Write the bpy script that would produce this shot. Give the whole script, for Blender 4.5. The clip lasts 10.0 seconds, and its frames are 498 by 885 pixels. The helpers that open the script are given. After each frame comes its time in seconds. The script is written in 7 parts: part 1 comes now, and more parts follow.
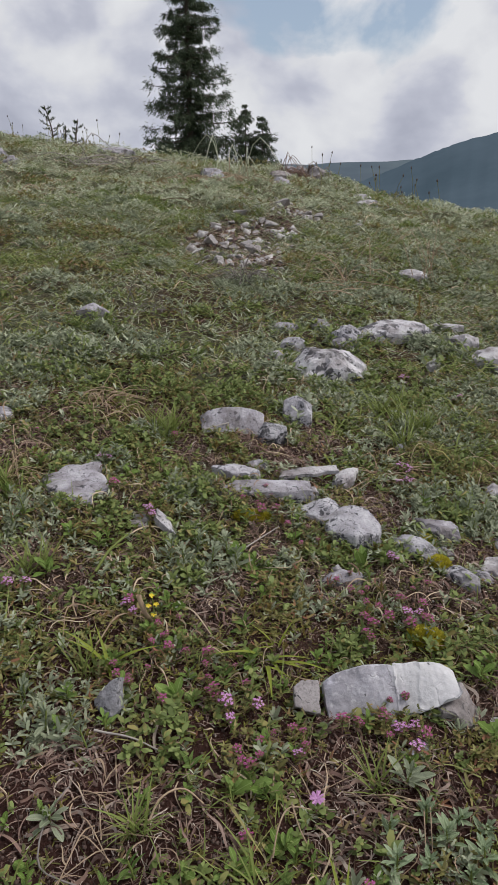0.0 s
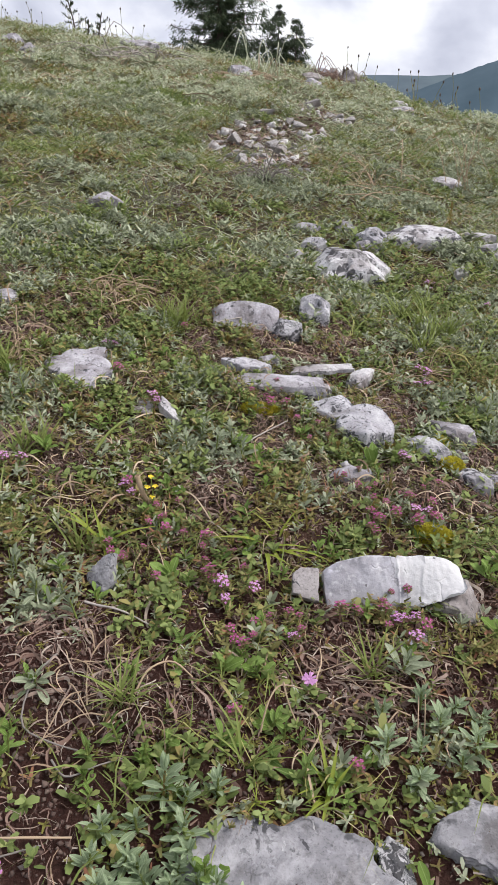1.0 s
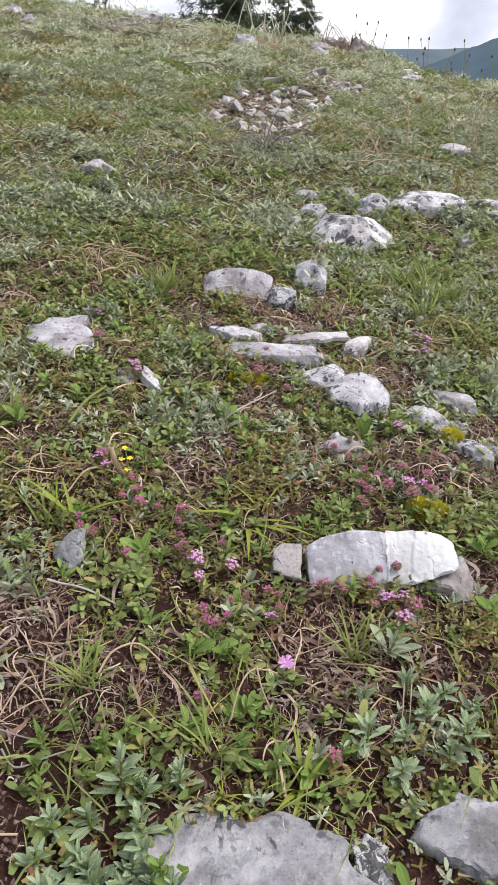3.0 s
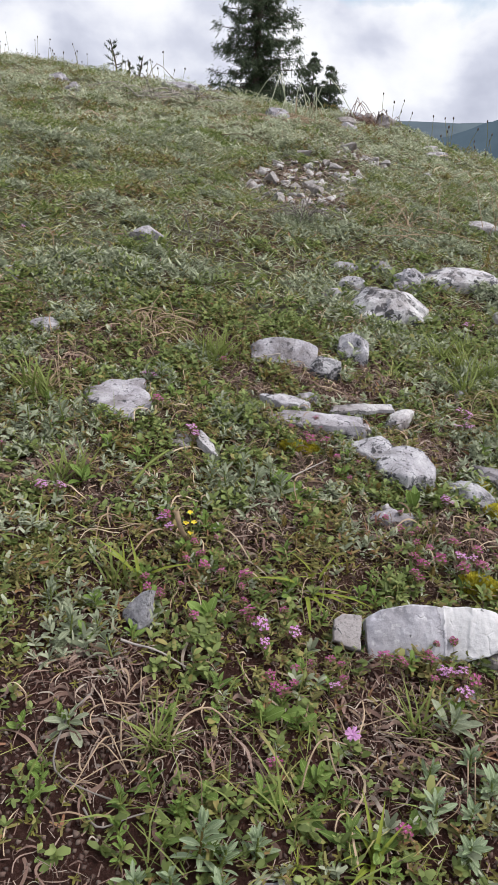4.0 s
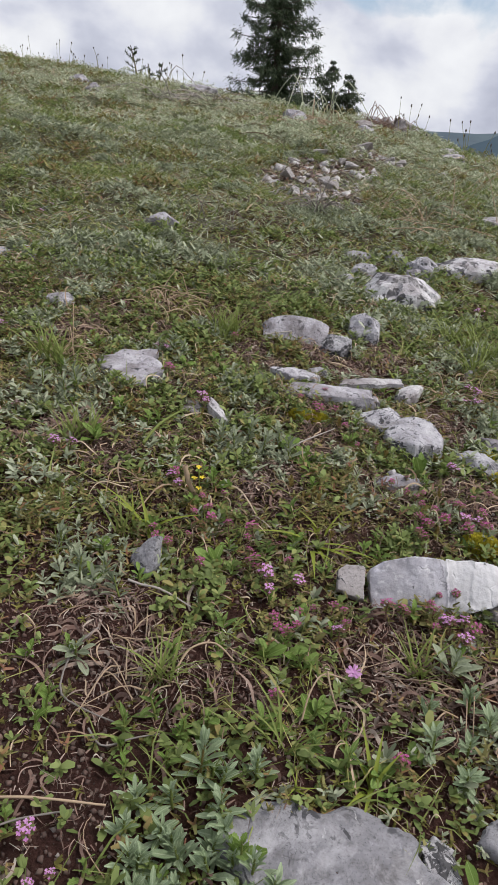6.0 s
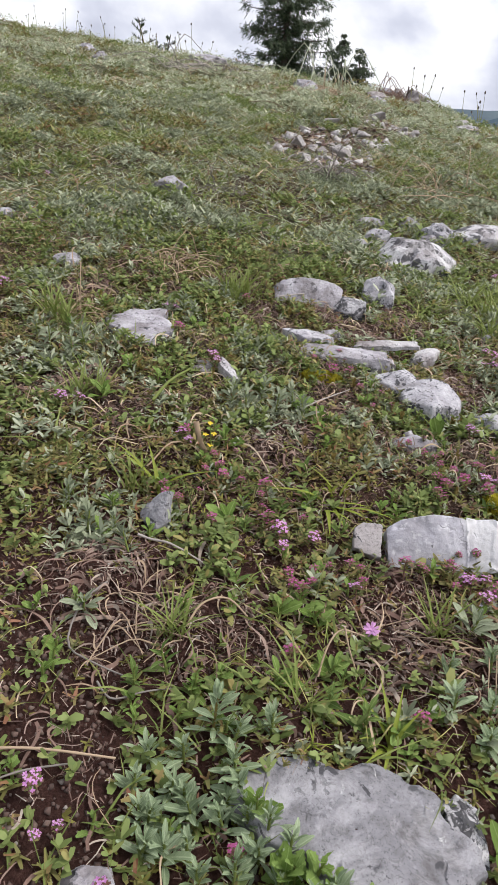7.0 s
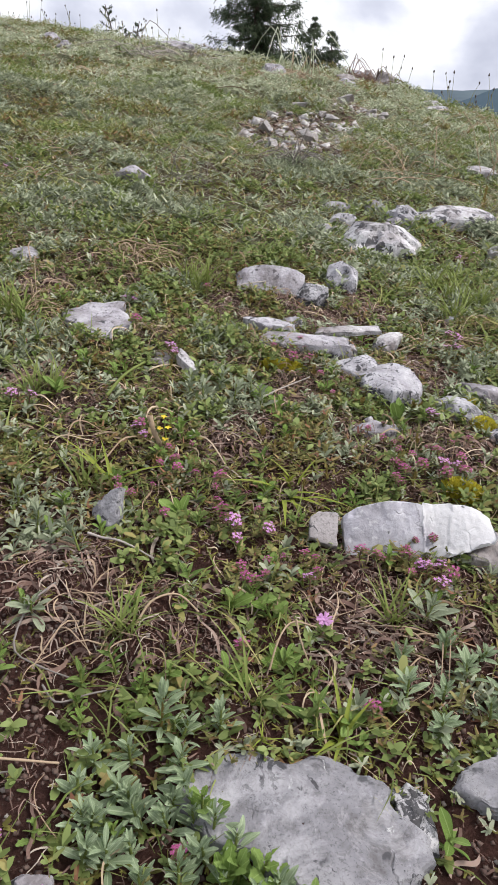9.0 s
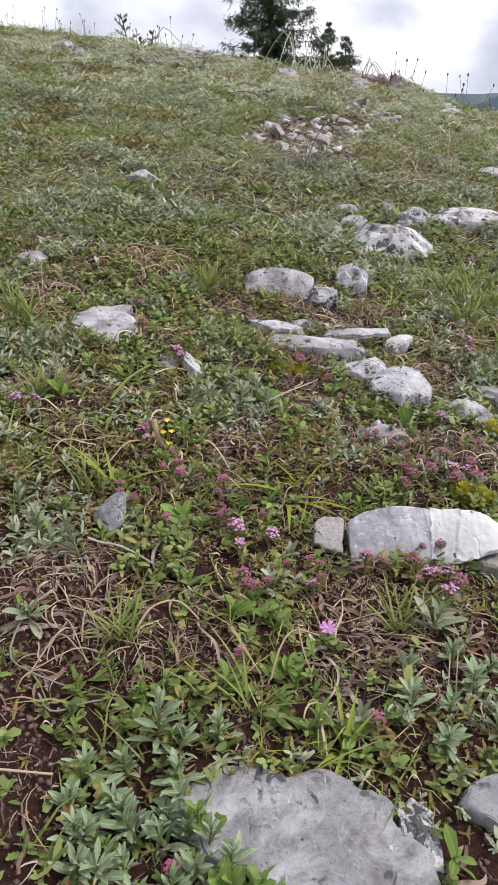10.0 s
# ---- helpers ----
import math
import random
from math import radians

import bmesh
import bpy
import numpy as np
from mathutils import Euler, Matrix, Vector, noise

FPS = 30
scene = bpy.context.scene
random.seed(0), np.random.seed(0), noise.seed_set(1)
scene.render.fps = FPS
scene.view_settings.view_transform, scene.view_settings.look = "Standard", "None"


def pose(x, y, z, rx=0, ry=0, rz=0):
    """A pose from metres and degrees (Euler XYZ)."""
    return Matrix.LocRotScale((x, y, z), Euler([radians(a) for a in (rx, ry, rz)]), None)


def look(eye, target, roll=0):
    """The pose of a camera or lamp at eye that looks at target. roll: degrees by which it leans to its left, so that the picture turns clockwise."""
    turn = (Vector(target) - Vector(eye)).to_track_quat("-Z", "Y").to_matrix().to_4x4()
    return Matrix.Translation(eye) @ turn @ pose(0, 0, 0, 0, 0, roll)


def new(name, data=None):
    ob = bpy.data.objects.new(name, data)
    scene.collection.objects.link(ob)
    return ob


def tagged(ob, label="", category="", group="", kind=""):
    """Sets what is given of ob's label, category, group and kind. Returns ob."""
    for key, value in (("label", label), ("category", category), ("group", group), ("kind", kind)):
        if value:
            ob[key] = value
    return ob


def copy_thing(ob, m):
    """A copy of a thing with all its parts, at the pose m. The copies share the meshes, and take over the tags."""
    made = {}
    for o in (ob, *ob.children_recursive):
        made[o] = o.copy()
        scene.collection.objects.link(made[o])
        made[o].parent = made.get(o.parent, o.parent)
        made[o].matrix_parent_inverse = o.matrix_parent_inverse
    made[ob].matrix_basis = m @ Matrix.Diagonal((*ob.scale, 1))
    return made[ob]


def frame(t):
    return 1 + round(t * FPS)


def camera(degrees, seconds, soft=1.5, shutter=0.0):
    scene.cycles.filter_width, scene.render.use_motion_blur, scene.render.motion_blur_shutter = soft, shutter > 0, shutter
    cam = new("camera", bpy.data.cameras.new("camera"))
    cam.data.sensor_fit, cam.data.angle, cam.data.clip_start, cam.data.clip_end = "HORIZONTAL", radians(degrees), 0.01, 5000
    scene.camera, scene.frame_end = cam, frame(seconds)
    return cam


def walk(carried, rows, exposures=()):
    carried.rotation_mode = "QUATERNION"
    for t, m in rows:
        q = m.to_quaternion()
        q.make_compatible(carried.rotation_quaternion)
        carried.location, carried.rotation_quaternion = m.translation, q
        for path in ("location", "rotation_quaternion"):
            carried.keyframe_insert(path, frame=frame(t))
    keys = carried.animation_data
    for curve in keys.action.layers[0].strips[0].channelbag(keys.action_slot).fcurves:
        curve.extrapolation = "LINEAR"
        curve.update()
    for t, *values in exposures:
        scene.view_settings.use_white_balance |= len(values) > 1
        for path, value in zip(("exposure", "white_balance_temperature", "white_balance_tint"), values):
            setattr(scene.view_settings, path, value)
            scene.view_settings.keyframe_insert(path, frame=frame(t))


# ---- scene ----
cam = camera(40.22, 10.0, 1.2)
PATH = [
    (0, look((-0.0001, -0.0008, 0.2917), (0.0586, 0.9280, -0.0743), 0.02)),
    (0.2, look((-0.0063, -0.0015, 0.2821), (0.0423, 0.9172, -0.1099), 1.24)),
    (0.5, look((-0.0081, 0.0039, 0.2635), (0.0257, 0.9043, -0.1701), 2.75)),
    (0.7, look((0.0002, 0.0055, 0.2582), (0.0486, 0.8968, -0.1927), 2.66)),
    (1, look((0.0058, 0.0099, 0.2564), (0.0427, 0.8938, -0.2098), 2.33)),
    (1.2, look((0.0122, 0.0131, 0.2546), (0.0265, 0.8909, -0.2242), 1.03)),
    (1.5, look((0.0154, 0.0181, 0.2498), (0.0267, 0.8912, -0.2375), 1.37)),
    (1.7, look((0.0147, 0.0215, 0.2460), (0.0147, 0.8912, -0.2477), 1.11)),
    (2, look((0.0115, 0.0283, 0.2349), (-0.0014, 0.8881, -0.2756), 1.42)),
    (2.2, look((0.0179, 0.0301, 0.2306), (0.0143, 0.8909, -0.2783), 1.10)),
    (2.5, look((0.0236, 0.0325, 0.2311), (0.0254, 0.8961, -0.2731), 1.02)),
    (2.7, look((0.0259, 0.0322, 0.2322), (0.0357, 0.8977, -0.2687), 0.88)),
    (3.8, look((0.0078, 0.0200, 0.2538), (0.0475, 0.9201, -0.1801), 3.73)),
    (4, look((-0.0087, 0.0185, 0.2542), (-0.0029, 0.9246, -0.1689), 3.74)),
    (4.2, look((-0.0245, 0.0195, 0.2441), (-0.0130, 0.9250, -0.1801), 5.85)),
    (4.5, look((-0.0252, 0.0182, 0.2335), (-0.0294, 0.9192, -0.2004), 5.26)),
    (4.7, look((-0.0134, 0.0157, 0.2408), (-0.0078, 0.9253, -0.1745), 5.28)),
    (5, look((0.0050, -0.0019, 0.2646), (0.0645, 0.9167, -0.1263), 6.15)),
    (5.2, look((0.0114, -0.0080, 0.2779), (0.0803, 0.9191, -0.0905), 6.53)),
    (5.5, look((0.0144, -0.0021, 0.2685), (0.0422, 0.9224, -0.1117), 2.67)),
    (5.7, look((0.0090, -0.0012, 0.2454), (0.0150, 0.9173, -0.1499), 2.69)),
    (6, look((-0.0040, -0.0014, 0.2289), (-0.0170, 0.9084, -0.1861), 4.27)),
    (6.2, look((-0.0122, -0.0005, 0.2229), (-0.0319, 0.9064, -0.1981), 5.12)),
    (7.3, look((-0.0035, 0.0066, 0.2062), (-0.0187, 0.9012, -0.2404), 4.13)),
    (7.5, look((-0.0008, 0.0078, 0.2049), (-0.0103, 0.9016, -0.2434), 4.03)),
    (7.8, look((0.0027, 0.0087, 0.2063), (-0.0025, 0.9022, -0.2427), 4.02)),
    (8, look((0.0063, 0.0087, 0.2080), (0.0037, 0.9034, -0.2387), 3.55)),
    (8.2, look((0.0070, 0.0093, 0.2085), (0.0046, 0.9033, -0.2394), 3.49)),
    (8.5, look((0.0104, 0.0107, 0.2067), (0.0110, 0.9017, -0.2473), 3.10)),
    (8.8, look((0.0113, 0.0116, 0.2085), (0.0104, 0.9022, -0.2463), 3.05)),
    (9, look((0.0114, 0.0108, 0.2093), (0.0130, 0.9014, -0.2456), 2.97)),
    (9.3, look((0.0131, 0.0122, 0.2080), (0.0105, 0.9004, -0.2513), 2.46)),
    (9.5, look((0.0134, 0.0124, 0.2073), (0.0118, 0.9015, -0.2504), 2.41)),
    (9.8, look((0.0137, 0.0157, 0.2057), (0.0126, 0.9057, -0.2503), 3.06)),
    (10, look((0.0174, 0.0164, 0.2062), (-0.0028, 0.9095, -0.2433), 2.29)),
]
EXPO = [(0, -.09), (0.4, .05), (1.0, .5), (1.6, .75), (2.7, .8), (3.8, .4), (4.6, .38), (5.0, .3), (5.5, .04), (5.8, .07), (6.2, .30), (7.4, .50), (10, .55)]
walk(cam, PATH, EXPO)

# ---- sky and sun ----
SUN_EL, SUN_AZ = 55.0, 95.0


def ramp(nt, fac, stops):
    node = nt.nodes.new("ShaderNodeValToRGB")
    while len(node.color_ramp.elements) < len(stops):
        node.color_ramp.elements.new(0.5)
    for e, (p, c) in zip(node.color_ramp.elements, stops):
        e.position, e.color = p, (*c, 1.0)
    nt.links.new(fac, node.inputs[0])
    return node.outputs[0]


def noise_tex(nt, vec, scale, detail=4.0, rough=0.55, distort=0.0):
    node = nt.nodes.new("ShaderNodeTexNoise")
    node.inputs["Scale"].default_value, node.inputs["Detail"].default_value = scale, detail
    node.inputs["Roughness"].default_value, node.inputs["Distortion"].default_value = rough, distort
    if vec is not None:
        nt.links.new(vec, node.inputs["Vector"])
    return node.outputs["Fac"]


def mixed(nt, fac, a, b):
    node = nt.nodes.new("ShaderNodeMix")
    node.data_type = "RGBA"
    for sock, val in ((node.inputs[0], fac), (node.inputs[6], a), (node.inputs[7], b)):
        if hasattr(val, "is_linked"):
            nt.links.new(val, sock)
        elif isinstance(val, (int, float)):
            sock.default_value = val
        else:
            sock.default_value = (*val, 1.0)
    return node.outputs[2]


def mathed(nt, op, a, b):
    node = nt.nodes.new("ShaderNodeMath")
    node.operation = op
    for sock, val in ((node.inputs[0], a), (node.inputs[1], b)):
        if isinstance(val, (int, float)):
            sock.default_value = val
        else:
            nt.links.new(val, sock)
    return node.outputs[0]


def build_sky():
    world = bpy.data.worlds.new("cloudy_sky")
    scene.world = world
    world.use_nodes = True
    nt = world.node_tree
    back = nt.nodes["Background"]
    sky = nt.nodes.new("ShaderNodeTexSky")
    sky.sky_type, sky.sun_disc = "NISHITA", False
    sky.sun_elevation, sky.sun_rotation = radians(SUN_EL), radians(SUN_AZ)
    blue = nt.nodes.new("ShaderNodeVectorMath")
    blue.operation = "SCALE"
    blue.inputs["Scale"].default_value = 0.12
    nt.links.new(sky.outputs[0], blue.inputs[0])
    coord = nt.nodes.new("ShaderNodeTexCoord")
    flat = nt.nodes.new("ShaderNodeMapping")
    flat.inputs["Scale"].default_value = (1.0, 1.0, 1.45)
    flat.inputs["Location"].default_value = (0.35, 0.1, 0.62)
    nt.links.new(coord.outputs["Generated"], flat.inputs[0])
    cover = noise_tex(nt, flat.outputs[0], 4.2, 7.0, 0.52, 0.2)
    shade = noise_tex(nt, flat.outputs[0], 6.5, 7.0, 0.47, 0.15)
    cloud = ramp(nt, shade, [(0.36, (0.51, 0.535, 0.645)), (0.45, (0.63, 0.655, 0.765)), (0.51, (0.77, 0.79, 0.875)), (0.55, (0.86, 0.875, 0.925)), (0.62, (0.94, 0.955, 0.99))])
    mask = ramp(nt, cover, [(0.33, (0, 0, 0)), (0.42, (1, 1, 1))])
    pale = mixed(nt, 0.45, blue.outputs[0], (0.62, 0.72, 0.88))
    nt.links.new(mixed(nt, mask, pale, cloud), back.inputs["Color"])
    back.inputs["Strength"].default_value = 0.84
    lamp = bpy.data.lights.new("sun", "SUN")
    lamp.energy, lamp.angle, lamp.color = 2.6, radians(24), (1.0, 0.955, 0.915)
    el, az = radians(SUN_EL), radians(SUN_AZ)
    way = Vector((math.sin(az) * math.cos(el), math.cos(az) * math.cos(el), math.sin(el)))
    new("sun", lamp).matrix_world = look(way * 50, (0, 0, 0))


build_sky()

# ---- materials ----


def material(name, rough=0.8, spec=0.3):
    mat = bpy.data.materials.new(name)
    mat.use_nodes = True
    nt = mat.node_tree
    b = nt.nodes["Principled BSDF"]
    b.inputs["Roughness"].default_value = rough
    b.inputs["Specular IOR Level"].default_value = spec
    return mat, nt, b


def bumped(nt, b, height, strength, distance):
    node = nt.nodes.new("ShaderNodeBump")
    node.inputs["Strength"].default_value, node.inputs["Distance"].default_value = strength, distance
    nt.links.new(height, node.inputs["Height"])
    nt.links.new(node.outputs[0], b.inputs["Normal"])


def place_coord(nt):
    node = nt.nodes.new("ShaderNodeTexCoord")
    return node.outputs["Object"]


def stone_material(name, light, dark, lichen, patch=(0.6, 0.6, 0.62), chipped=False):
    mat, nt, b = material(name, 0.85, 0.25)
    co = place_coord(nt)
    info = nt.nodes.new("ShaderNodeObjectInfo")
    shift = nt.nodes.new("ShaderNodeVectorMath")
    shift.operation = "ADD"
    nt.links.new(co, shift.inputs[0])
    nt.links.new(info.outputs["Location"], shift.inputs[1])
    v = shift.outputs[0]
    big = noise_tex(nt, v, 45, 5, 0.6)
    fine = noise_tex(nt, v, 320, 5, 0.65)
    col = ramp(nt, big, [(0.38, dark), (0.48, light), (0.61, patch)])
    col = mixed(nt, mathed(nt, "MULTIPLY", fine, 0.4), col, tuple(c * 0.62 for c in light))
    veins = noise_tex(nt, v, 90, 3, 0.5, 2.0)
    vein = ramp(nt, veins, [(0.485, (0, 0, 0)), (0.5, (1, 1, 1)), (0.515, (0, 0, 0))])
    col = mixed(nt, mathed(nt, "MULTIPLY", vein, 0.6), col, dark)
    speck = ramp(nt, noise_tex(nt, v, 900, 3, 0.6), [(0.56, (0, 0, 0)), (0.64, (1, 1, 1))])
    col = mixed(nt, mathed(nt, "MULTIPLY", speck, 0.2 if chipped else 0.5), col, tuple(c * 0.55 for c in dark))
    calcite = ramp(nt, noise_tex(nt, v, 130, 5, 0.7, 0.4), [(0.60, (0, 0, 0)), (0.68, (1, 1, 1))])
    col = mixed(nt, mathed(nt, "MULTIPLY", calcite, 0.75), col, tuple(min(c * 1.45, 0.72) for c in light))
    bent = nt.nodes.new("ShaderNodeVectorMath")
    bent.operation = "ADD"
    sway = nt.nodes.new("ShaderNodeTexNoise")
    sway.inputs["Scale"].default_value, sway.inputs["Detail"].default_value = 70, 4
    nt.links.new(v, sway.inputs["Vector"])
    small = nt.nodes.new("ShaderNodeVectorMath")
    small.operation = "SCALE"
    small.inputs["Scale"].default_value = 0.03
    nt.links.new(sway.outputs["Color"], small.inputs[0])
    nt.links.new(v, bent.inputs[0])
    nt.links.new(small.outputs[0], bent.inputs[1])
    cells = nt.nodes.new("ShaderNodeTexVoronoi")
    cells.feature = "DISTANCE_TO_EDGE"
    cells.inputs["Scale"].default_value = 24
    nt.links.new(bent.outputs[0], cells.inputs["Vector"])
    crack = ramp(nt, cells.outputs["Distance"], [(0.0, (1, 1, 1)), (0.028, (0, 0, 0))])
    crack = mathed(nt, "MULTIPLY", crack, ramp(nt, noise_tex(nt, v, 55, 2), [(0.54, (0, 0, 0)), (0.66, (1, 1, 1))]))
    col = mixed(nt, mathed(nt, "MULTIPLY", crack, 0.4), col, tuple(c * 0.35 for c in dark))
    spots = noise_tex(nt, v, 62 if "blotched" in name else 210 if "lichen" in name else 125, 8, 0.68, 1.0)
    where = noise_tex(nt, v, 60, 3, 0.5)
    spot = ramp(nt, mathed(nt, "MULTIPLY", spots, mathed(nt, "ADD", where, 0.5)), [(0.62 - lichen, (0, 0, 0)), (0.645 - lichen, (1, 1, 1))])
    col = mixed(nt, mathed(nt, "MULTIPLY", spot, 0.9), col, (0.035, 0.035, 0.04))
    if "rubble" in name:
        col = mixed(nt, mathed(nt, "MULTIPLY", info.outputs["Random"], 0.6), col, (0.25, 0.215, 0.20))
    if "scratched" in name:
        pale = ramp(nt, noise_tex(nt, v, 38, 6, 0.72, 0.6), [(0.50, (0, 0, 0)), (0.62, (1, 1, 1))])
        col = mixed(nt, mathed(nt, "MULTIPLY", pale, 0.55), col, (0.43, 0.42, 0.44))
        stretch = nt.nodes.new("ShaderNodeMapping")
        stretch.inputs["Scale"].default_value = (170, 70, 100)
        stretch.inputs["Rotation"].default_value = (0, 0, 0.5)
        nt.links.new(v, stretch.inputs[0])
        scratch = ramp(nt, noise_tex(nt, stretch.outputs[0], 1.0, 8, 0.75, 0.8), [(0.63, (0, 0, 0)), (0.70, (1, 1, 1))])
        col = mixed(nt, mathed(nt, "MULTIPLY", scratch, 0.9), col, (0.62, 0.615, 0.61))
    if not chipped and "rubble" not in name:
        stain = ramp(nt, noise_tex(nt, v, 30, 6, 0.65, 0.5), [(0.47, (0, 0, 0)), (0.6, (1, 1, 1))])
        col = mixed(nt, mathed(nt, "MULTIPLY", stain, 0.15 if "scratched" in name else 0.5), col, tuple(c * 0.85 for c in dark))
        dots = nt.nodes.new("ShaderNodeTexVoronoi")
        dots.inputs["Scale"].default_value = 75 if "scratched" in name else 190
        nt.links.new(bent.outputs[0], dots.inputs["Vector"])
        dot = ramp(nt, dots.outputs["Distance"], [(0.14, (1, 1, 1)), (0.24, (0, 0, 0))])
        dot = mathed(nt, "MULTIPLY", dot, ramp(nt, noise_tex(nt, v, 70, 3), [(0.47, (0, 0, 0)), (0.56, (1, 1, 1))]))
        col = mixed(nt, mathed(nt, "MULTIPLY", dot, 0.85), col, (0.05, 0.05, 0.055))
    if chipped:
        axis = nt.nodes.new("ShaderNodeSeparateXYZ")
        nt.links.new(co, axis.inputs[0])
        run = mathed(nt, "ADD", axis.outputs[0], mathed(nt, "MULTIPLY", mathed(nt, "SUBTRACT", big, 0.5), 0.05))
        run = mathed(nt, "ADD", run, mathed(nt, "MULTIPLY", axis.outputs[2], 0.5))
        fresh = ramp(nt, mathed(nt, "MULTIPLY", run, 10.0), [(0.14, (0, 0, 0)), (0.17, (1, 1, 1))])
        col = mixed(nt, mathed(nt, "MULTIPLY", fresh, 0.8), col, (0.56, 0.553, 0.56))
        mottle = ramp(nt, noise_tex(nt, v, 210, 4, 0.6, 0.3), [(0.56, (0, 0, 0)), (0.66, (1, 1, 1))])
        col = mixed(nt, mathed(nt, "MULTIPLY", mottle, 0.55), col, (0.60, 0.59, 0.61))
        worn = ramp(nt, noise_tex(nt, v, 75, 6, 0.7, 0.6), [(0.50, (0, 0, 0)), (0.62, (1, 1, 1))])
        col = mixed(nt, mathed(nt, "MULTIPLY", worn, 0.45), col, (0.33, 0.32, 0.35))
        dots = nt.nodes.new("ShaderNodeTexVoronoi")
        dots.inputs["Scale"].default_value = 95
        nt.links.new(bent.outputs[0], dots.inputs["Vector"])
        dot = mathed(nt, "MULTIPLY", ramp(nt, dots.outputs["Distance"], [(0.07, (1, 1, 1)), (0.11, (0, 0, 0))]), ramp(nt, noise_tex(nt, v, 50, 2), [(0.5, (0, 0, 0)), (0.54, (1, 1, 1))]))
        col = mixed(nt, mathed(nt, "MULTIPLY", dot, 0.8), col, (0.09, 0.085, 0.09))
        rift = ramp(nt, mathed(nt, "ABSOLUTE", mathed(nt, "SUBTRACT", mathed(nt, "MULTIPLY", run, 10.0), 0.13), 0.0), [(0.0, (1, 1, 1)), (0.012, (0, 0, 0))])
        col = mixed(nt, mathed(nt, "MULTIPLY", rift, 0.6), col, (0.12, 0.11, 0.115))
    nt.links.new(col, b.inputs["Base Color"])
    pits = nt.nodes.new("ShaderNodeTexVoronoi")
    pits.inputs["Scale"].default_value = 260
    nt.links.new(v, pits.inputs["Vector"])
    rel = mathed(nt, "ADD", mathed(nt, "SUBTRACT", mathed(nt, "MULTIPLY", fine, 0.45), mathed(nt, "MULTIPLY", crack, 0.8)), mathed(nt, "ADD", big, mathed(nt, "MULTIPLY", pits.outputs["Distance"], 0.3)))
    bumped(nt, b, rel, 0.45 if chipped else 0.6, 0.0024)
    return mat


white_stone = stone_material("white_limestone", (0.44, 0.418, 0.435), (0.225, 0.198, 0.198), -0.03, (0.59, 0.578, 0.585))
grey_stone = stone_material("grey_limestone", (0.37, 0.352, 0.385), (0.185, 0.165, 0.17), 0.0, (0.50, 0.485, 0.515))
lichen_stone = stone_material("lichen_limestone", (0.40, 0.388, 0.42), (0.26, 0.245, 0.255), 0.062, (0.52, 0.51, 0.535))
main_stone = stone_material("chipped_limestone", (0.43, 0.418, 0.462), (0.34, 0.327, 0.356), -0.085, (0.52, 0.51, 0.55), True)
scratched_stone = stone_material("scratched_limestone", (0.215, 0.21, 0.228), (0.125, 0.118, 0.122), -0.02, (0.315, 0.31, 0.325))
blotched_stone = stone_material("blotched_limestone", (0.53, 0.512, 0.54), (0.275, 0.25, 0.252), 0.085, (0.68, 0.67, 0.68))
black_stone = stone_material("black_lichen_limestone", (0.40, 0.39, 0.41), (0.05, 0.045, 0.045), 0.14, (0.5, 0.49, 0.5))
brown_stone = stone_material("brown_stone", (0.31, 0.28, 0.275), (0.20, 0.175, 0.17), -0.03, (0.38, 0.35, 0.35))
rubble_stone = stone_material("rubble_stone", (0.46, 0.44, 0.44), (0.22, 0.195, 0.185), -0.03, (0.64, 0.625, 0.62))


def plant_material(name, stops, through_light=0.25, rough=0.6, spec=0.3):
    """Leaves and blades: each piece takes its own tone."""
    mat, nt, b = material(name, rough, spec)
    geo = nt.nodes.new("ShaderNodeNewGeometry")
    col = ramp(nt, geo.outputs["Random Per Island"], stops)
    co = place_coord(nt)
    drift = noise_tex(nt, co, 9, 3)
    col = mixed(nt, mathed(nt, "MULTIPLY", drift, 0.32), col, stops[0][1])
    grain = noise_tex(nt, co, 700, 3)
    col = mixed(nt, mathed(nt, "MULTIPLY", grain, 0.22), col, stops[-1][1])
    nt.links.new(col, b.inputs["Base Color"])
    if through_light:
        tr = nt.nodes.new("ShaderNodeBsdfTranslucent")
        nt.links.new(col, tr.inputs[0])
        mx = nt.nodes.new("ShaderNodeMixShader")
        mx.inputs[0].default_value = through_light
        nt.links.new(b.outputs[0], mx.inputs[1])
        nt.links.new(tr.outputs[0], mx.inputs[2])
        nt.links.new(mx.outputs[0], nt.nodes["Material Output"].inputs[0])
    return mat


silver_leaf = plant_material("silver_leaf", [(0.0, (0.132, 0.156, 0.090)), (0.5, (0.284, 0.315, 0.207)), (1.0, (0.495, 0.522, 0.385))], 0.2, 0.8, 0.15)
green_leaf = plant_material("green_leaf", [(0.0, (0.069, 0.114, 0.030)), (0.5, (0.175, 0.246, 0.071)), (0.85, (0.286, 0.367, 0.124)), (1.0, (0.367, 0.292, 0.108))], 0.3)
dull_leaf = plant_material("dull_leaf", [(0.0, (0.092, 0.106, 0.030)), (0.45, (0.216, 0.221, 0.067)), (0.74, (0.335, 0.335, 0.119)), (0.9, (0.324, 0.205, 0.092)), (1.0, (0.302, 0.119, 0.081))], 0.25)
blade_green = plant_material("grass_blade", [(0.0, (0.085, 0.128, 0.026)), (0.5, (0.170, 0.236, 0.051)), (0.85, (0.269, 0.311, 0.096)), (1.0, (0.468, 0.405, 0.167))], 0.3)
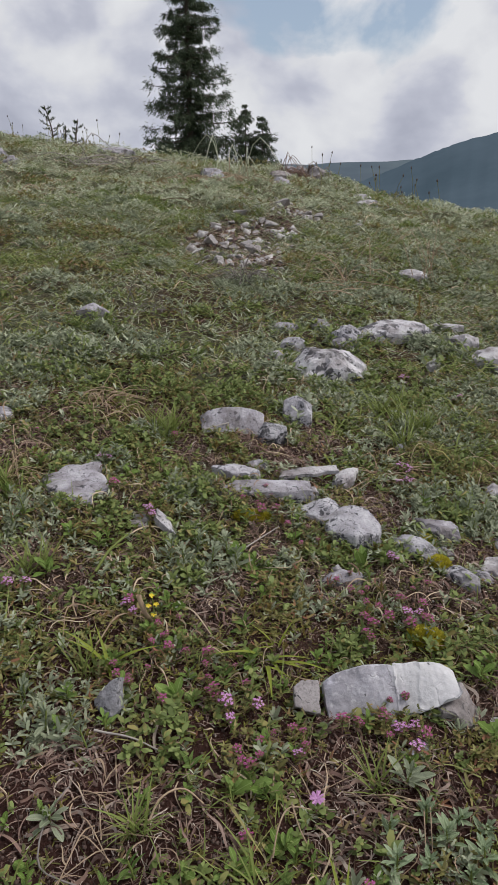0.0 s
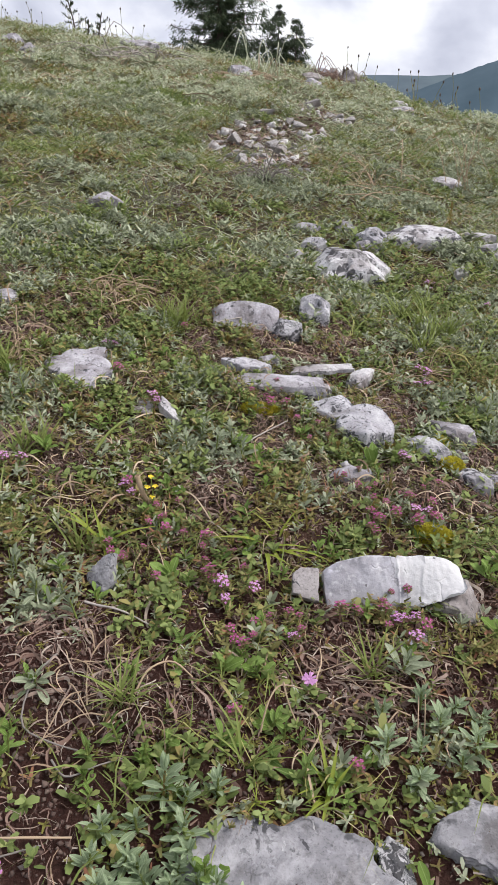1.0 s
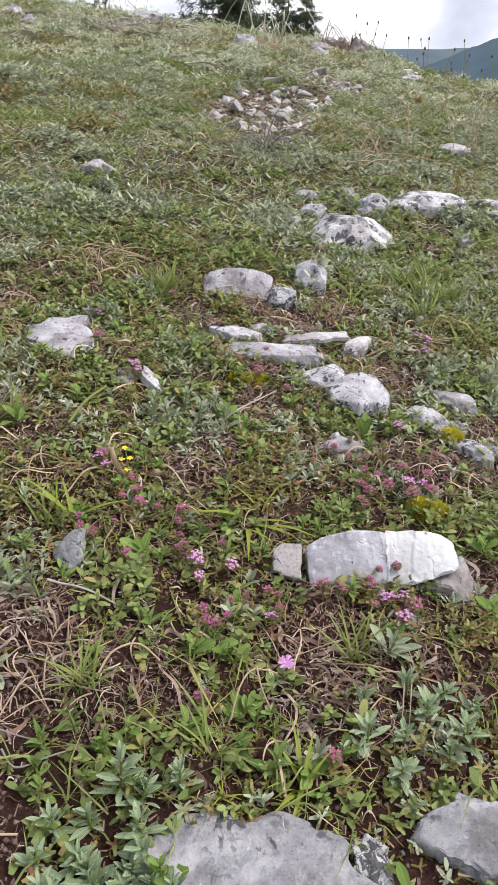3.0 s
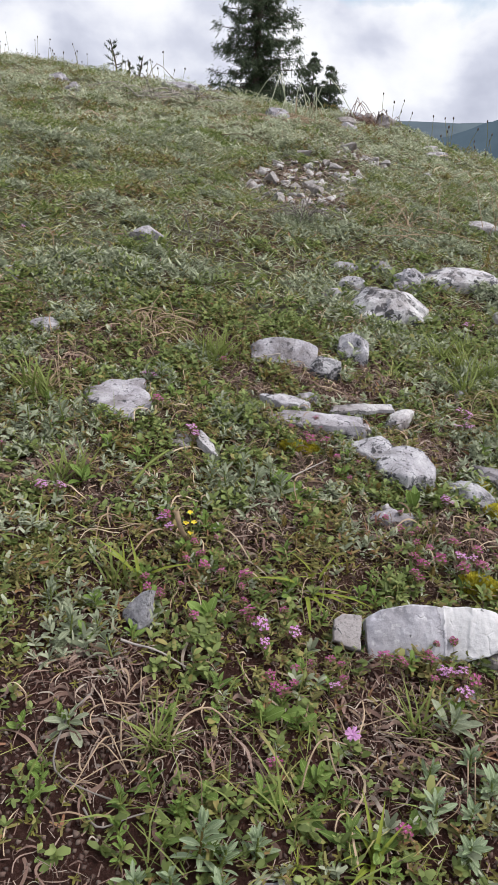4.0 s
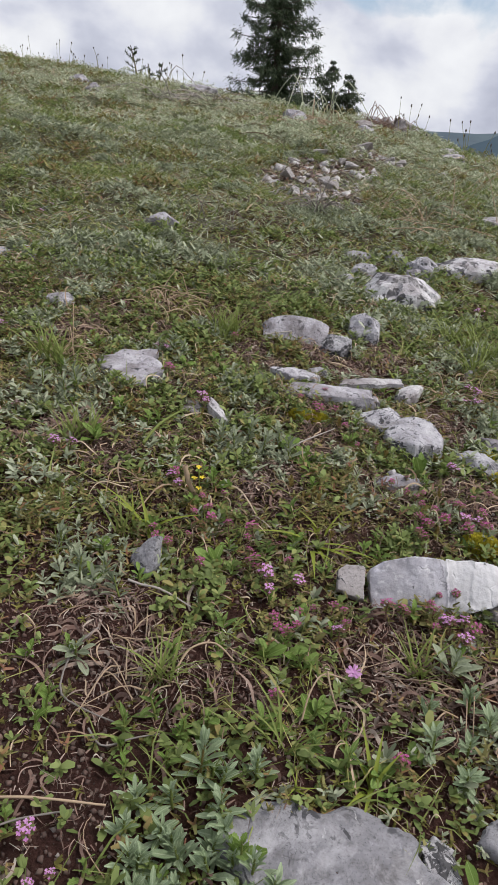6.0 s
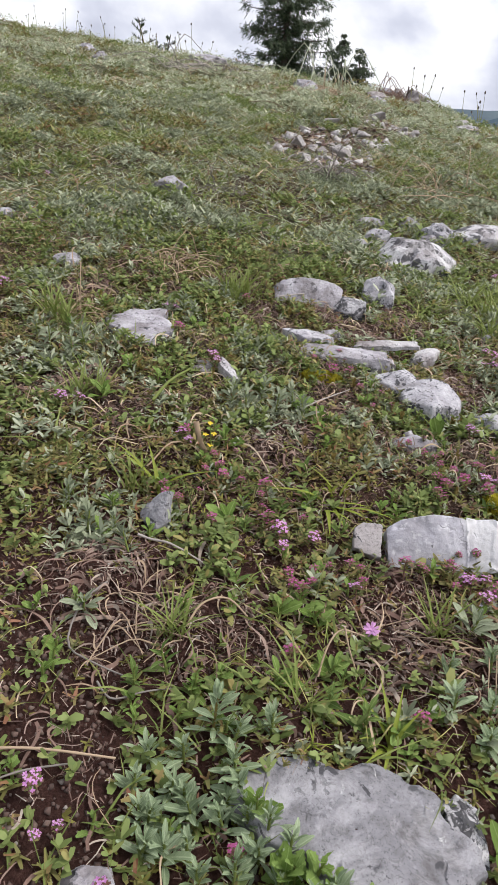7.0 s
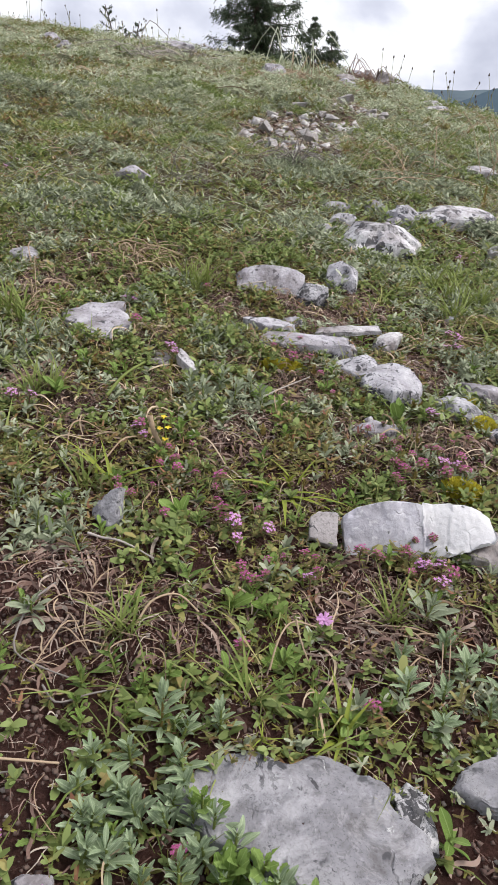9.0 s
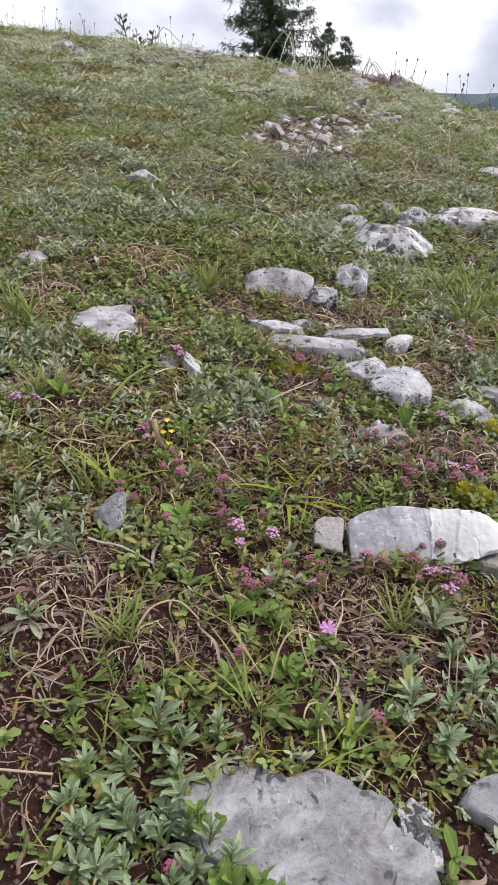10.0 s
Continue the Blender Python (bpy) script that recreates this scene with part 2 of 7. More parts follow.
# pale grass, its colour lightened further for haze and light on the tips
hoary_hazed_blade = plant_material("hoary_hazed_grass_blade", [(0.0, (0.237, 0.275, 0.149)), (0.5, (0.462, 0.501, 0.347)), (0.85, (0.616, 0.649, 0.501)), (1.0, (0.715, 0.693, 0.550))], 0.3, 0.7, 0.2)
straw = plant_material("dry_straw", [(0.0, (0.193, 0.117, 0.078)), (0.5, (0.375, 0.265, 0.178)), (1.0, (0.628, 0.506, 0.360))], 0.15, 0.7)
litter_brown = plant_material("brown_litter", [(0.0, (0.075, 0.034, 0.027)), (0.4, (0.155, 0.082, 0.064)), (0.72, (0.245, 0.158, 0.128)), (0.9, (0.345, 0.275, 0.23)), (1.0, (0.47, 0.40, 0.335))], 0.0, 0.85)
needle_mat = plant_material("spruce_needles", [(0.0, (0.033, 0.051, 0.030)), (0.6, (0.064, 0.090, 0.050)), (1.0, (0.11, 0.14, 0.070))], 0.3)
mat_leaf = plant_material("thyme_leaf", [(0.0, (0.06, 0.085, 0.025)), (0.55, (0.13, 0.16, 0.05)), (0.8, (0.20, 0.17, 0.07)), (1.0, (0.24, 0.09, 0.08))], 0.25)
bark_mat = plant_material("bark", [(0.0, (0.06, 0.045, 0.038)), (1.0, (0.13, 0.105, 0.09))], 0.0, 0.9)
dark_twig_mat = plant_material("dark_twig", [(0.0, (0.10, 0.085, 0.075)), (1.0, (0.27, 0.24, 0.22))], 0.0, 0.85)
twig_mat = plant_material("grey_twig", [(0.0, (0.24, 0.21, 0.19)), (1.0, (0.40, 0.36, 0.33))], 0.0, 0.85)
yellow_green = plant_material("yellow_green_blade", [(0.0, (0.16, 0.21, 0.025)), (1.0, (0.32, 0.36, 0.06))], 0.35)
pink_bright = plant_material("pink_petal", [(0.0, (0.45, 0.16, 0.42)), (1.0, (0.68, 0.40, 0.66))], 0.3, 0.6)
pink_dull = plant_material("purple_petal", [(0.0, (0.24, 0.04, 0.11)), (0.7, (0.38, 0.075, 0.21)), (1.0, (0.54, 0.18, 0.42))], 0.25, 0.6)
calyx_mat = plant_material("purple_calyx", [(0.0, (0.13, 0.05, 0.05)), (0.6, (0.20, 0.10, 0.08)), (1.0, (0.17, 0.17, 0.06))], 0.15, 0.7)
red_leaf = plant_material("reddish_leaf", [(0.0, (0.18, 0.07, 0.045)), (0.4, (0.26, 0.17, 0.06)), (1.0, (0.26, 0.27, 0.07))], 0.25)
yellow_petal = plant_material("yellow_petal", [(0.0, (0.75, 0.55, 0.03)), (1.0, (0.85, 0.70, 0.08))], 0.3)
olive_moss = plant_material("olive_moss", [(0.0, (0.085, 0.080, 0.020)), (0.5, (0.185, 0.175, 0.040)), (0.85, (0.28, 0.27, 0.060)), (1.0, (0.27, 0.20, 0.09))], 0.25, 0.85)
moss_mat = plant_material("yellow_moss", [(0.0, (0.40, 0.37, 0.04)), (0.6, (0.62, 0.56, 0.06)), (1.0, (0.74, 0.64, 0.10))], 0.35, 0.85)


def veined_material(name, dark, pale, rib):
    """A single leaf with a pale midrib and side veins."""
    mat, nt, b = material(name, 0.85, 0.15)
    co = place_coord(nt)
    axis = nt.nodes.new("ShaderNodeSeparateXYZ")
    nt.links.new(co, axis.inputs[0])
    off = mathed(nt, "ABSOLUTE", axis.outputs[1], 0.0)
    mid = ramp(nt, mathed(nt, "MULTIPLY", off, 10.0), [(0.06, (1, 1, 1)), (0.22, (0, 0, 0))])
    side = mathed(nt, "SINE", mathed(nt, "MULTIPLY", mathed(nt, "SUBTRACT", axis.outputs[0], mathed(nt, "MULTIPLY", off, 1.3)), 75.0), 0.0)
    vein = ramp(nt, side, [(0.7, (0, 0, 0)), (1.0, (1, 1, 1))])
    info = nt.nodes.new("ShaderNodeObjectInfo")
    col = mixed(nt, info.outputs["Random"], dark, pale)
    col = mixed(nt, mathed(nt, "MULTIPLY", noise_tex(nt, co, 14, 4), 0.7), col, tuple(c * 0.6 for c in dark))
    col = mixed(nt, mathed(nt, "MULTIPLY", vein, 0.10), col, rib)
    col = mixed(nt, mathed(nt, "MULTIPLY", mid, 0.45), col, rib)
    nt.links.new(col, b.inputs["Base Color"])
    bumped(nt, b, mathed(nt, "ADD", mathed(nt, "MULTIPLY", vein, -0.5), noise_tex(nt, co, 90, 3)), 0.5, 0.0006)
    tr = nt.nodes.new("ShaderNodeBsdfTranslucent")
    nt.links.new(col, tr.inputs[0])
    mx = nt.nodes.new("ShaderNodeMixShader")
    mx.inputs[0].default_value = 0.25
    nt.links.new(b.outputs[0], mx.inputs[1])
    nt.links.new(tr.outputs[0], mx.inputs[2])
    nt.links.new(mx.outputs[0], nt.nodes["Material Output"].inputs[0])
    return mat


sage_veined = veined_material("sage_single_leaf", (0.245, 0.325, 0.175), (0.48, 0.575, 0.375), (0.56, 0.645, 0.45))
silver_veined = veined_material("silver_single_leaf", (0.223, 0.265, 0.164), (0.445, 0.488, 0.339), (0.509, 0.551, 0.403))
green_veined = veined_material("green_single_leaf", (0.10, 0.165, 0.040), (0.23, 0.31, 0.090), (0.30, 0.38, 0.15))
fresh_veined = veined_material("fresh_single_leaf", (0.15, 0.235, 0.048), (0.29, 0.41, 0.12), (0.38, 0.49, 0.19))


def ground_material():
    mat, nt, b = material("stony_soil", 0.95, 0.15)
    co = place_coord(nt)
    big = noise_tex(nt, co, 14, 5, 0.6)
    fine = noise_tex(nt, co, 420, 8, 0.8)
    soil = ramp(nt, fine, [(0.3, (0.036, 0.016, 0.013)), (0.52, (0.095, 0.043, 0.034)), (0.72, (0.175, 0.095, 0.076))])
    turf = ramp(nt, fine, [(0.3, (0.072, 0.080, 0.044)), (0.5, (0.150, 0.163, 0.092)), (0.72, (0.26, 0.265, 0.165))])
    green = ramp(nt, noise_tex(nt, co, 3.1, 6, 0.65), [(0.42, (0, 0, 0)), (0.6, (1, 1, 1))])
    away = nt.nodes.new("ShaderNodeVectorMath")
    away.operation = "LENGTH"
    nt.links.new(co, away.inputs[0])
    upslope = ramp(nt, mathed(nt, "MULTIPLY", away.outputs["Value"], 0.25), [(0.15, (0, 0, 0)), (0.6, (0.8, 0.8, 0.8))])
    green = mathed(nt, "MULTIPLY", green, ramp(nt, away.outputs["Value"], [(0.3, (0, 0, 0)), (0.8, (1, 1, 1))]))
    nt.links.new(mixed(nt, mathed(nt, "MAXIMUM", green, upslope), soil, turf), b.inputs["Base Color"])
    grit = noise_tex(nt, co, 900, 5, 0.7)
    bumped(nt, b, mathed(nt, "ADD", mathed(nt, "ADD", fine, mathed(nt, "MULTIPLY", grit, 0.6)), mathed(nt, "MULTIPLY", big, 0.5)), 1.0, 0.010)
    return mat


soil_mat = ground_material()
crumb_mat = plant_material("soil_crumb", [(0.0, (0.042, 0.019, 0.015)), (0.6, (0.105, 0.055, 0.043)), (0.93, (0.14, 0.095, 0.076)), (1.0, (0.34, 0.31, 0.28))], 0.0, 0.95)

# ---- the hillside ----
CR = (5.192, -0.442, 0.833, -1.387, 0.1207, 0.0036, 0.0575)


def sp(v, k):
    """A soft ramp: 0 below, v above."""
    return k * np.logaddexp(0.0, v / k)


def gz(x, y):
    """Height of the hillside."""
    x, y = np.asarray(x, float), np.asarray(y, float)
    r = np.hypot(x, y)
    x, y = np.clip(x, -25, 12), np.clip(y, -25, 90)
    q = np.clip(y - 0.33, -0.5, 5.0)
    tilt = -0.075 * 14 * np.tanh(x / 14)
    z = 0.112 * (y - 0.33) - 0.0045 * q * q + tilt
    xs = np.clip(x, -3.5, 4.0)
    crest = CR[0] + CR[1] * xs - CR[2] * sp(xs - CR[3], 0.3)
    ease = CR[4] + CR[5] * np.tanh(xs / 1.4) - CR[6] * np.tanh(np.minimum(xs, 0) / 1.4)
    z = z - ease * sp(y - crest, 0.45)
    z = z + 0.05 * np.exp(-((x - 0.4) ** 2 + (y - 3.9) ** 2) / 0.5)
    z = z - 0.3 * sp(x - 2.2, 0.25)
    z = z - 0.45 * sp(r - 60.0, 5.0) + 0.45 * sp(r - 520.0, 40.0)
    return z


def mesh_of(name, verts, quads, mat, smooth=True):
    """A mesh from arrays of points and four-cornered faces."""
    me = bpy.data.meshes.new(name)
    verts, quads = np.ascontiguousarray(verts, np.float32), np.ascontiguousarray(quads, np.int32)
    me.vertices.add(len(verts))
    me.vertices.foreach_set("co", verts.ravel())
    k = quads.shape[1]
    me.loops.add(quads.size)
    me.loops.foreach_set("vertex_index", quads.ravel())
    me.polygons.add(len(quads))
    me.polygons.foreach_set("loop_start", np.arange(0, quads.size, k, dtype=np.int32))
    if smooth:
        me.polygons.foreach_set("use_smooth", np.ones(len(quads), bool))
    me.update(calc_edges=True)
    me.validate()
    me.materials.append(mat)
    return me


def part(name, me, parent, label=""):
    ob = new(name, me)
    ob.parent = parent
    return tagged(ob, label) if label else ob


def lumps(x, y):
    """Small unevenness of the turf."""
    z = 0.0035 * np.sin(23 * x + 5 * np.sin(7 * y)) * np.sin(19 * y + 3 * np.sin(11 * x))
    z += 0.0022 * np.sin(61 * x + 4 * np.sin(31 * y)) * np.sin(53 * y + 2)
    far = np.clip((np.hypot(x, y) - 0.8) / 2.0, 0, 1)
    z += far * (0.008 * np.sin(21 * x + 3 * np.sin(6 * y)) * np.sin(17 * y + 2 * np.sin(9 * x)) * np.clip(y * 0.4, 0, 1) + 0.024 * np.sin(5.1 * x + 2 * np.sin(2.3 * y)) * np.sin(4.3 * y + 1) + 0.014 * np.sin(13 * x + y) * np.sin(11 * y - 2 * x))
    return z * np.clip(14.0 / (np.hypot(x, y) + 1e-6) - 0.2, 0, 1)


def surface(x, y):
    return gz(x, y) + lumps(x, y)


def build_ground():
    """One sheet from under the camera to the horizon, finest where the camera looks."""
    view = np.linspace(-42, 42, 230)
    rest = np.linspace(42, 318, 90)[1:-1]
    az = np.radians(np.concatenate([view, rest]))
    rad = np.concatenate([[0.0004], np.linspace(0.02, 0.7, 70)[:-1], np.geomspace(0.7, 7, 150)[:-1], np.geomspace(7, 4300, 70)])
    a, r = np.meshgrid(az, rad)
    x, y = r * np.sin(a), r * np.cos(a)
    z = surface(x, y)
    n, m = len(az), len(rad)
    verts = np.stack([x, y, z], -1).reshape(-1, 3)
    i, j = np.meshgrid(np.arange(n), np.arange(m - 1))
    k = (i + 1) % n
    quads = np.stack([j * n + i, j * n + k, (j + 1) * n + k, (j + 1) * n + i], -1).reshape(-1, 4)
    tagged(new("ground", mesh_of("ground", verts, quads, soil_mat)), "stony dark soil of a grassy hilltop", "ground", kind="structure")


build_ground()


# Aerial haze is put into the woods' bluish colour and into emission.
def hazed_ridge_material(name, low, high, haze_glow):
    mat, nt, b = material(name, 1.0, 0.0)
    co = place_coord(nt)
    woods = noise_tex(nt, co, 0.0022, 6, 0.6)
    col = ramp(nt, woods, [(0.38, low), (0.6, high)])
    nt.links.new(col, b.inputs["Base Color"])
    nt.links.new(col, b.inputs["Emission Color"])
    b.inputs["Emission Strength"].default_value = haze_glow
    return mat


def build_ridge(name, away, heights, base, mat, label):
    """A wooded mountain ridge: (azimuth, elevation) along its crest, smoothed."""
    az = np.linspace(heights[0][0], heights[-1][0], 240)
    el = np.interp(az, [h[0] for h in heights], [h[1] for h in heights])
    el = np.convolve(np.pad(el, 6, mode="edge"), np.ones(13) / 13, mode="valid")
    el = el + 0.035 * np.sin(az * 2.1) * np.sin(az * 0.83 + 1) + 0.03 * np.sin(az * 7.3 + 2 * np.sin(az * 3.1))
    top = away * np.tan(np.radians(el))
    s = np.linspace(0, 1, 40)[:, None]
    a = np.radians(az)[None, :]
    r = away - (away * 0.45) * s
    gully = (s * (1 - s)) * away * 0.004 * (np.sin(az * 1.7 + 3 * s) + 0.6 * np.sin(az * 4.9 + 5 * s + 1))[...]
    z = top[None, :] * (1 - s) ** 1.3 + base * (1 - (1 - s) ** 1.3) + gully
    verts = np.stack([r * np.sin(a), r * np.cos(a), z], -1).reshape(-1, 3)
    n, m = len(az), len(s)
    i, j = np.meshgrid(np.arange(n - 1), np.arange(m - 1))
    quads = np.stack([j * n + i, j * n + i + 1, (j + 1) * n + i + 1, (j + 1) * n + i], -1).reshape(-1, 4)
    tagged(new(name, mesh_of(name, verts, quads, mat)), label, "mountain", kind="structure")


# both tones of each ridge carry the painted blue of the haze
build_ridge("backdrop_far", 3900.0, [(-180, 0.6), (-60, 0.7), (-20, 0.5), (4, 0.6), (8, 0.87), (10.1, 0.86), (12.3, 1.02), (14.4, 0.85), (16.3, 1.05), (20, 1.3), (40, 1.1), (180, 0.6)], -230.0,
            hazed_ridge_material("far_woods_hazed", (0.050, 0.064, 0.078), (0.064, 0.082, 0.094), 0.95), "distant wooded ridge under clouds, blue haze painted in")
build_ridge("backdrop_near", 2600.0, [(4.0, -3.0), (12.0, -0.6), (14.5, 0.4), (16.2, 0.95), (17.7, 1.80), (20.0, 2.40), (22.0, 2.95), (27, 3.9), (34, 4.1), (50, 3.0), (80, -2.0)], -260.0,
            hazed_ridge_material("near_woods_hazed", (0.034, 0.050, 0.064), (0.046, 0.064, 0.081), 0.9), "dark wooded mountain slope, haze painted in")

# ---- ribbons: leaves, blades and straws ----


def unit(v):
    return v / np.maximum(np.linalg.norm(v, axis=-1, keepdims=True), 1e-9)


def ribbons(base, way, bend, length, width, profile, fold=0.0, up=(0, 0, 1)):
    """Curved strips. base, way, bend: N x 3; length, width: N; profile: widths at even stations; fold: depth of a midrib."""
    n, s = len(base), len(profile)
    u = np.linspace(0, 1, s)
    prof = np.asarray(profile, float)
    way = unit(way)
    spine = base[:, None] + way[:, None] * (length[:, None] * u)[..., None] + bend[:, None] * (length[:, None] * u**2)[..., None]
    side = unit(np.cross(way, np.broadcast_to(np.asarray(up, float), way.shape)) + 1e-6)
    half = (0.5 * width[:, None] * prof)[..., None]
    cols = 3 if fold else 2
    if fold:
        nrm = unit(np.cross(side, way))
        pts = np.stack([spine - side[:, None] * half + nrm[:, None] * half * fold, spine, spine + side[:, None] * half + nrm[:, None] * half * fold], 2)
    else:
        pts = np.stack([spine - side[:, None] * half, spine + side[:, None] * half], 2)
    verts = pts.reshape(-1, 3)
    k, j, c = np.meshgrid(np.arange(n), np.arange(s - 1), np.arange(cols - 1), indexing="ij")
    b = k * s * cols + j * cols + c
    quads = np.stack([b, b + 1, b + cols + 1, b + cols], -1).reshape(-1, 4)
    return verts, quads


def joined(chunks):
    verts, quads, n = [], [], 0
    for v, q in chunks:
        verts.append(v)
        quads.append(q + n)
        n += len(v)
    return np.concatenate(verts), np.concatenate(quads)


rng = np.random.default_rng(7)


def spread(n, y0, y1, wide, near=0.0):
    """Points strewn over the part of the hillside that opens out ahead, even over its area."""
    y = np.sqrt(rng.uniform(y0**2, y1**2, n)) if near == 0 else rng.uniform(y0, y1, n)
    x = rng.uniform(-(0.05 + (wide - 0.03) * y), 0.10 + wide * y, n)
    return x, y


def blobs(x, y, spots, soft=0.35):
    """1 within the spots, 0 away from them, with ragged rims."""
    out = np.zeros_like(x)
    wob = 1 + 0.25 * np.sin(90 * x / (0.4 + y) + 3) * np.sin(80 * y / (0.4 + y) + 1)
    for sx, sy, sr in spots:
        d = np.hypot(x - sx, (y - sy) * 0.8) / (sr * wob)
        out = np.maximum(out, np.clip((1.15 - d) / soft, 0, 1))
    return out


def drifts(x, y, scale, seed):
    """Soft patchiness between 0 and 1."""
    a = np.sin(x * scale + seed) * np.cos(y * scale * 1.13 + 2 * seed) + 0.6 * np.sin(x * scale * 2.3 + y * scale * 1.7 + seed * 3)
    return np.clip(0.5 + 0.4 * a, 0, 1)


STONES = []  # footprints: x, y, half width, half depth, turn


def clear_of_stones(x, y, margin=0.92):
    keep = np.ones(len(x), bool)
    for sx, sy, a, b, turn in STONES:
        c, s = math.cos(turn), math.sin(turn)
        u, v = (x - sx) * c + (y - sy) * s, -(x - sx) * s + (y - sy) * c
        keep &= (u / (a * margin)) ** 2 + (v / (b * margin)) ** 2 > 1
    return keep


# ---- stones ----


def rock_mesh(name, seed, w, d, h, mat, fine):
    """A weathered block: a ball cut by random planes, then roughened."""
    r = np.random.default_rng(seed)
    bm = bmesh.new()
    bmesh.ops.create_icosphere(bm, subdivisions=fine, radius=1.0)
    cuts = []
    for k in range(11):
        v = unit(np.array([r.normal(), r.normal(), r.normal() * 0.7]))
        cuts.append((Vector(v), r.uniform(0.42, 0.8)))
    cuts.append((Vector(unit(np.array([r.normal() * 0.15, r.normal() * 0.2 - 0.1, 1.0]))), r.uniform(0.6, 0.8)))
    off = Vector((seed * 3.7, seed * 1.3, seed * 2.1))
    for v in bm.verts:
        p = Vector([math.copysign(abs(c) ** 0.78, c) for c in v.co])
        q = p * (1.0 + 0.16 * noise.noise(p * 1.3 + off))
        for n, dist in cuts:
            over = q.dot(n) - dist
            if over > 0:
                q -= n * over * 0.97
        q *= 1.0 + 0.06 * noise.noise(q * 2.6 + off) + 0.05 * noise.noise(q * 6.0 + off) + 0.022 * noise.noise(q * 15 + off) + 0.012 * noise.noise(q * 33 + off)
        lay = q.z * 5 + 0.7 * noise.noise(q * 1.7 + off)
        q *= 1.0 + 0.035 * (lay - math.floor(lay) - 0.5) * (1 - abs(q.z))
        v.co = q
    xs = [v.co.x for v in bm.verts]
    ys = [v.co.y for v in bm.verts]
    top = max(v.co.z for v in bm.verts)
    mx, my = (max(xs) + min(xs)) / 2, (max(ys) + min(ys)) / 2
    kx, ky = w / (max(xs) - min(xs)), d / (max(ys) - min(ys))
    for v in bm.verts:
        v.co = Vector(((v.co.x - mx) * kx, (v.co.y - my) * ky, v.co.z * h / top))
    me = bpy.data.meshes.new(name)
    bm.to_mesh(me)
    bm.free()
    me.polygons.foreach_set("use_smooth", np.ones(len(me.polygons), bool))
    me.materials.append(mat)
    return me


# corners and facets of the stones that are seen best: the sides' directions and distances, and the planes that cut the top
SHAPES = {
    16: ([(175, 0.95), (225, 1.0), (275, 1.0), (320, 1.0), (5, 1.0), (60, 1.0), (120, 1.0)],
         [(1.0, -0.10, 0.10), (1.25, 0.1, 0.55), (1.2, 0.45, 0.0), (1.15, -0.55, 0.1)]),
    35: ([(180, 0.97), (230, 1.1), (270, 1.0), (315, 1.05), (350, 1.0), (60, 1.0), (120, 1.0)],
         [(1.25, 0.85, 0.05), (1.05, -0.62, 0.05), (1.12, 0.0, 0.50), (1.2, 0.0, -0.5), (0.86, 0.07, -0.06)]),
    40: ([(180, 1.0), (235, 1.05), (275, 1.0), (325, 1.1), (0, 0.97), (50, 1.1), (110, 1.0)],
         [(0.97, -0.03, 0.02), (1.10, 0.52, 0.1), (1.22, -0.42, 0.0), (1.25, 0.0, 0.55)]),
    51: ([(80, 0.92), (125, 0.98), (165, 1.0), (226, 0.50), (252, 0.80), (285, 1.0), (335, 1.02), (2, 0.90), (42, 1.12)],
         [(0.95, 0.08, 0.06), (1.02, -0.12, 0.2), (1.0, 0.35, -0.1)]),
    41: ([(142, 0.84), (95, 0.80), (25, 0.72), (292, 1.04), (244, 0.78), (214, 0.79)],
         [(0.95, 0.05, 0.12), (1.0, -0.25, 0.1), (1.05, 0.3, -0.1)]),
    13: ([(178, 0.95), (262, 1.0), (5, 0.95), (85, 0.95), (135, 1.05)], [(0.9, 0.06, 0.0), (1.0, -0.1, 0.1)]),
    42: ([(180, 0.95), (212, 0.70), (330, 0.72), (0, 0.95), (60, 0.9), (115, 0.85)], [(0.9, 0.1, 0.1), (1.0, -0.4, 0.0)]),
    24: ([(168, 1.0), (262, 0.9), (280, 0.9), (5, 0.98), (80, 0.95), (105, 0.95)], [(1.0, 0.0, 0.05), (0.95, 0.15, 0.1)]),
    25: ([(178, 1.0), (240, 1.0), (268, 1.0), (300, 1.05), (355, 1.0), (88, 1.0), (100, 0.95)], [(1.0, -0.1, 0.0), (1.15, 0.05, 0.4)]),
}


SMOOTH = {13: 0.008, 42: 0.014, 26: 0.02, 51: 0.014, 35: 0.020, 40: 0.014, 16: 0.010, 216: 0.010, 32: 0.022, 33: 0.014, 41: 0.017, 17: 0.016, 18: 0.014, 19: 0.016, 20: 0.018, 201: 0.016, 25: 0.02}


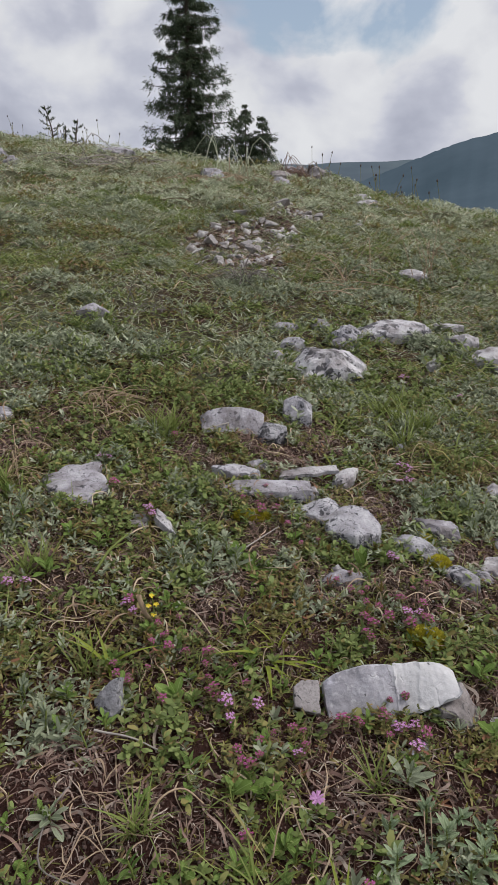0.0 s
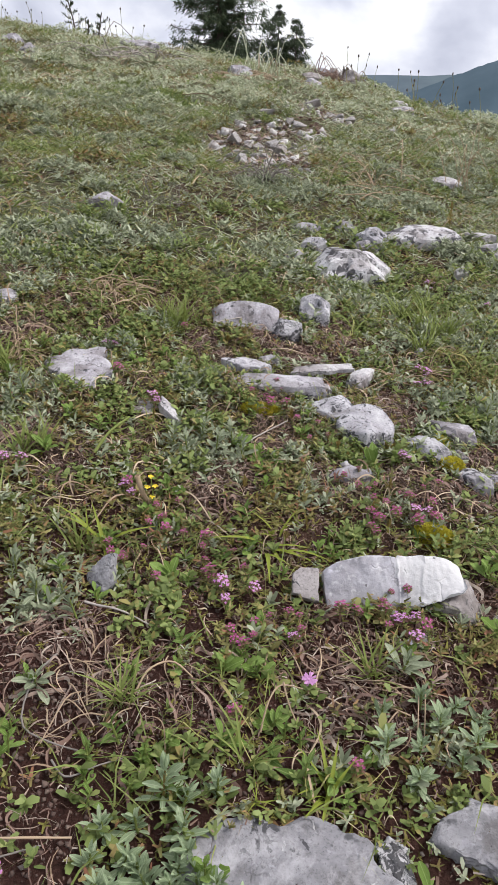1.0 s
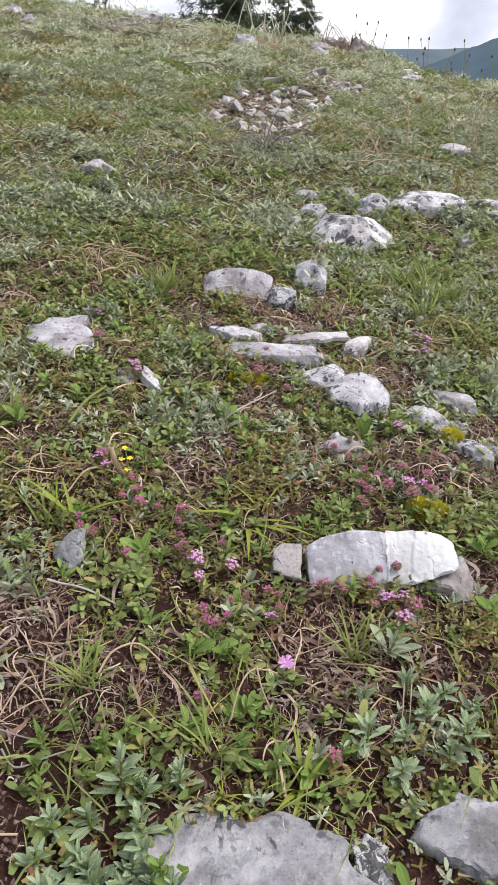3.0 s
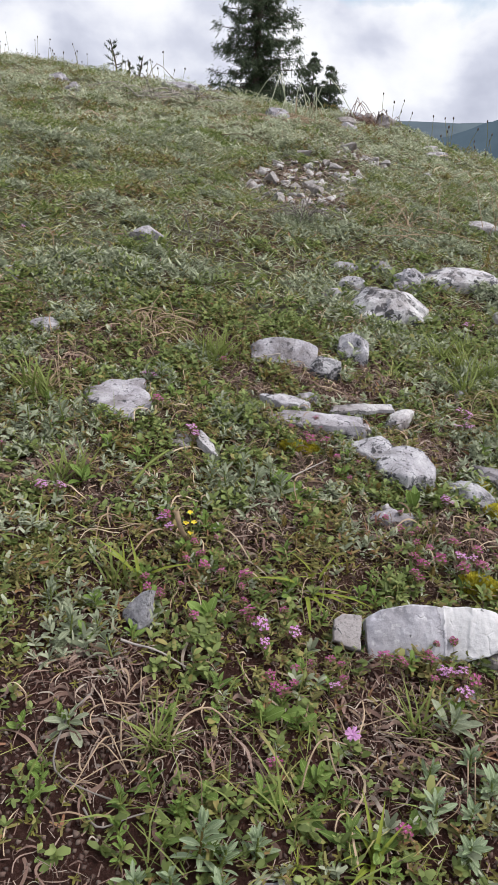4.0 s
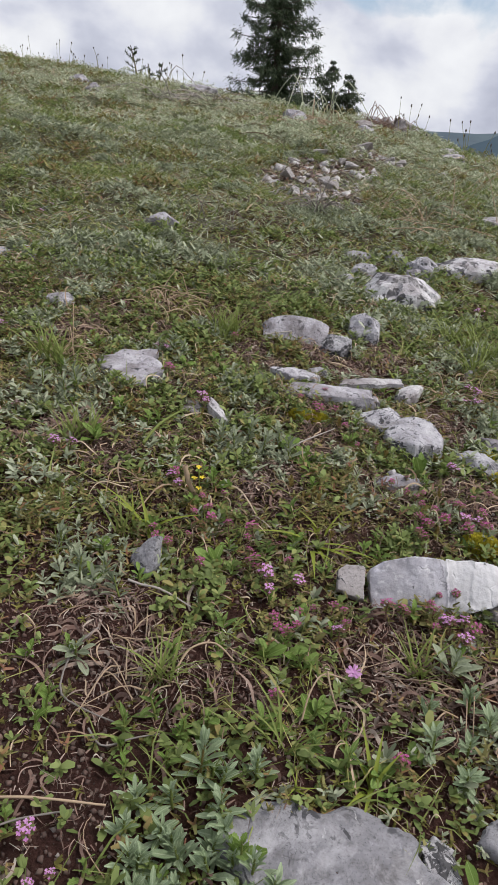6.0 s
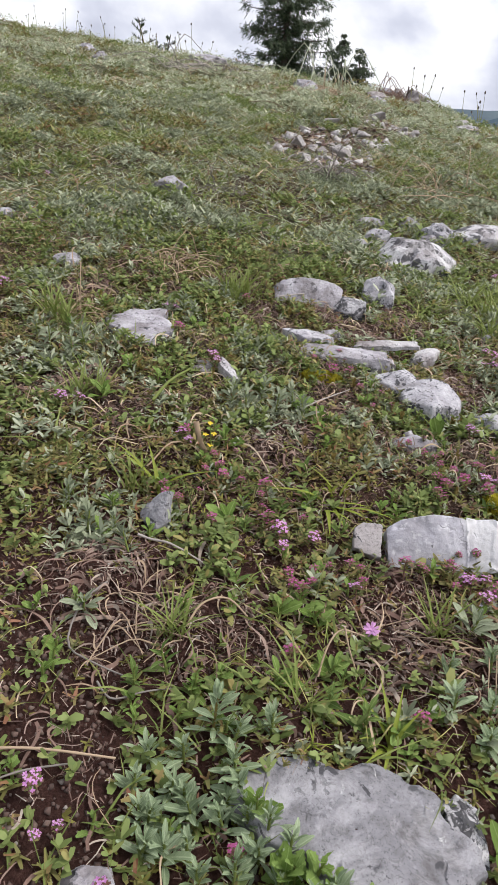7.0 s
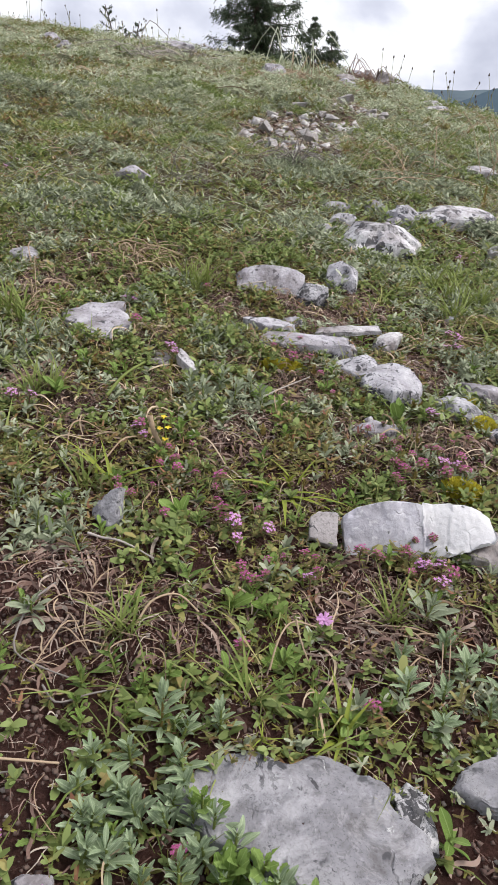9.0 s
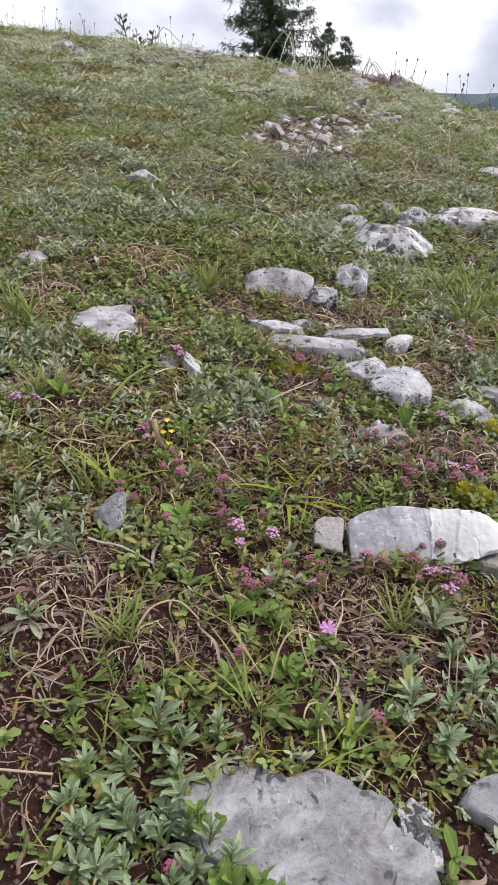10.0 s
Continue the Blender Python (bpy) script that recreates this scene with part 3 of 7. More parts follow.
def hewn_mesh(name, seed, w, d, h, mat, flat=False):
    """A broken piece of bedded limestone: angular sides, a top cut by a few planes, chipped edges and a buried foot."""
    r = np.random.default_rng(seed)
    edges, tops = SHAPES.get(seed, (None, None))
    if edges is None:
        k = int(r.integers(6, 9))
        edges = [(360 * i / k + r.normal(0, 15), r.uniform(0.74, 1.0)) for i in range(k)]
        tops = [(1.0, r.normal(0, 0.10), r.normal(0, 0.10))]
        for i in range(2 if flat else 4):
            a, m = 6.28 * (i + r.uniform(0, 0.8)) / 4, r.uniform(0.15, 0.3) if flat else r.uniform(0.35, 0.8)
            tops.append((r.uniform(1.02, 1.25), m * math.cos(a), m * math.sin(a)))
    big = max(w, d)
    n = 100 if big > 0.045 else 52 if big > 0.018 else 36
    th = np.linspace(0, 2 * np.pi, n, endpoint=False)
    near = np.zeros(n)
    for a, dist in edges:
        near += (np.maximum(np.cos(th - radians(a)), 0.0) / dist) ** 40
    rad = near ** (-1 / 40)
    kc = 19 if big > 0.045 else 11
    broken = r.uniform(0.86 if seed in (13, 16, 216, 40) else 0.70 if flat else 0.80, 1.04, kc)
    at = np.sort(np.linspace(0, 2 * np.pi, kc, endpoint=False) + r.normal(0, 1.2 / kc, kc))
    rad = rad * np.interp(th, at, broken, period=2 * np.pi)
    rad *= [1 + 0.05 * noise.noise((math.cos(t) * 7 + seed, math.sin(t) * 7, 1.3)) + 0.03 * noise.noise((math.cos(t) * 19 + seed, math.sin(t) * 19, 1.3)) for t in th]
    chips = [(r.uniform(0, 6.28), r.uniform(0.2, 0.75), r.uniform(0.06, 0.2) * (0.2 if seed in (13, 16, 216, 40) else 1.0)) for _ in range(4)]
    u, v = rad * np.cos(th), rad * np.sin(th)
    u, v = u - (u.max() + u.min()) / 2, v - (v.max() + v.min()) / 2
    u, v = u * 2 / (u.max() - u.min()), v * 2 / (v.max() - v.min())
    rings = [(f, 1.0) for f in np.r_[0.01, np.linspace(0.07, 0.88, 14 if n > 100 else 8), 0.92, 0.95, 0.972, 0.988, 1.0]] + [(1.012, 0.78), (1.022, 0.52), (1.03, 0.26), (1.035, 0.0), (1.03, -0.5)]
    off = Vector((seed * 3.7, seed * 1.3, seed * 2.1))
    verts = []
    for f, part_up in rings:
        zt = np.min([c + gx * u * f + gy * v * f for c, gx, gy in tops], axis=0)
        for a, at_far, deep in chips:
            run = u * f * math.cos(a) + v * f * math.sin(a) + 0.10 * np.sin(9 * (v * math.cos(a) - u * math.sin(a)) * f + seed)
            zt = zt - deep * np.clip((run - at_far) * 14, 0, 1)
        zt = np.maximum(zt, 0.2) * (1 - 0.16 * max((min(f, 1) - 0.93) / 0.07, 0) ** 2) * part_up if part_up >= 0 else np.full(n, part_up)
        for a, b, c in zip(u * f * w / 2, v * f * d / 2, zt * h):
            q = Vector((a, b, c * 1.6)) / big
            p = q * 3 + off
            n1 = noise.noise(p)
            lump = 0.5 * n1 + 0.30 * (1 - 3 * abs(noise.noise(p * 2.3))) + 0.24 * (1 - 3 * abs(noise.noise(p * 5.2))) + 0.16 * noise.noise(p * 12) + 0.10 * noise.noise(p * 25)
            bed = q.z * 16 + q.x * 1.2 + 1.2 * n1
            bed = 0.35 * (bed - math.floor(bed) - 0.5) if f > 0.9 else 0.0
            k = SMOOTH.get(seed, 0.035 if flat else 0.032) * big * (lump + bed)
            s = min(f, 1.0) ** 5
            ln = max(math.hypot(a, b), 1e-6)
            verts.append((a + a / ln * s * k, b + b / ln * s * k, c + (1 - 0.75 * s) * k * min(1.0, 2.2 * h / big + 0.25)))
    m = len(rings)
    i, j = np.meshgrid(np.arange(n), np.arange(m - 1))
    q = (i + 1) % n
    quads = np.stack([j * n + i, (j + 1) * n + i, (j + 1) * n + q, j * n + q], -1).reshape(-1, 4)
    me = mesh_of(name, np.array(verts), quads, mat)
    me.set_sharp_from_angle(angle=radians(24))
    return me


def wedge_mesh(name, seed, w, front, back, h, mat, crest, under, ends=(0.0, 0.0), rough=0.02, split=0.0):
    """A stone split along its bedding: one broad slanting face, a crest whose height runs along it, and blunt ends.
    crest, under: heights of the upper edge and of the lower edge along the length, in parts of h; ends: how far the foot is drawn in."""
    us = np.r_[0.0, 0.006, np.linspace(0.02, 0.98, 110), 0.994, 1.0]
    off = Vector((seed * 2.3, seed * 0.7, seed * 1.9))
    side = np.linspace(0, 1, len(crest))
    rows = []
    for k, u in enumerate(us):
        jag = 0.05 * noise.noise((u * 13 + seed, 0.3, 0.0)) + 0.05 * noise.noise((u * 37 + seed, 1.3, 0.0)) + 0.03 * noise.noise((u * 90 + seed, 2.3, 0.0))
        hi, lo = h * np.interp(u, side, crest), h * np.interp(u, np.linspace(0, 1, len(under)), under)
        low_jag = 2.2 * h * (0.06 * noise.noise((u * 11 + seed, 4.3, 0.0)) + 0.035 * noise.noise((u * 29 + seed, 5.3, 0.0))) * (lo > 0.04 * h)
        pinch = {0: 0.0, 1: 0.93, 2: 0.99, len(us) - 3: 0.97, len(us) - 2: 0.88, len(us) - 1: 0.0}.get(k, 1.0)
        prof = [(-front, lo - 0.35 * h * (lo < 0.05 * h))] + [(-front + (front + back * 0.15) * q, lo + (hi - lo) * (0.6 * q + 0.4 * math.sin(q * 1.45) / math.sin(1.45)) + h * jag * q**18 + low_jag * (1 - q) ** 18) for q in np.linspace(0.0, 0.97, 22)]
        prof += [(back * (0.2 + 0.3 * q), hi * (1 - 0.42 * q)) for q in np.linspace(0.1, 1.0, 6)]
        prof += [(back * (0.5 + 0.5 * q), hi * 0.58 * (1 - q) - 0.3 * h * q) for q in np.linspace(0.15, 1.0, 6)]
        cy, cz = 0.0, (hi + lo) * 0.5
        for y, z in prof:
            y, z = cy + (y - cy) * pinch, cz + (z - cz) * pinch
            foot = max(1 - z / h, 0.0)
            x = (u - 0.5) * w + w * foot * (ends[0] * (1 - u) ** 3 - ends[1] * u**3)
            q = Vector((x, y, z)) / w
            p = q * 3.2 + off
            lump = 0.8 * noise.noise(p * 1.1) + 0.30 * (1 - 3 * abs(noise.noise(p * 1.7))) + 0.25 * noise.noise(p * 2.6) + 0.16 * (1 - 3 * abs(noise.noise(p * 5))) + 0.09 * noise.noise(p * 12) + 0.06 * noise.noise(p * 27)
            k2 = rough * w * lump
            if split:
                line = split + 0.035 * noise.noise((z / h * 2.2, 7.7, 0.0)) + 0.012 * noise.noise((z / h * 9, 8.7, 0.0))
                y += 0.0017 * min(max((u - line) * 70, 0.0), 1.0) - 0.0010 * math.exp(-(((u - line) / 0.012) ** 2)) * (u < line)
                line = split + 0.17 + 0.06 * noise.noise((z / h * 2.6, 9.7, 0.0))
                y -= 0.0009 * min(max((u - line) * 70, 0.0), 1.0)
            rows.append((x + (u - 0.5) * 2 * abs(u - 0.5) ** 3 * 8 * k2, y - 0.7 * k2, z + 0.6 * k2))
    n, m = len(rows) // len(us), len(us)
    i, j = np.meshgrid(np.arange(n), np.arange(m - 1))
    q = (i + 1) % n
    quads = np.stack([j * n + i, (j + 1) * n + i, (j + 1) * n + q, j * n + q], -1).reshape(-1, 4)
    me = mesh_of(name, np.array(rows), quads, mat)
    me.set_sharp_from_angle(angle=radians(22))
    return me


# stones with one broad slanting face: front and back run, crest and lower edge, ends
WEDGES = {
    11: (0.017, 0.016, (0.62, 0.84, 0.93, 1.0, 0.99, 0.95, 0.90, 0.93, 0.92, 0.84, 0.66), (0, 0, 0, 0.0, 0.05, 0.16, 0.3, 0.45, 0.58), (0.03, 0.06), 0.019),
    131: (0.021, 0.030, (0.55, 0.84, 0.95, 1.0, 1.0, 0.97, 0.88, 0.66), (0, 0, 0, 0, 0, 0, 0.1), (0.12, 0.06), 0.020),
}


def stone(x, y, w, d, h, turn, seed, mat, label, up=0.0, lean=(4, 0)):
    flat = "flat" in label and "topped" not in label
    if "chipped" in label:
        mat = main_stone
    elif flat and ("broad" in label or "crack" in label):
        mat = scratched_stone
    if seed in WEDGES:
        fr, bk, crest, under, ends, rough = WEDGES[seed]
        me = wedge_mesh("stone", seed, w, fr, bk, h, mat, crest, under, ends, rough, 0.52 if "chipped" in label else 0.0)
    else:
        me = hewn_mesh("stone", seed, w * 1.05, d * (1.0 if flat else 1.15), h * 1.02, mat, flat)
    ob = new("stone", me)
    ob.matrix_world = Matrix.Translation((x, y, float(gz(x, y) if y < 0.8 else surface(x, y)) + up + (0.0035 if flat else -0.16 * h))) @ Euler((radians(lean[0]), radians(lean[1]), radians(turn))).to_matrix().to_4x4()
    tagged(ob, label, "stone", "stones in the turf")
    STONES.append((x, y, w * 0.5, d * 0.5, radians(turn)))


def shard_mesh(name, seed, w, d, h, mat):
    """A broken angular piece with blunted edges."""
    r = np.random.default_rng(seed)
    pts = unit(r.normal(size=(9, 3))) * r.uniform(0.75, 1.0, (9, 1)) * (w / 2, d / 2, h / 2)
    bm = bmesh.new()
    for p in pts:
        bm.verts.new(p)
    hull = bmesh.ops.convex_hull(bm, input=bm.verts[:])
    bmesh.ops.delete(bm, geom=list({g for g in hull["geom_interior"] + hull["geom_unused"] if isinstance(g, bmesh.types.BMVert)}), context="VERTS")
    bmesh.ops.dissolve_limit(bm, angle_limit=0.15, verts=bm.verts[:], edges=bm.edges[:])
    bmesh.ops.bevel(bm, geom=bm.edges[:], offset=0.018 * w, segments=1, affect="EDGES", profile=0.5)
    me = bpy.data.meshes.new(name)
    bm.to_mesh(me)
    bm.free()
    me.materials.append(mat)
    return me


RUBBLE = []


def rubble(x, y, w, seed):
    if len(RUBBLE) < 12:
        RUBBLE.append(shard_mesh("rubble_stone", 300 + seed, 1.05, 0.85, 0.62, rubble_stone))
    ob = new("rubble_stone", RUBBLE[seed % 12])
    k = 0.8 + 0.4 * ((seed * 37) % 10) / 10
    ob.matrix_world = Matrix.Translation((x, y, float(surface(x, y)) + w * 0.30)) @ Euler((radians((seed * 31) % 40 - 20), radians((seed * 17) % 30 - 15), radians(seed * 71))).to_matrix().to_4x4() @ Matrix.Diagonal((w * 1.45, w * 1.25 * k, w * 1.05, 1))
    tagged(ob, "jagged whitish-brown limestone piece in a rubble patch", "stone", "rubble on the slope")


stone(0.410, 0.929, 0.0640, 0.0640, 0.0330, -10, 201, white_stone, "broad whitish limestone half sunk in the turf")
stone(0.226, 0.452, 0.0237, 0.0282, 0.0035, -12, 203, white_stone, "thin flat slab of pale limestone")
stone(0.200, 0.315, 0.0260, 0.0270, 0.0043, 4, 204, white_stone, "thin flat slab of pale limestone")
stone(0.245, 0.490, 0.0152, 0.0182, 0.0101, 10, 205, grey_stone, "weathered grey limestone half sunk in the turf")
stone(0.382, 1.003, 0.0380, 0.0431, 0.0120, -8, 206, grey_stone, "weathered grey limestone half sunk in the turf", 0.006)
stone(0.177, 0.311, 0.0100, 0.0059, 0.0030, 0, 207, white_stone, "small pale limestone pebble on the turf")
stone(0.265, 0.478, 0.0162, 0.0191, 0.0089, 0, 208, grey_stone, "weathered grey limestone half sunk in the turf")
stone(0.1065, 0.3265, 0.0840, 0.0330, 0.0310, 3, 11, white_stone, "large pale limestone with a bright chipped edge")
stone(0.1450, 0.3180, 0.0280, 0.0300, 0.0130, 20, 12, brown_stone, "broken brownish limestone under a larger one")
stone(0.0548, 0.3190, 0.0150, 0.0190, 0.0040, -6, 13, brown_stone, "small brownish stone with one smooth flat face", 0.003, (40, 0))
stone(-0.060, 0.317, 0.0165, 0.0220, 0.0036, -30, 14, scratched_stone, "thin flat grey flake leaning among herbs", 0.004, (50, 0))
stone(0.109, 0.284, 0.0105, 0.0090, 0.0053, 5, 15, grey_stone, "weathered grey limestone half sunk in the turf")
stone(0.118, 0.501, 0.0500, 0.0350, 0.0170, -35, 16, lichen_stone, "limestone speckled with black lichen")
stone(0.097, 0.525, 0.0400, 0.0270, 0.0160, -12, 216, lichen_stone, "rounded limestone end with black lichen specks")
stone(0.167, 0.474, 0.0440, 0.0200, 0.0120, -58, 17, lichen_stone, "limestone speckled with black lichen", 0.002)
stone(0.191, 0.502, 0.0410, 0.0210, 0.0130, -45, 18, grey_stone, "weathered grey limestone half sunk in the turf", 0.002)
stone(0.188, 0.475, 0.0198, 0.0123, 0.0069, -10, 19, grey_stone, "weathered grey limestone half sunk in the turf")
stone(0.192, 0.440, 0.0320, 0.0180, 0.0110, -38, 20, lichen_stone, "limestone speckled with black lichen", 0.002)
stone(0.213, 0.443, 0.0187, 0.0137, 0.0075, -25, 21, grey_stone, "weathered grey limestone half sunk in the turf")
stone(0.100, 0.439, 0.0339, 0.0136, 0.0075, -5, 22, grey_stone, "weathered grey limestone half sunk in the turf")
stone(0.097, 0.449, 0.0071, 0.0050, 0.0057, 0, 23, white_stone, "small pale limestone pebble on the turf")
stone(0.093, 0.579, 0.0530, 0.0125, 0.0028, 3, 24, white_stone, "thin flat slab of pale limestone", 0.0075, (8, -3))
stone(0.050, 0.553, 0.0780, 0.0240, 0.0085, -3, 25, grey_stone, "long flat slab of pale limestone", 0.0)
stone(0.1320, 0.588, 0.0330, 0.0150, 0.0075, 35, 26, white_stone, "small pale limestone pebble on the turf", 0.003, (4, -12))
stone(0.092, 0.554, 0.0121, 0.0081, 0.0090, 0, 27, white_stone, "small pale limestone pebble on the turf", 0.003)
stone(0.091, 0.591, 0.0122, 0.0053, 0.0061, 0, 28, grey_stone, "small pale limestone pebble on the turf")
stone(0.024, 0.584, 0.0430, 0.0200, 0.0065, -14, 29, grey_stone, "tilted flat slab of pale limestone")
stone(0.046, 0.606, 0.0198, 0.0164, 0.0069, -15, 30, grey_stone, "weathered grey limestone half sunk in the turf")
stone(0.024, 0.688, 0.0740, 0.0460, 0.0270, -4, 131, grey_stone, "low grey limestone with a smooth slanting face")
stone(0.066, 0.668, 0.0330, 0.0270, 0.0200, -15, 32, black_stone, "dark lichened limestone beside a grey one")
stone(0.101, 0.724, 0.0330, 0.0520, 0.0240, 8, 33, lichen_stone, "weathered limestone with patches of lichen", 0.002)
stone(0.077, 0.750, 0.0149, 0.0060, 0.0082, 0, 34, grey_stone, "small pale limestone pebble on the turf")
stone(0.157, 0.860, 0.1020, 0.0560, 0.0460, -6, 35, blotched_stone, "large limestone blotched with black lichen")
stone(0.198, 0.964, 0.0308, 0.0253, 0.0150, -10, 36, grey_stone, "weathered grey limestone half sunk in the turf", 0.003)
stone(0.124, 0.959, 0.0360, 0.0180, 0.0170, 0, 37, lichen_stone, "weathered grey limestone half sunk in the turf", 0.006)
stone(0.288, 1.028, 0.1080, 0.0500, 0.0300, -3, 40, blotched_stone, "broad whitish limestone spotted with lichen")
stone(-0.118, 0.551, 0.0600, 0.0640, 0.0045, -10, 41, grey_stone, "flat pale limestone with a tuft of moss on top", 0.002, (9, 0))
stone(-0.0375, 0.4970, 0.0105, 0.0310, 0.0050, 30, 42, white_stone, "pale pointed splinter of limestone", 0.004, (16, 0))
stone(-0.077, 0.535, 0.0174, 0.0111, 0.0052, -10, 43, brown_stone, "small brownish stone lying in dry litter")
stone(-0.057, 0.508, 0.0164, 0.0085, 0.0065, -25, 44, brown_stone, "small brownish stone lying in dry litter")
stone(-0.061, 0.501, 0.0162, 0.0067, 0.0040, -28, 45, brown_stone, "small brownish stone lying in dry litter")
stone(-0.219, 0.692, 0.0290, 0.0167, 0.0101, -5, 46, grey_stone, "weathered grey limestone half sunk in the turf")
stone(-0.166, 1.031, 0.0520, 0.0300, 0.0290, 5, 47, grey_stone, "weathered grey limestone half sunk in the turf")
stone(-0.012, 0.892, 0.0096, 0.0131, 0.0067, 0, 48, grey_stone, "small pale limestone pebble on the turf")
stone(-0.074, 0.667, 0.0156, 0.0062, 0.0065, 0, 49, grey_stone, "small pale limestone pebble on the turf")
stone(0.431, 1.420, 0.0514, 0.0771, 0.0082, 5, 50, white_stone, "thin flat slab of pale limestone")
stone(0.037, 0.160, 0.0830, 0.0570, 0.0062, 2, 51, grey_stone, "broad flat grey limestone with white scratches")
stone(0.0795, 0.171, 0.0150, 0.0230, 0.0050, 12, 151, black_stone, "small limestone black with lichen beside a slab")
stone(0.120, 0.183, 0.0440, 0.0300, 0.0060, -10, 52, grey_stone, "flat grey limestone beside a dark crack")
stone(0.123, 0.146, 0.0300, 0.0260, 0.0055, 10, 53, grey_stone, "flat grey limestone beside a dark crack")
stone(-0.051, 0.134, 0.0173, 0.0115, 0.0061, 10, 54, grey_stone, "weathered grey limestone half sunk in the turf")
stone(0.201, 0.656, 0.0085, 0.0128, 0.0077, 10, 55, grey_stone, "small pale limestone pebble on the turf")
stone(0.390, 0.994, 0.0416, 0.0281, 0.0180, -5, 57, white_stone, "weathered grey limestone half sunk in the turf", 0.008)
stone(0.411, 0.901, 0.0461, 0.0308, 0.0184, 0, 59, white_stone, "weathered grey limestone half sunk in the turf")
stone(0.175, 0.308, 0.0098, 0.0072, 0.0039, 0, 60, white_stone, "small pale limestone pebble on the turf")
stone(0.189, 0.416, 0.0073, 0.0096, 0.0029, -40, 61, white_stone, "small pale limestone pebble on the turf")
stone(-0.324, 0.810, 0.0345, 0.0320, 0.0138, 0, 62, lichen_stone, "weathered grey limestone half sunk in the turf")
stone(-0.285, 0.801, 0.0224, 0.0102, 0.0090, 0, 63, grey_stone, "weathered grey limestone half sunk in the turf")
stone(-0.300, 0.830, 0.0297, 0.0119, 0.0089, -5, 64, grey_stone, "weathered grey limestone half sunk in the turf")
stone(-0.340, 1.028, 0.0192, 0.0077, 0.0066, 0, 65, grey_stone, "small pale limestone pebble on the turf")
stone(-0.268, 0.924, 0.0151, 0.0117, 0.0076, 0, 66, white_stone, "small pale limestone pebble on the turf")
stone(-0.924, 3.318, 0.0836, 0.1009, 0.0296, 0, 67, grey_stone, "weathered grey limestone half sunk in the turf")
stone(-0.755, 2.937, 0.0528, 0.0576, 0.0194, 0, 68, grey_stone, "weathered grey limestone half sunk in the turf")
stone(-0.577, 1.994, 0.0275, 0.0196, 0.0099, 0, 69, grey_stone, "small pale limestone pebble on the turf")
stone(0.612, 2.672, 0.0790, 0.0347, 0.0185, 0, 70, white_stone, "thin flat slab of pale limestone")
stone(0.447, 2.061, 0.0357, 0.0246, 0.0158, 0, 71, grey_stone, "small pale limestone pebble on the turf")
stone(0.324, 3.073, 0.0891, 0.0786, 0.0339, 0, 72, grey_stone, "weathered grey limestone half sunk in the turf")
stone(0.038, 2.950, 0.0888, 0.1304, 0.0488, 0, 73, grey_stone, "weathered grey limestone half sunk in the turf")
stone(0.432, 3.647, 0.0775, 0.1001, 0.0356, 0, 74, grey_stone, "weathered grey limestone half sunk in the turf")
stone(0.973, 2.798, 0.0703, 0.0384, 0.0213, 0, 75, grey_stone, "weathered grey limestone half sunk in the turf")
stone(1.047, 2.826, 0.0711, 0.0408, 0.0233, 0, 76, white_stone, "weathered grey limestone half sunk in the turf")
stone(-0.434, 3.763, 0.1746, 0.0836, 0.0249, 0, 77, grey_stone, "weathered grey limestone half sunk in the turf")

stone(-0.945, 3.470, 0.0900, 0.0700, 0.0400, 0, 78, grey_stone, "weathered grey limestone half sunk in the turf")
stone(-0.783, 3.090, 0.0700, 0.0500, 0.0360, 10, 79, grey_stone, "weathered grey limestone half sunk in the turf")
stone(0.370, 3.450, 0.1000, 0.0800, 0.0500, 10, 80, brown_stone, "brownish limestone among withered herbs")
stone(0.560, 3.560, 0.0900, 0.0800, 0.0600, -20, 81, brown_stone, "brownish limestone among withered herbs")
stone(0.480, 3.640, 0.0800, 0.0700, 0.0550, 5, 82, brown_stone, "brownish limestone among withered herbs")
stone(0.630, 2.835, 0.0750, 0.0500, 0.0260, 5, 83, white_stone, "pale limestone half sunk in the turf")
stone(0.500, 2.281, 0.0420, 0.0300, 0.0200, 5, 84, grey_stone, "small pale limestone pebble on the turf")
stone(0.124, 1.055, 0.0480, 0.0280, 0.0130, -10, 85, grey_stone, "weathered grey limestone half sunk in the turf", 0.003)
stone(0.182, 1.062, 0.0320, 0.0240, 0.0140, -30, 86, grey_stone, "small pale limestone pebble on the turf", 0.004, (14, 10))
stone(0.205, 0.985, 0.0460, 0.0360, 0.0230, -35, 87, lichen_stone, "limestone speckled with black lichen", 0.007)
stone(0.096, 0.905, 0.0300, 0.0180, 0.0100, 0, 88, grey_stone, "small pale limestone pebble on the turf", 0.003)
stone(0.317, 0.908, 0.0200, 0.0140, 0.0100, 4, 89, white_stone, "small pale limestone pebble on the turf", 0.006)
stone(0.397, 1.085, 0.0450, 0.0200, 0.0070, -22, 90, white_stone, "thin flat slab of pale limestone", 0.004)
stone(0.168, 0.306, 0.0120, 0.0100, 0.0050, 10, 91, white_stone, "small pale limestone pebble on the turf")
stone(0.116, 0.288, 0.0100, 0.0100, 0.0070, 10, 92, grey_stone, "small pale limestone pebble on the turf")
stone(0.272, 0.574, 0.0190, 0.0150, 0.0110, 10, 93, white_stone, "small pale limestone pebble on the turf")
stone(0.112, 0.438, 0.0080, 0.0070, 0.0085, 10, 94, white_stone, "small pale limestone pebble on the turf")

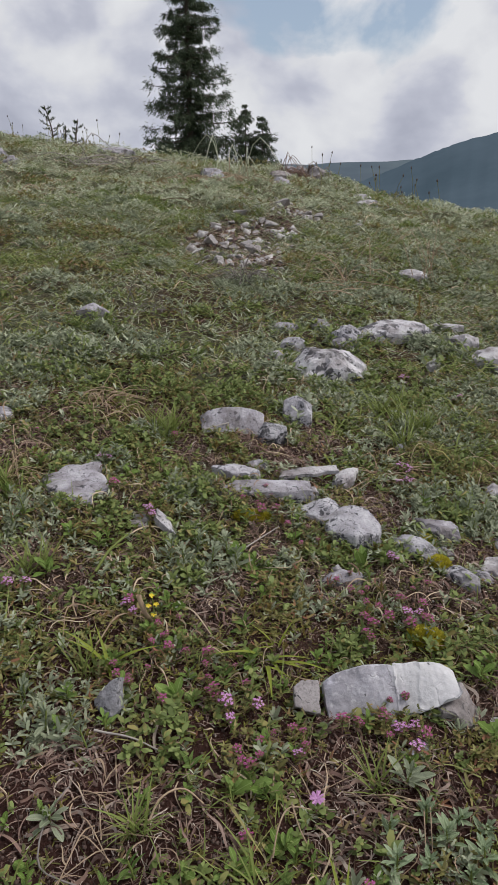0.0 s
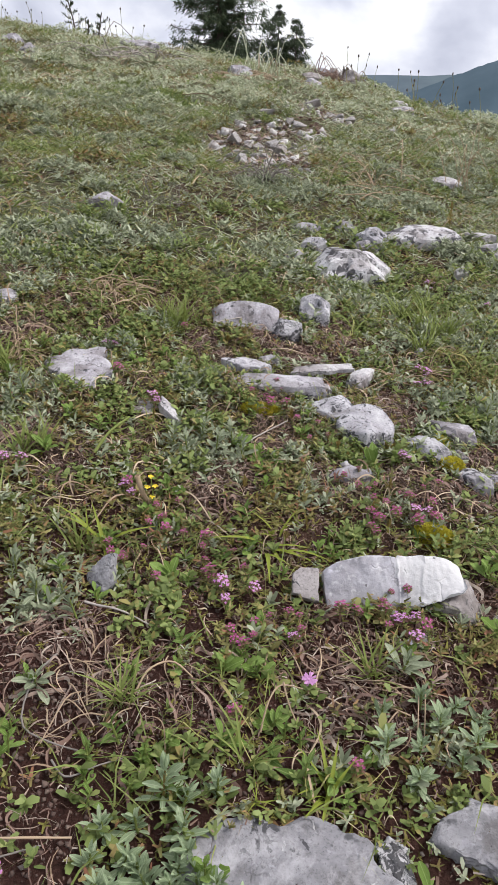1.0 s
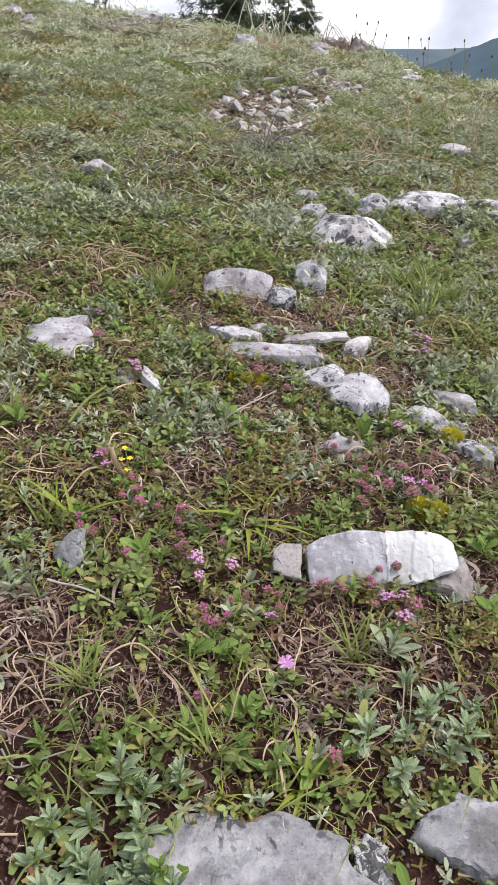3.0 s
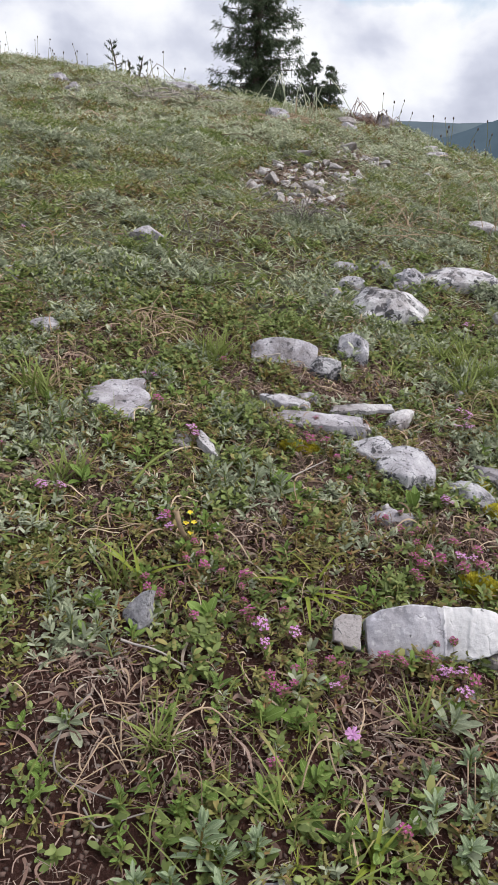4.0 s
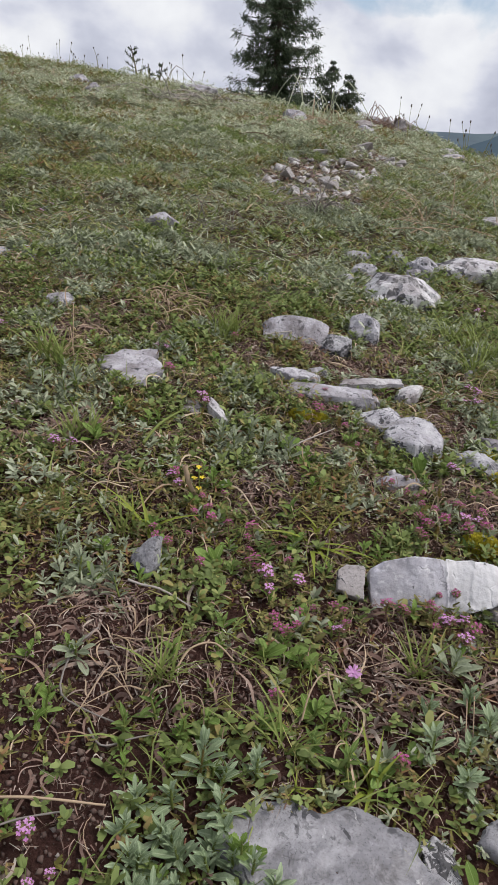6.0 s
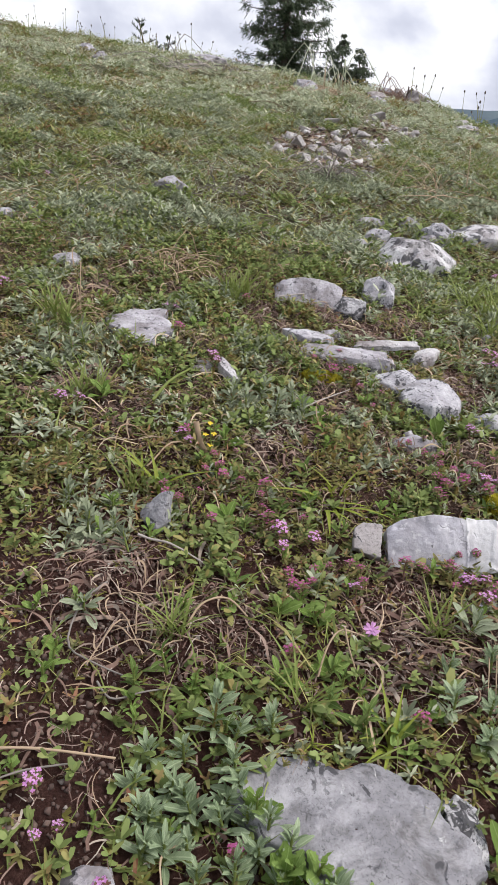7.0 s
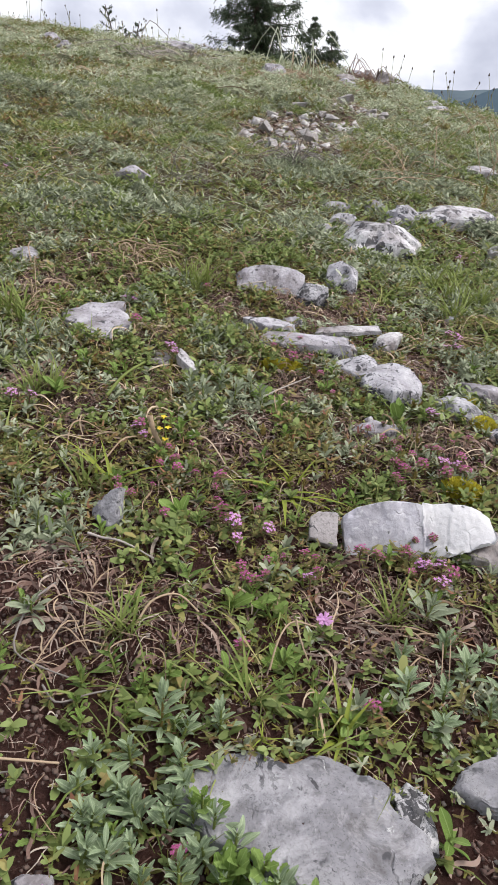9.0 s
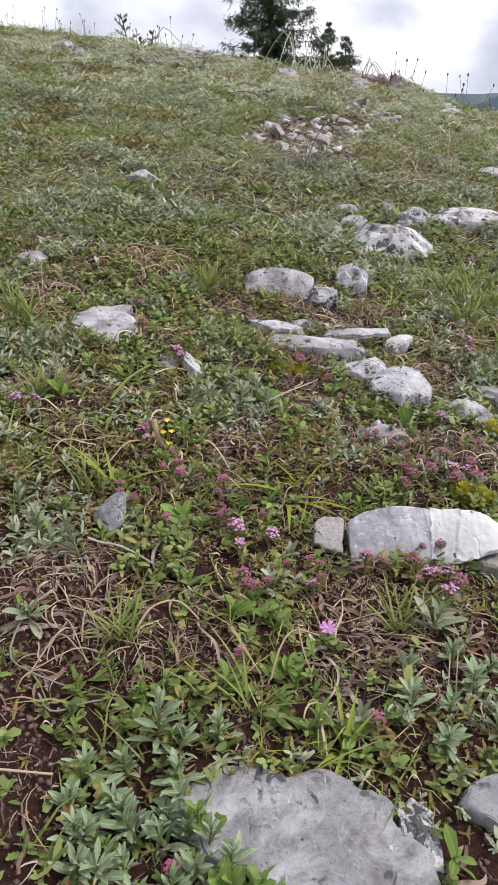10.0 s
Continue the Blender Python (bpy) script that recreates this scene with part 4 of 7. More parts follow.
rubble(-0.011, 1.430, 0.024, 0)
rubble(0.003, 1.412, 0.018, 1)
rubble(0.034, 1.473, 0.030, 2)
rubble(-0.010, 1.605, 0.032, 3)
rubble(0.012, 1.690, 0.046, 4)
rubble(0.029, 1.882, 0.031, 5)
rubble(0.047, 1.792, 0.020, 6)
rubble(0.007, 1.539, 0.028, 7)
rubble(0.068, 1.656, 0.030, 8)
rubble(0.099, 1.676, 0.040, 9)
rubble(0.116, 1.619, 0.045, 10)
rubble(0.073, 1.862, 0.020, 11)
rubble(0.104, 2.081, 0.041, 12)
rubble(0.125, 2.179, 0.027, 13)
rubble(0.161, 2.024, 0.033, 14)
rubble(0.182, 1.981, 0.039, 15)
rubble(0.134, 1.872, 0.024, 16)
rubble(0.250, 2.231, 0.052, 17)
rubble(0.240, 2.374, 0.030, 18)
rubble(0.301, 2.479, 0.027, 19)
rubble(0.298, 2.157, 0.027, 20)
rubble(0.326, 2.204, 0.032, 21)
rubble(0.357, 2.207, 0.040, 22)
rubble(0.267, 2.110, 0.019, 23)
rubble(0.038, 1.583, 0.023, 24)
rubble(0.057, 1.544, 0.020, 25)
rubble(0.071, 1.408, 0.021, 26)
rubble(0.097, 1.422, 0.016, 27)
rubble(0.114, 1.401, 0.021, 28)
rubble(0.140, 1.500, 0.017, 29)
rubble(0.171, 1.653, 0.015, 30)
rubble(0.054, 2.040, 0.018, 31)
rubble(0.018, 2.009, 0.022, 32)
rubble(0.094, 2.287, 0.020, 33)
rubble(0.140, 2.446, 0.035, 34)
rubble(0.165, 2.214, 0.024, 35)
rubble(0.206, 2.169, 0.023, 36)
rubble(0.150, 1.731, 0.028, 37)
rubble(0.081, 1.535, 0.023, 38)
rubble(0.064, 1.725, 0.022, 39)
rubble(-0.021, 1.552, 0.017, 40)
rubble(0.000, 1.775, 0.023, 41)
rubble(0.137, 2.025, 0.026, 42)
rubble(0.216, 1.969, 0.021, 43)
rubble(0.226, 1.870, 0.015, 44)
rubble(0.045, 1.662, 0.021, 45)
rubble(0.022, 1.612, 0.018, 46)
rubble(0.093, 1.777, 0.026, 47)
rubble(0.115, 1.761, 0.022, 48)
rubble(0.126, 1.526, 0.018, 49)
rubble(0.141, 1.420, 0.018, 50)
rubble(0.051, 1.439, 0.016, 51)
rubble(0.081, 1.960, 0.021, 52)
rubble(0.068, 1.801, 0.019, 60)
rubble(-0.017, 1.694, 0.016, 61)
rubble(-0.013, 1.632, 0.017, 62)
rubble(0.145, 1.668, 0.018, 63)
rubble(-0.018, 1.439, 0.008, 64)
rubble(0.071, 1.964, 0.017, 65)
rubble(0.376, 2.772, 0.021, 66)
rubble(0.269, 2.647, 0.020, 67)
rubble(-0.000, 1.472, 0.009, 68)
rubble(0.253, 2.237, 0.016, 69)
rubble(0.222, 1.922, 0.011, 70)
rubble(0.065, 1.937, 0.011, 71)
rubble(0.105, 1.815, 0.017, 72)
rubble(0.094, 1.648, 0.016, 73)
rubble(0.116, 1.587, 0.017, 74)
rubble(0.092, 1.721, 0.011, 75)
rubble(0.221, 1.808, 0.018, 76)
rubble(0.035, 1.447, 0.014, 77)
rubble(0.337, 1.986, 0.009, 78)
rubble(0.086, 1.507, 0.007, 79)
rubble(-0.037, 2.323, 0.015, 80)
rubble(0.156, 1.393, 0.006, 81)
rubble(0.072, 1.798, 0.013, 82)
rubble(0.062, 2.158, 0.016, 83)
rubble(0.240, 1.827, 0.009, 84)
rubble(0.175, 1.837, 0.014, 85)
rubble(0.175, 1.621, 0.010, 86)
rubble(0.073, 1.622, 0.016, 87)
rubble(0.130, 1.743, 0.011, 88)
rubble(0.090, 1.484, 0.012, 89)
rubble(0.220, 2.567, 0.021, 90)
rubble(0.106, 1.368, 0.007, 91)
rubble(0.161, 1.545, 0.010, 92)
rubble(0.120, 1.493, 0.014, 93)
rubble(0.218, 2.274, 0.024, 94)
rubble(0.089, 1.453, 0.016, 95)
rubble(0.222, 1.876, 0.017, 96)
rubble(0.050, 1.820, 0.012, 97)
rubble(0.224, 2.114, 0.019, 98)
rubble(0.105, 1.678, 0.014, 99)
rubble(0.162, 1.994, 0.013, 100)
rubble(0.220, 1.889, 0.019, 101)
rubble(0.192, 2.562, 0.022, 102)
rubble(0.133, 1.932, 0.017, 103)
rubble(0.202, 1.664, 0.007, 104)
rubble(0.248, 2.346, 0.014, 105)
rubble(0.106, 1.584, 0.015, 106)
rubble(0.170, 1.561, 0.009, 107)
rubble(0.177, 2.305, 0.023, 108)
rubble(0.104, 2.084, 0.018, 109)
rubble(0.237, 1.729, 0.013, 110)
rubble(0.159, 1.440, 0.015, 111)
rubble(-0.028, 1.781, 0.017, 112)
rubble(-0.006, 1.651, 0.016, 113)
rubble(0.290, 2.185, 0.015, 114)
rubble(0.136, 1.637, 0.015, 115)
rubble(0.319, 1.771, 0.014, 116)
rubble(0.058, 1.741, 0.010, 117)
rubble(0.119, 1.655, 0.015, 118)
rubble(0.174, 1.608, 0.017, 119)
rubble(0.066, 1.823, 0.018, 120)
rubble(0.110, 1.520, 0.011, 121)
rubble(0.123, 1.499, 0.015, 122)
rubble(0.121, 1.580, 0.014, 123)
rubble(0.104, 1.472, 0.009, 124)
rubble(0.116, 1.388, 0.014, 125)
rubble(0.174, 1.718, 0.017, 126)
rubble(0.041, 1.334, 0.013, 127)
rubble(0.027, 2.063, 0.019, 128)
rubble(0.239, 2.213, 0.019, 129)
rubble(0.046, 1.505, 0.008, 130)
rubble(0.134, 1.394, 0.015, 131)
rubble(0.277, 2.322, 0.022, 132)
rubble(0.063, 1.564, 0.016, 133)
rubble(0.164, 1.495, 0.015, 134)
rubble(0.188, 2.558, 0.019, 135)
rubble(0.036, 1.851, 0.020, 136)
rubble(0.090, 1.642, 0.007, 137)
rubble(0.143, 1.786, 0.018, 138)
rubble(-0.008, 1.631, 0.013, 139)
rubble(0.061, 1.564, 0.014, 140)
rubble(0.311, 2.161, 0.016, 141)
rubble(0.071, 1.625, 0.009, 142)
rubble(0.151, 2.122, 0.017, 143)
rubble(0.114, 2.086, 0.015, 144)
rubble(0.125, 1.519, 0.009, 145)
rubble(0.235, 1.811, 0.016, 146)
rubble(0.149, 1.678, 0.013, 147)
rubble(0.253, 2.126, 0.022, 148)
rubble(0.210, 1.667, 0.017, 149)

BARE = [(-0.160, 0.690, 0.018), (-0.050, 0.705, 0.020), (-0.225, 0.760, 0.020), (-0.110, 0.650, 0.014), (0.150, 0.425, 0.026), (0.088, 0.428, 0.022), (0.072, 0.625, 0.024), (0.155, 0.535, 0.022), (0.050, 0.520, 0.020), (0.115, 0.690, 0.022), (-0.020, 0.640, 0.018), (0.215, 0.470, 0.018), (-0.105, 0.416, 0.016), (0.045, 0.652, 0.018), (0.130, 0.655, 0.020), (-0.175, 0.430, 0.016), (0.219, 0.408, 0.026), (0.225, 0.365, 0.020), (0.172, 0.325, 0.012), (0.198, 0.338, 0.018), (0.191, 0.418, 0.018), (-0.077, 0.255, 0.034), (-0.044, 0.246, 0.025), (0.005, 0.406, 0.027), (0.078, 0.262, 0.036), (0.060, 0.236, 0.018), (-0.138, 0.446, 0.026), (-0.066, 0.168, 0.022), (0.042, 0.478, 0.022), (0.004, 0.606, 0.018), (-0.182, 0.628, 0.024), (0.103, 0.636, 0.019), (0.120, 0.253, 0.015), (-0.005, 0.238, 0.015), (0.042, 0.352, 0.013), (0.165, 0.318, 0.015), (0.052, 1.666, 0.104), (0.133, 1.684, 0.099), (0.260, 2.126, 0.107), (0.083, 1.414, 0.053)]
SILVER = [(0.235, 0.520, 0.030), (0.165, 0.243, 0.014), (0.250, 0.560, 0.024), (-0.006, 0.450, 0.035), (-0.150, 0.490, 0.036), (-0.208, 0.858, 0.080), (-0.016, 0.545, 0.028), (0.193, 0.550, 0.030), (-0.093, 0.307, 0.022), (0.065, 0.940, 0.046), (0.116, 0.222, 0.014), (-0.094, 0.598, 0.024), (0.150, 0.788, 0.033), (-0.090, 0.933, 0.046), (0.092, 1.250, 0.072), (0.257, 1.285, 0.064), (0.265, 0.700, 0.045), (0.330, 0.800, 0.050), (0.190, 0.690, 0.030), (0.130, 0.390, 0.016), (0.075, 0.405, 0.018)]
LUSH = [(-0.045, 0.662, 0.021), (0.213, 0.757, 0.039), (0.221, 0.688, 0.027), (0.015, 0.258, 0.020), (-0.022, 0.209, 0.028), (0.050, 0.216, 0.029), (-0.038, 0.174, 0.027), (-0.347, 1.378, 0.083), (-0.182, 0.549, 0.020), (-0.031, 1.403, 0.047), (-0.126, 0.348, 0.021), (0.345, 0.870, 0.040), (0.160, 0.700, 0.030), (0.300, 0.730, 0.030), (0.250, 0.640, 0.030)]
SCREE = [(0.026, 1.722, 0.079), (0.099, 1.855, 0.093), (0.181, 1.961, 0.090), (0.305, 2.221, 0.074), (0.049, 1.476, 0.062), (0.123, 1.519, 0.064)]
DARK = [(0.172, 0.325, 0.010), (-0.068, 0.176, 0.030), (-0.087, 0.216, 0.024), (-0.069, 0.162, 0.028), (0.099, 0.162, 0.015), (-0.092, 0.259, 0.017)]
MATS = [(-0.031, 0.367, 0.024), (0.004, 0.331, 0.022), (0.115, 0.399, 0.030), (0.149, 0.404, 0.023), (0.105, 0.308, 0.025), (0.038, 0.543, 0.028), (0.044, 0.289, 0.015), (0.079, 0.487, 0.026), (-0.157, 0.660, 0.034), (0.020, 0.275, 0.014), (-0.054, 0.339, 0.016), (0.100, 0.421, 0.019)]

# ---- low plants that cover the slope ----


def sprigs(n, y0, y1, wide, where, size, per, prof, fold, tall, seed, near=0.0, slim=(0.30, 0.46), pts=None, lift=0.0, rise=(0.15, 1.1)):
    """Leafy sprigs: whorls of small leaves on short stems. where(x, y) gives the chance that one grows; lift raises them."""
    if pts is None:
        x, y = spread(n, y0, y1, wide, near)
        keep = (rng.uniform(size=n) < where(x, y)) & clear_of_stones(x, y, 0.80)
        x, y = x[keep], y[keep]
    else:
        x, y = pts
    n = len(x)
    z = surface(x, y) + lift
    big = size * rng.uniform(0.6, 1.35, n)
    high = tall * rng.uniform(0.1, 1.0, n)
    lean = rng.normal(0, 0.25, (n, 2))
    k = np.repeat(np.arange(n), per)
    turn = rng.uniform(0, 2 * np.pi, len(k))
    lev = rng.uniform(0, 1, len(k))
    base = np.stack([x[k] + lean[k, 0] * high[k] * lev, y[k] + lean[k, 1] * high[k] * lev, z[k] + high[k] * lev], 1)
    up = rise[0] + rise[1] * lev + rng.normal(0, 0.2, len(k))
    way = np.stack([np.cos(turn), np.sin(turn), up], 1)
    bend = np.stack([np.cos(turn) * 0.1, np.sin(turn) * 0.1, -rng.uniform(0.05, 0.5, len(k))], 1)
    length = big[k] * rng.uniform(0.6, 1.2, len(k))
    tip = rng.normal(0, 0.35, (len(k), 3)) + np.array([0, 0, 1.0])
    return ribbons(base, way, bend, length, length * rng.uniform(*slim, len(k)), prof, fold, tip)


def mound_points(count, per, y0, y1, wide, high, seed, keep_off=1.0):
    """Points heaped on low mounds strewn over the slope, with their height on the mound."""
    r = np.random.default_rng(seed)
    cy = np.sqrt(r.uniform(y0**2, y1**2, count))
    cx = r.uniform(-1, 1, count) * (0.06 + wide * cy)
    cr = r.uniform(0.018, 0.050, count) * (0.55 + 0.42 * cy)
    k = np.repeat(np.arange(count), per)
    a, q = r.uniform(0, 6.28, len(k)), np.sqrt(r.uniform(0, 1, len(k)))
    ragged = 1 + 0.3 * np.sin(3 * a + k) + 0.2 * np.sin(7 * a + 2 * k)
    x, y = cx[k] + cr[k] * q * ragged * np.cos(a), cy[k] + cr[k] * q * ragged * np.sin(a)
    lift = high * cr[k] * np.clip(1 - q**2, 0, 1)
    keep = (r.uniform(size=len(x)) > keep_off * np.maximum(0.92 * np.minimum(open_soil(x, y), 1), blobs(x, y, SCREE))) & clear_of_stones(x, y, 1.0)
    return (x[keep], y[keep]), lift[keep]


def curls(n, y0, y1, wide, where, radius, thick, high=0.004, turns=1.0):
    """Dead stalks curled on the ground: arcs of a few turns' length."""
    x, y = spread(n, y0, y1, wide)
    keep = (rng.uniform(size=n) < where(x, y)) & clear_of_stones(x, y, 0.95)
    x, y = x[keep], y[keep]
    n, s = len(x), 9
    u = np.linspace(0, 1, s)
    rad = radius * rng.uniform(0.35, 1.6, n) ** 1.3
    a0 = rng.uniform(0, 6.28, n)
    sweep = turns * rng.choice([-1, 1], n) * rng.uniform(0.3, 2.2, n) ** 1.2 * np.minimum(1.0, radius / rad)
    a = a0[:, None] + sweep[:, None] * u
    wave = 1 + 0.05 * np.sin(rng.uniform(0, 6.28, n)[:, None] + rng.uniform(3, 8, n)[:, None] * u)
    px = x[:, None] + rad[:, None] * (np.cos(a) * wave - np.cos(a0)[:, None])
    py = y[:, None] + rad[:, None] * (np.sin(a) * wave - np.sin(a0)[:, None])
    up = rng.uniform(0.0005, high, n)[:, None] * (0.35 + np.sin(np.pi * u) * rng.uniform(0, 1, n)[:, None])
    pz = surface(px, py) + up
    half = 0.5 * thick * rng.uniform(0.5, 1.5, n)[:, None] * (0.55 + 0.45 * np.sin(np.pi * (0.15 + 0.8 * u)))
    tilt = rng.uniform(0.2, 1.2, n)[:, None]
    ox, oy, oz = np.cos(a) * half * np.cos(tilt), np.sin(a) * half * np.cos(tilt), half * np.sin(tilt)
    verts = np.stack([np.stack([px - ox, py - oy, pz - oz], -1), np.stack([px + ox, py + oy, pz + oz], -1)], 2).reshape(-1, 3)
    k, j = np.meshgrid(np.arange(n), np.arange(s - 1), indexing="ij")
    b = (k * s + j) * 2
    return verts, np.stack([b, b + 1, b + 3, b + 2], -1).reshape(-1, 4)


def blades(n, y0, y1, wide, where, size, thick, lie=0.0, seed=0, near=0.0, stations=(1, 0.8, 0.1)):
    """Single blades or stalks; lie: how flat they lie."""
    x, y = spread(n, y0, y1, wide, near)
    keep = (rng.uniform(size=n) < where(x, y)) & clear_of_stones(x, y, 0.75)
    x, y = x[keep], y[keep]
    n = len(x)
    turn = rng.uniform(0, 2 * np.pi, n)
    rise = np.abs(rng.normal(1.1, 0.5, n)) * (1 - lie) + lie * np.abs(rng.normal(0.0, 0.12, n))
    way = np.stack([np.cos(turn), np.sin(turn), rise], 1)
    side = np.stack([-np.sin(turn), np.cos(turn), 0 * turn], 1)
    bend = side * rng.normal(0, 0.3 + 0.3 * lie, n)[:, None] + np.stack([np.cos(turn) * 0.35, np.sin(turn) * 0.35, -0.45 * rise * rng.uniform(0.3, 1.2, n)], 1) * (1 - lie)
    base = np.stack([x, y, surface(x, y) + (0.001 + lie * rng.uniform(0, 0.005, n))], 1)
    length = size * rng.uniform(0.45, 1.5, n)
    flat = np.stack([rng.normal(0, 0.5, n), rng.normal(0, 0.5, n), np.ones(n)], 1)
    return ribbons(base, way, bend, length, thick * rng.uniform(0.6, 1.5, n), stations, 0.0, flat)


def stuff(name, chunks, mat, label, category):
    v, q = joined(chunks)
    tagged(new(name, mesh_of(name, v, q, mat)), label, category, kind="stuff")


LEAF4 = (0.4, 0.95, 0.95, 0.3)
LEAF3 = (0.45, 1.0, 0.5)
LEAF2 = (0.9, 0.45)


def around(n, size, leaves, tall, seed):
    """Sprigs over the rest of the hilltop, to the sides and behind."""
    r = np.random.default_rng(seed)
    a, q = r.uniform(0, 6.28, n), 0.12 + 5.4 * r.uniform(0, 1, n) ** 0.6
    x, y = q * np.cos(a), q * np.sin(a)
    keep = (y < 0.04) | (np.abs(x) > 0.45 * y + 0.06)
    return sprigs(0, 0, 0, 0, None, size, leaves, LEAF2, 0, tall, seed, 0.0, (0.3, 0.46), (x[keep], y[keep]))


def rims(y0, y1, share, seed, step=0.0045):
    """Points close round the stones, where plants lap over their feet."""
    r = np.random.default_rng(seed)
    xs, ys = [], []
    for sx, sy, a, b, turn in STONES:
        if not y0 <= sy < y1:
            continue
        n = int(share * 3.1 * (a + b) / step)
        t = r.uniform(0, 6.28, n)
        k = r.uniform(0.98, 1.28, n)
        u, v = a * k * np.cos(t), b * k * np.sin(t)
        c, s = math.cos(turn), math.sin(turn)
        xs.append(sx + u * c - v * s)
        ys.append(sy + u * s + v * c)
    x, y = np.concatenate(xs), np.concatenate(ys)
    keep = (blobs(x, y, DARK) < 0.3) & (r.uniform(size=len(x)) > 0.6 * np.minimum(bare(x, y), 1))
    return x[keep], y[keep]


def bare(x, y):
    return np.maximum(blobs(x, y, BARE), 1.1 * blobs(x, y, SCREE))


def gaps(x, y):
    """Where the turf is thin all over."""
    thin = 0.25 + 0.85 * np.clip(drifts(x, y, 24, 6.0) * drifts(x, y, 61, 2.5) ** 0.5 * 2.2 - 0.15, 0, 1)
    return np.where(y > 0.85, np.maximum(thin, 0.7), thin)


def silver_here(x, y):
    return np.maximum(blobs(x, y, SILVER, 0.5), (0.26 + 0.6 * np.clip(y - 0.9, 0, 1)) * drifts(x, y, 9, 1.0) * gaps(x, y)) * (1 - 0.85 * np.minimum(bare(x, y), 1)) * (1 - 0.9 * blobs(x, y, SCREE)) * (1 - 0.7 * blobs(x, y, DARK))


def green_here(x, y):
    return np.clip(0.2 + 0.35 * drifts(x, y, 14, 2.0) + 0.6 * blobs(x, y, LUSH, 0.6) - 0.5 * blobs(x, y, SILVER), 0.05, 1) * (1 - 0.78 * bare(x, y)) * gaps(x, y) * (1 - 0.35 * blobs(x, y, DARK)) * 1.15


def dull_here(x, y):
    return (0.3 + 0.5 * drifts(x, y, 11, 4.0)) * (1 - 0.8 * np.minimum(bare(x, y), 1)) * gaps(x, y) * (1 - 0.9 * blobs(x, y, SCREE)) * (1 - 0.45 * blobs(x, y, DARK))


def grass_here(x, y):
    return np.clip(0.16 + 0.4 * drifts(x, y, 6, 5.0) + 0.9 * blobs(x, y, LUSH, 0.5), 0, 1) * (1 - 0.75 * bare(x, y))


def litter_here(x, y):
    return np.clip(0.3 + 0.5 * np.maximum(bare(x, y), blobs(x, y, DARK)), 0, 1) * (0.4 + 0.6 * drifts(x, y, 75, 2.0)) * (1 - 0.75 * blobs(x, y, DARK))


def far_grass(x, y):
    return (0.25 + 0.75 * drifts(x, y, 5.2, 1.5) * (0.4 + 0.6 * drifts(x, y, 13.0, 4.5))) * (1 - 0.9 * blobs(x, y, SCREE))


def straw_here(x, y):
    return 0.16 + 0.5 * drifts(x, y, 5.0, 8.0) ** 2 + 0.2 * np.minimum(bare(x, y), 1) * (1 - 0.8 * np.maximum(blobs(x, y, DARK), blobs(x, y, SCREE)))


def open_soil(x, y):
    return np.maximum(bare(x, y), blobs(x, y, DARK))


def moss_here(x, y):
    return np.clip(0.5 + 0.8 * drifts(x, y, 17, 3.0) * drifts(x, y, 41, 1.0), 0, 1) * (1 - 0.85 * np.minimum(open_soil(x, y), 1))


def heap(count, per, size, leaves, prof, tall, seed, high=0.75, y0=0.85, y1=5.6, slim=(0.28, 0.42)):
    """Sprigs heaped on mounds."""
    pts, lift = mound_points(count, per, y0, y1, 0.46, high, seed)
    return sprigs(0, 0, 0, 0, None, size, leaves, prof, 0, tall, seed, 0.0, slim, pts, lift)


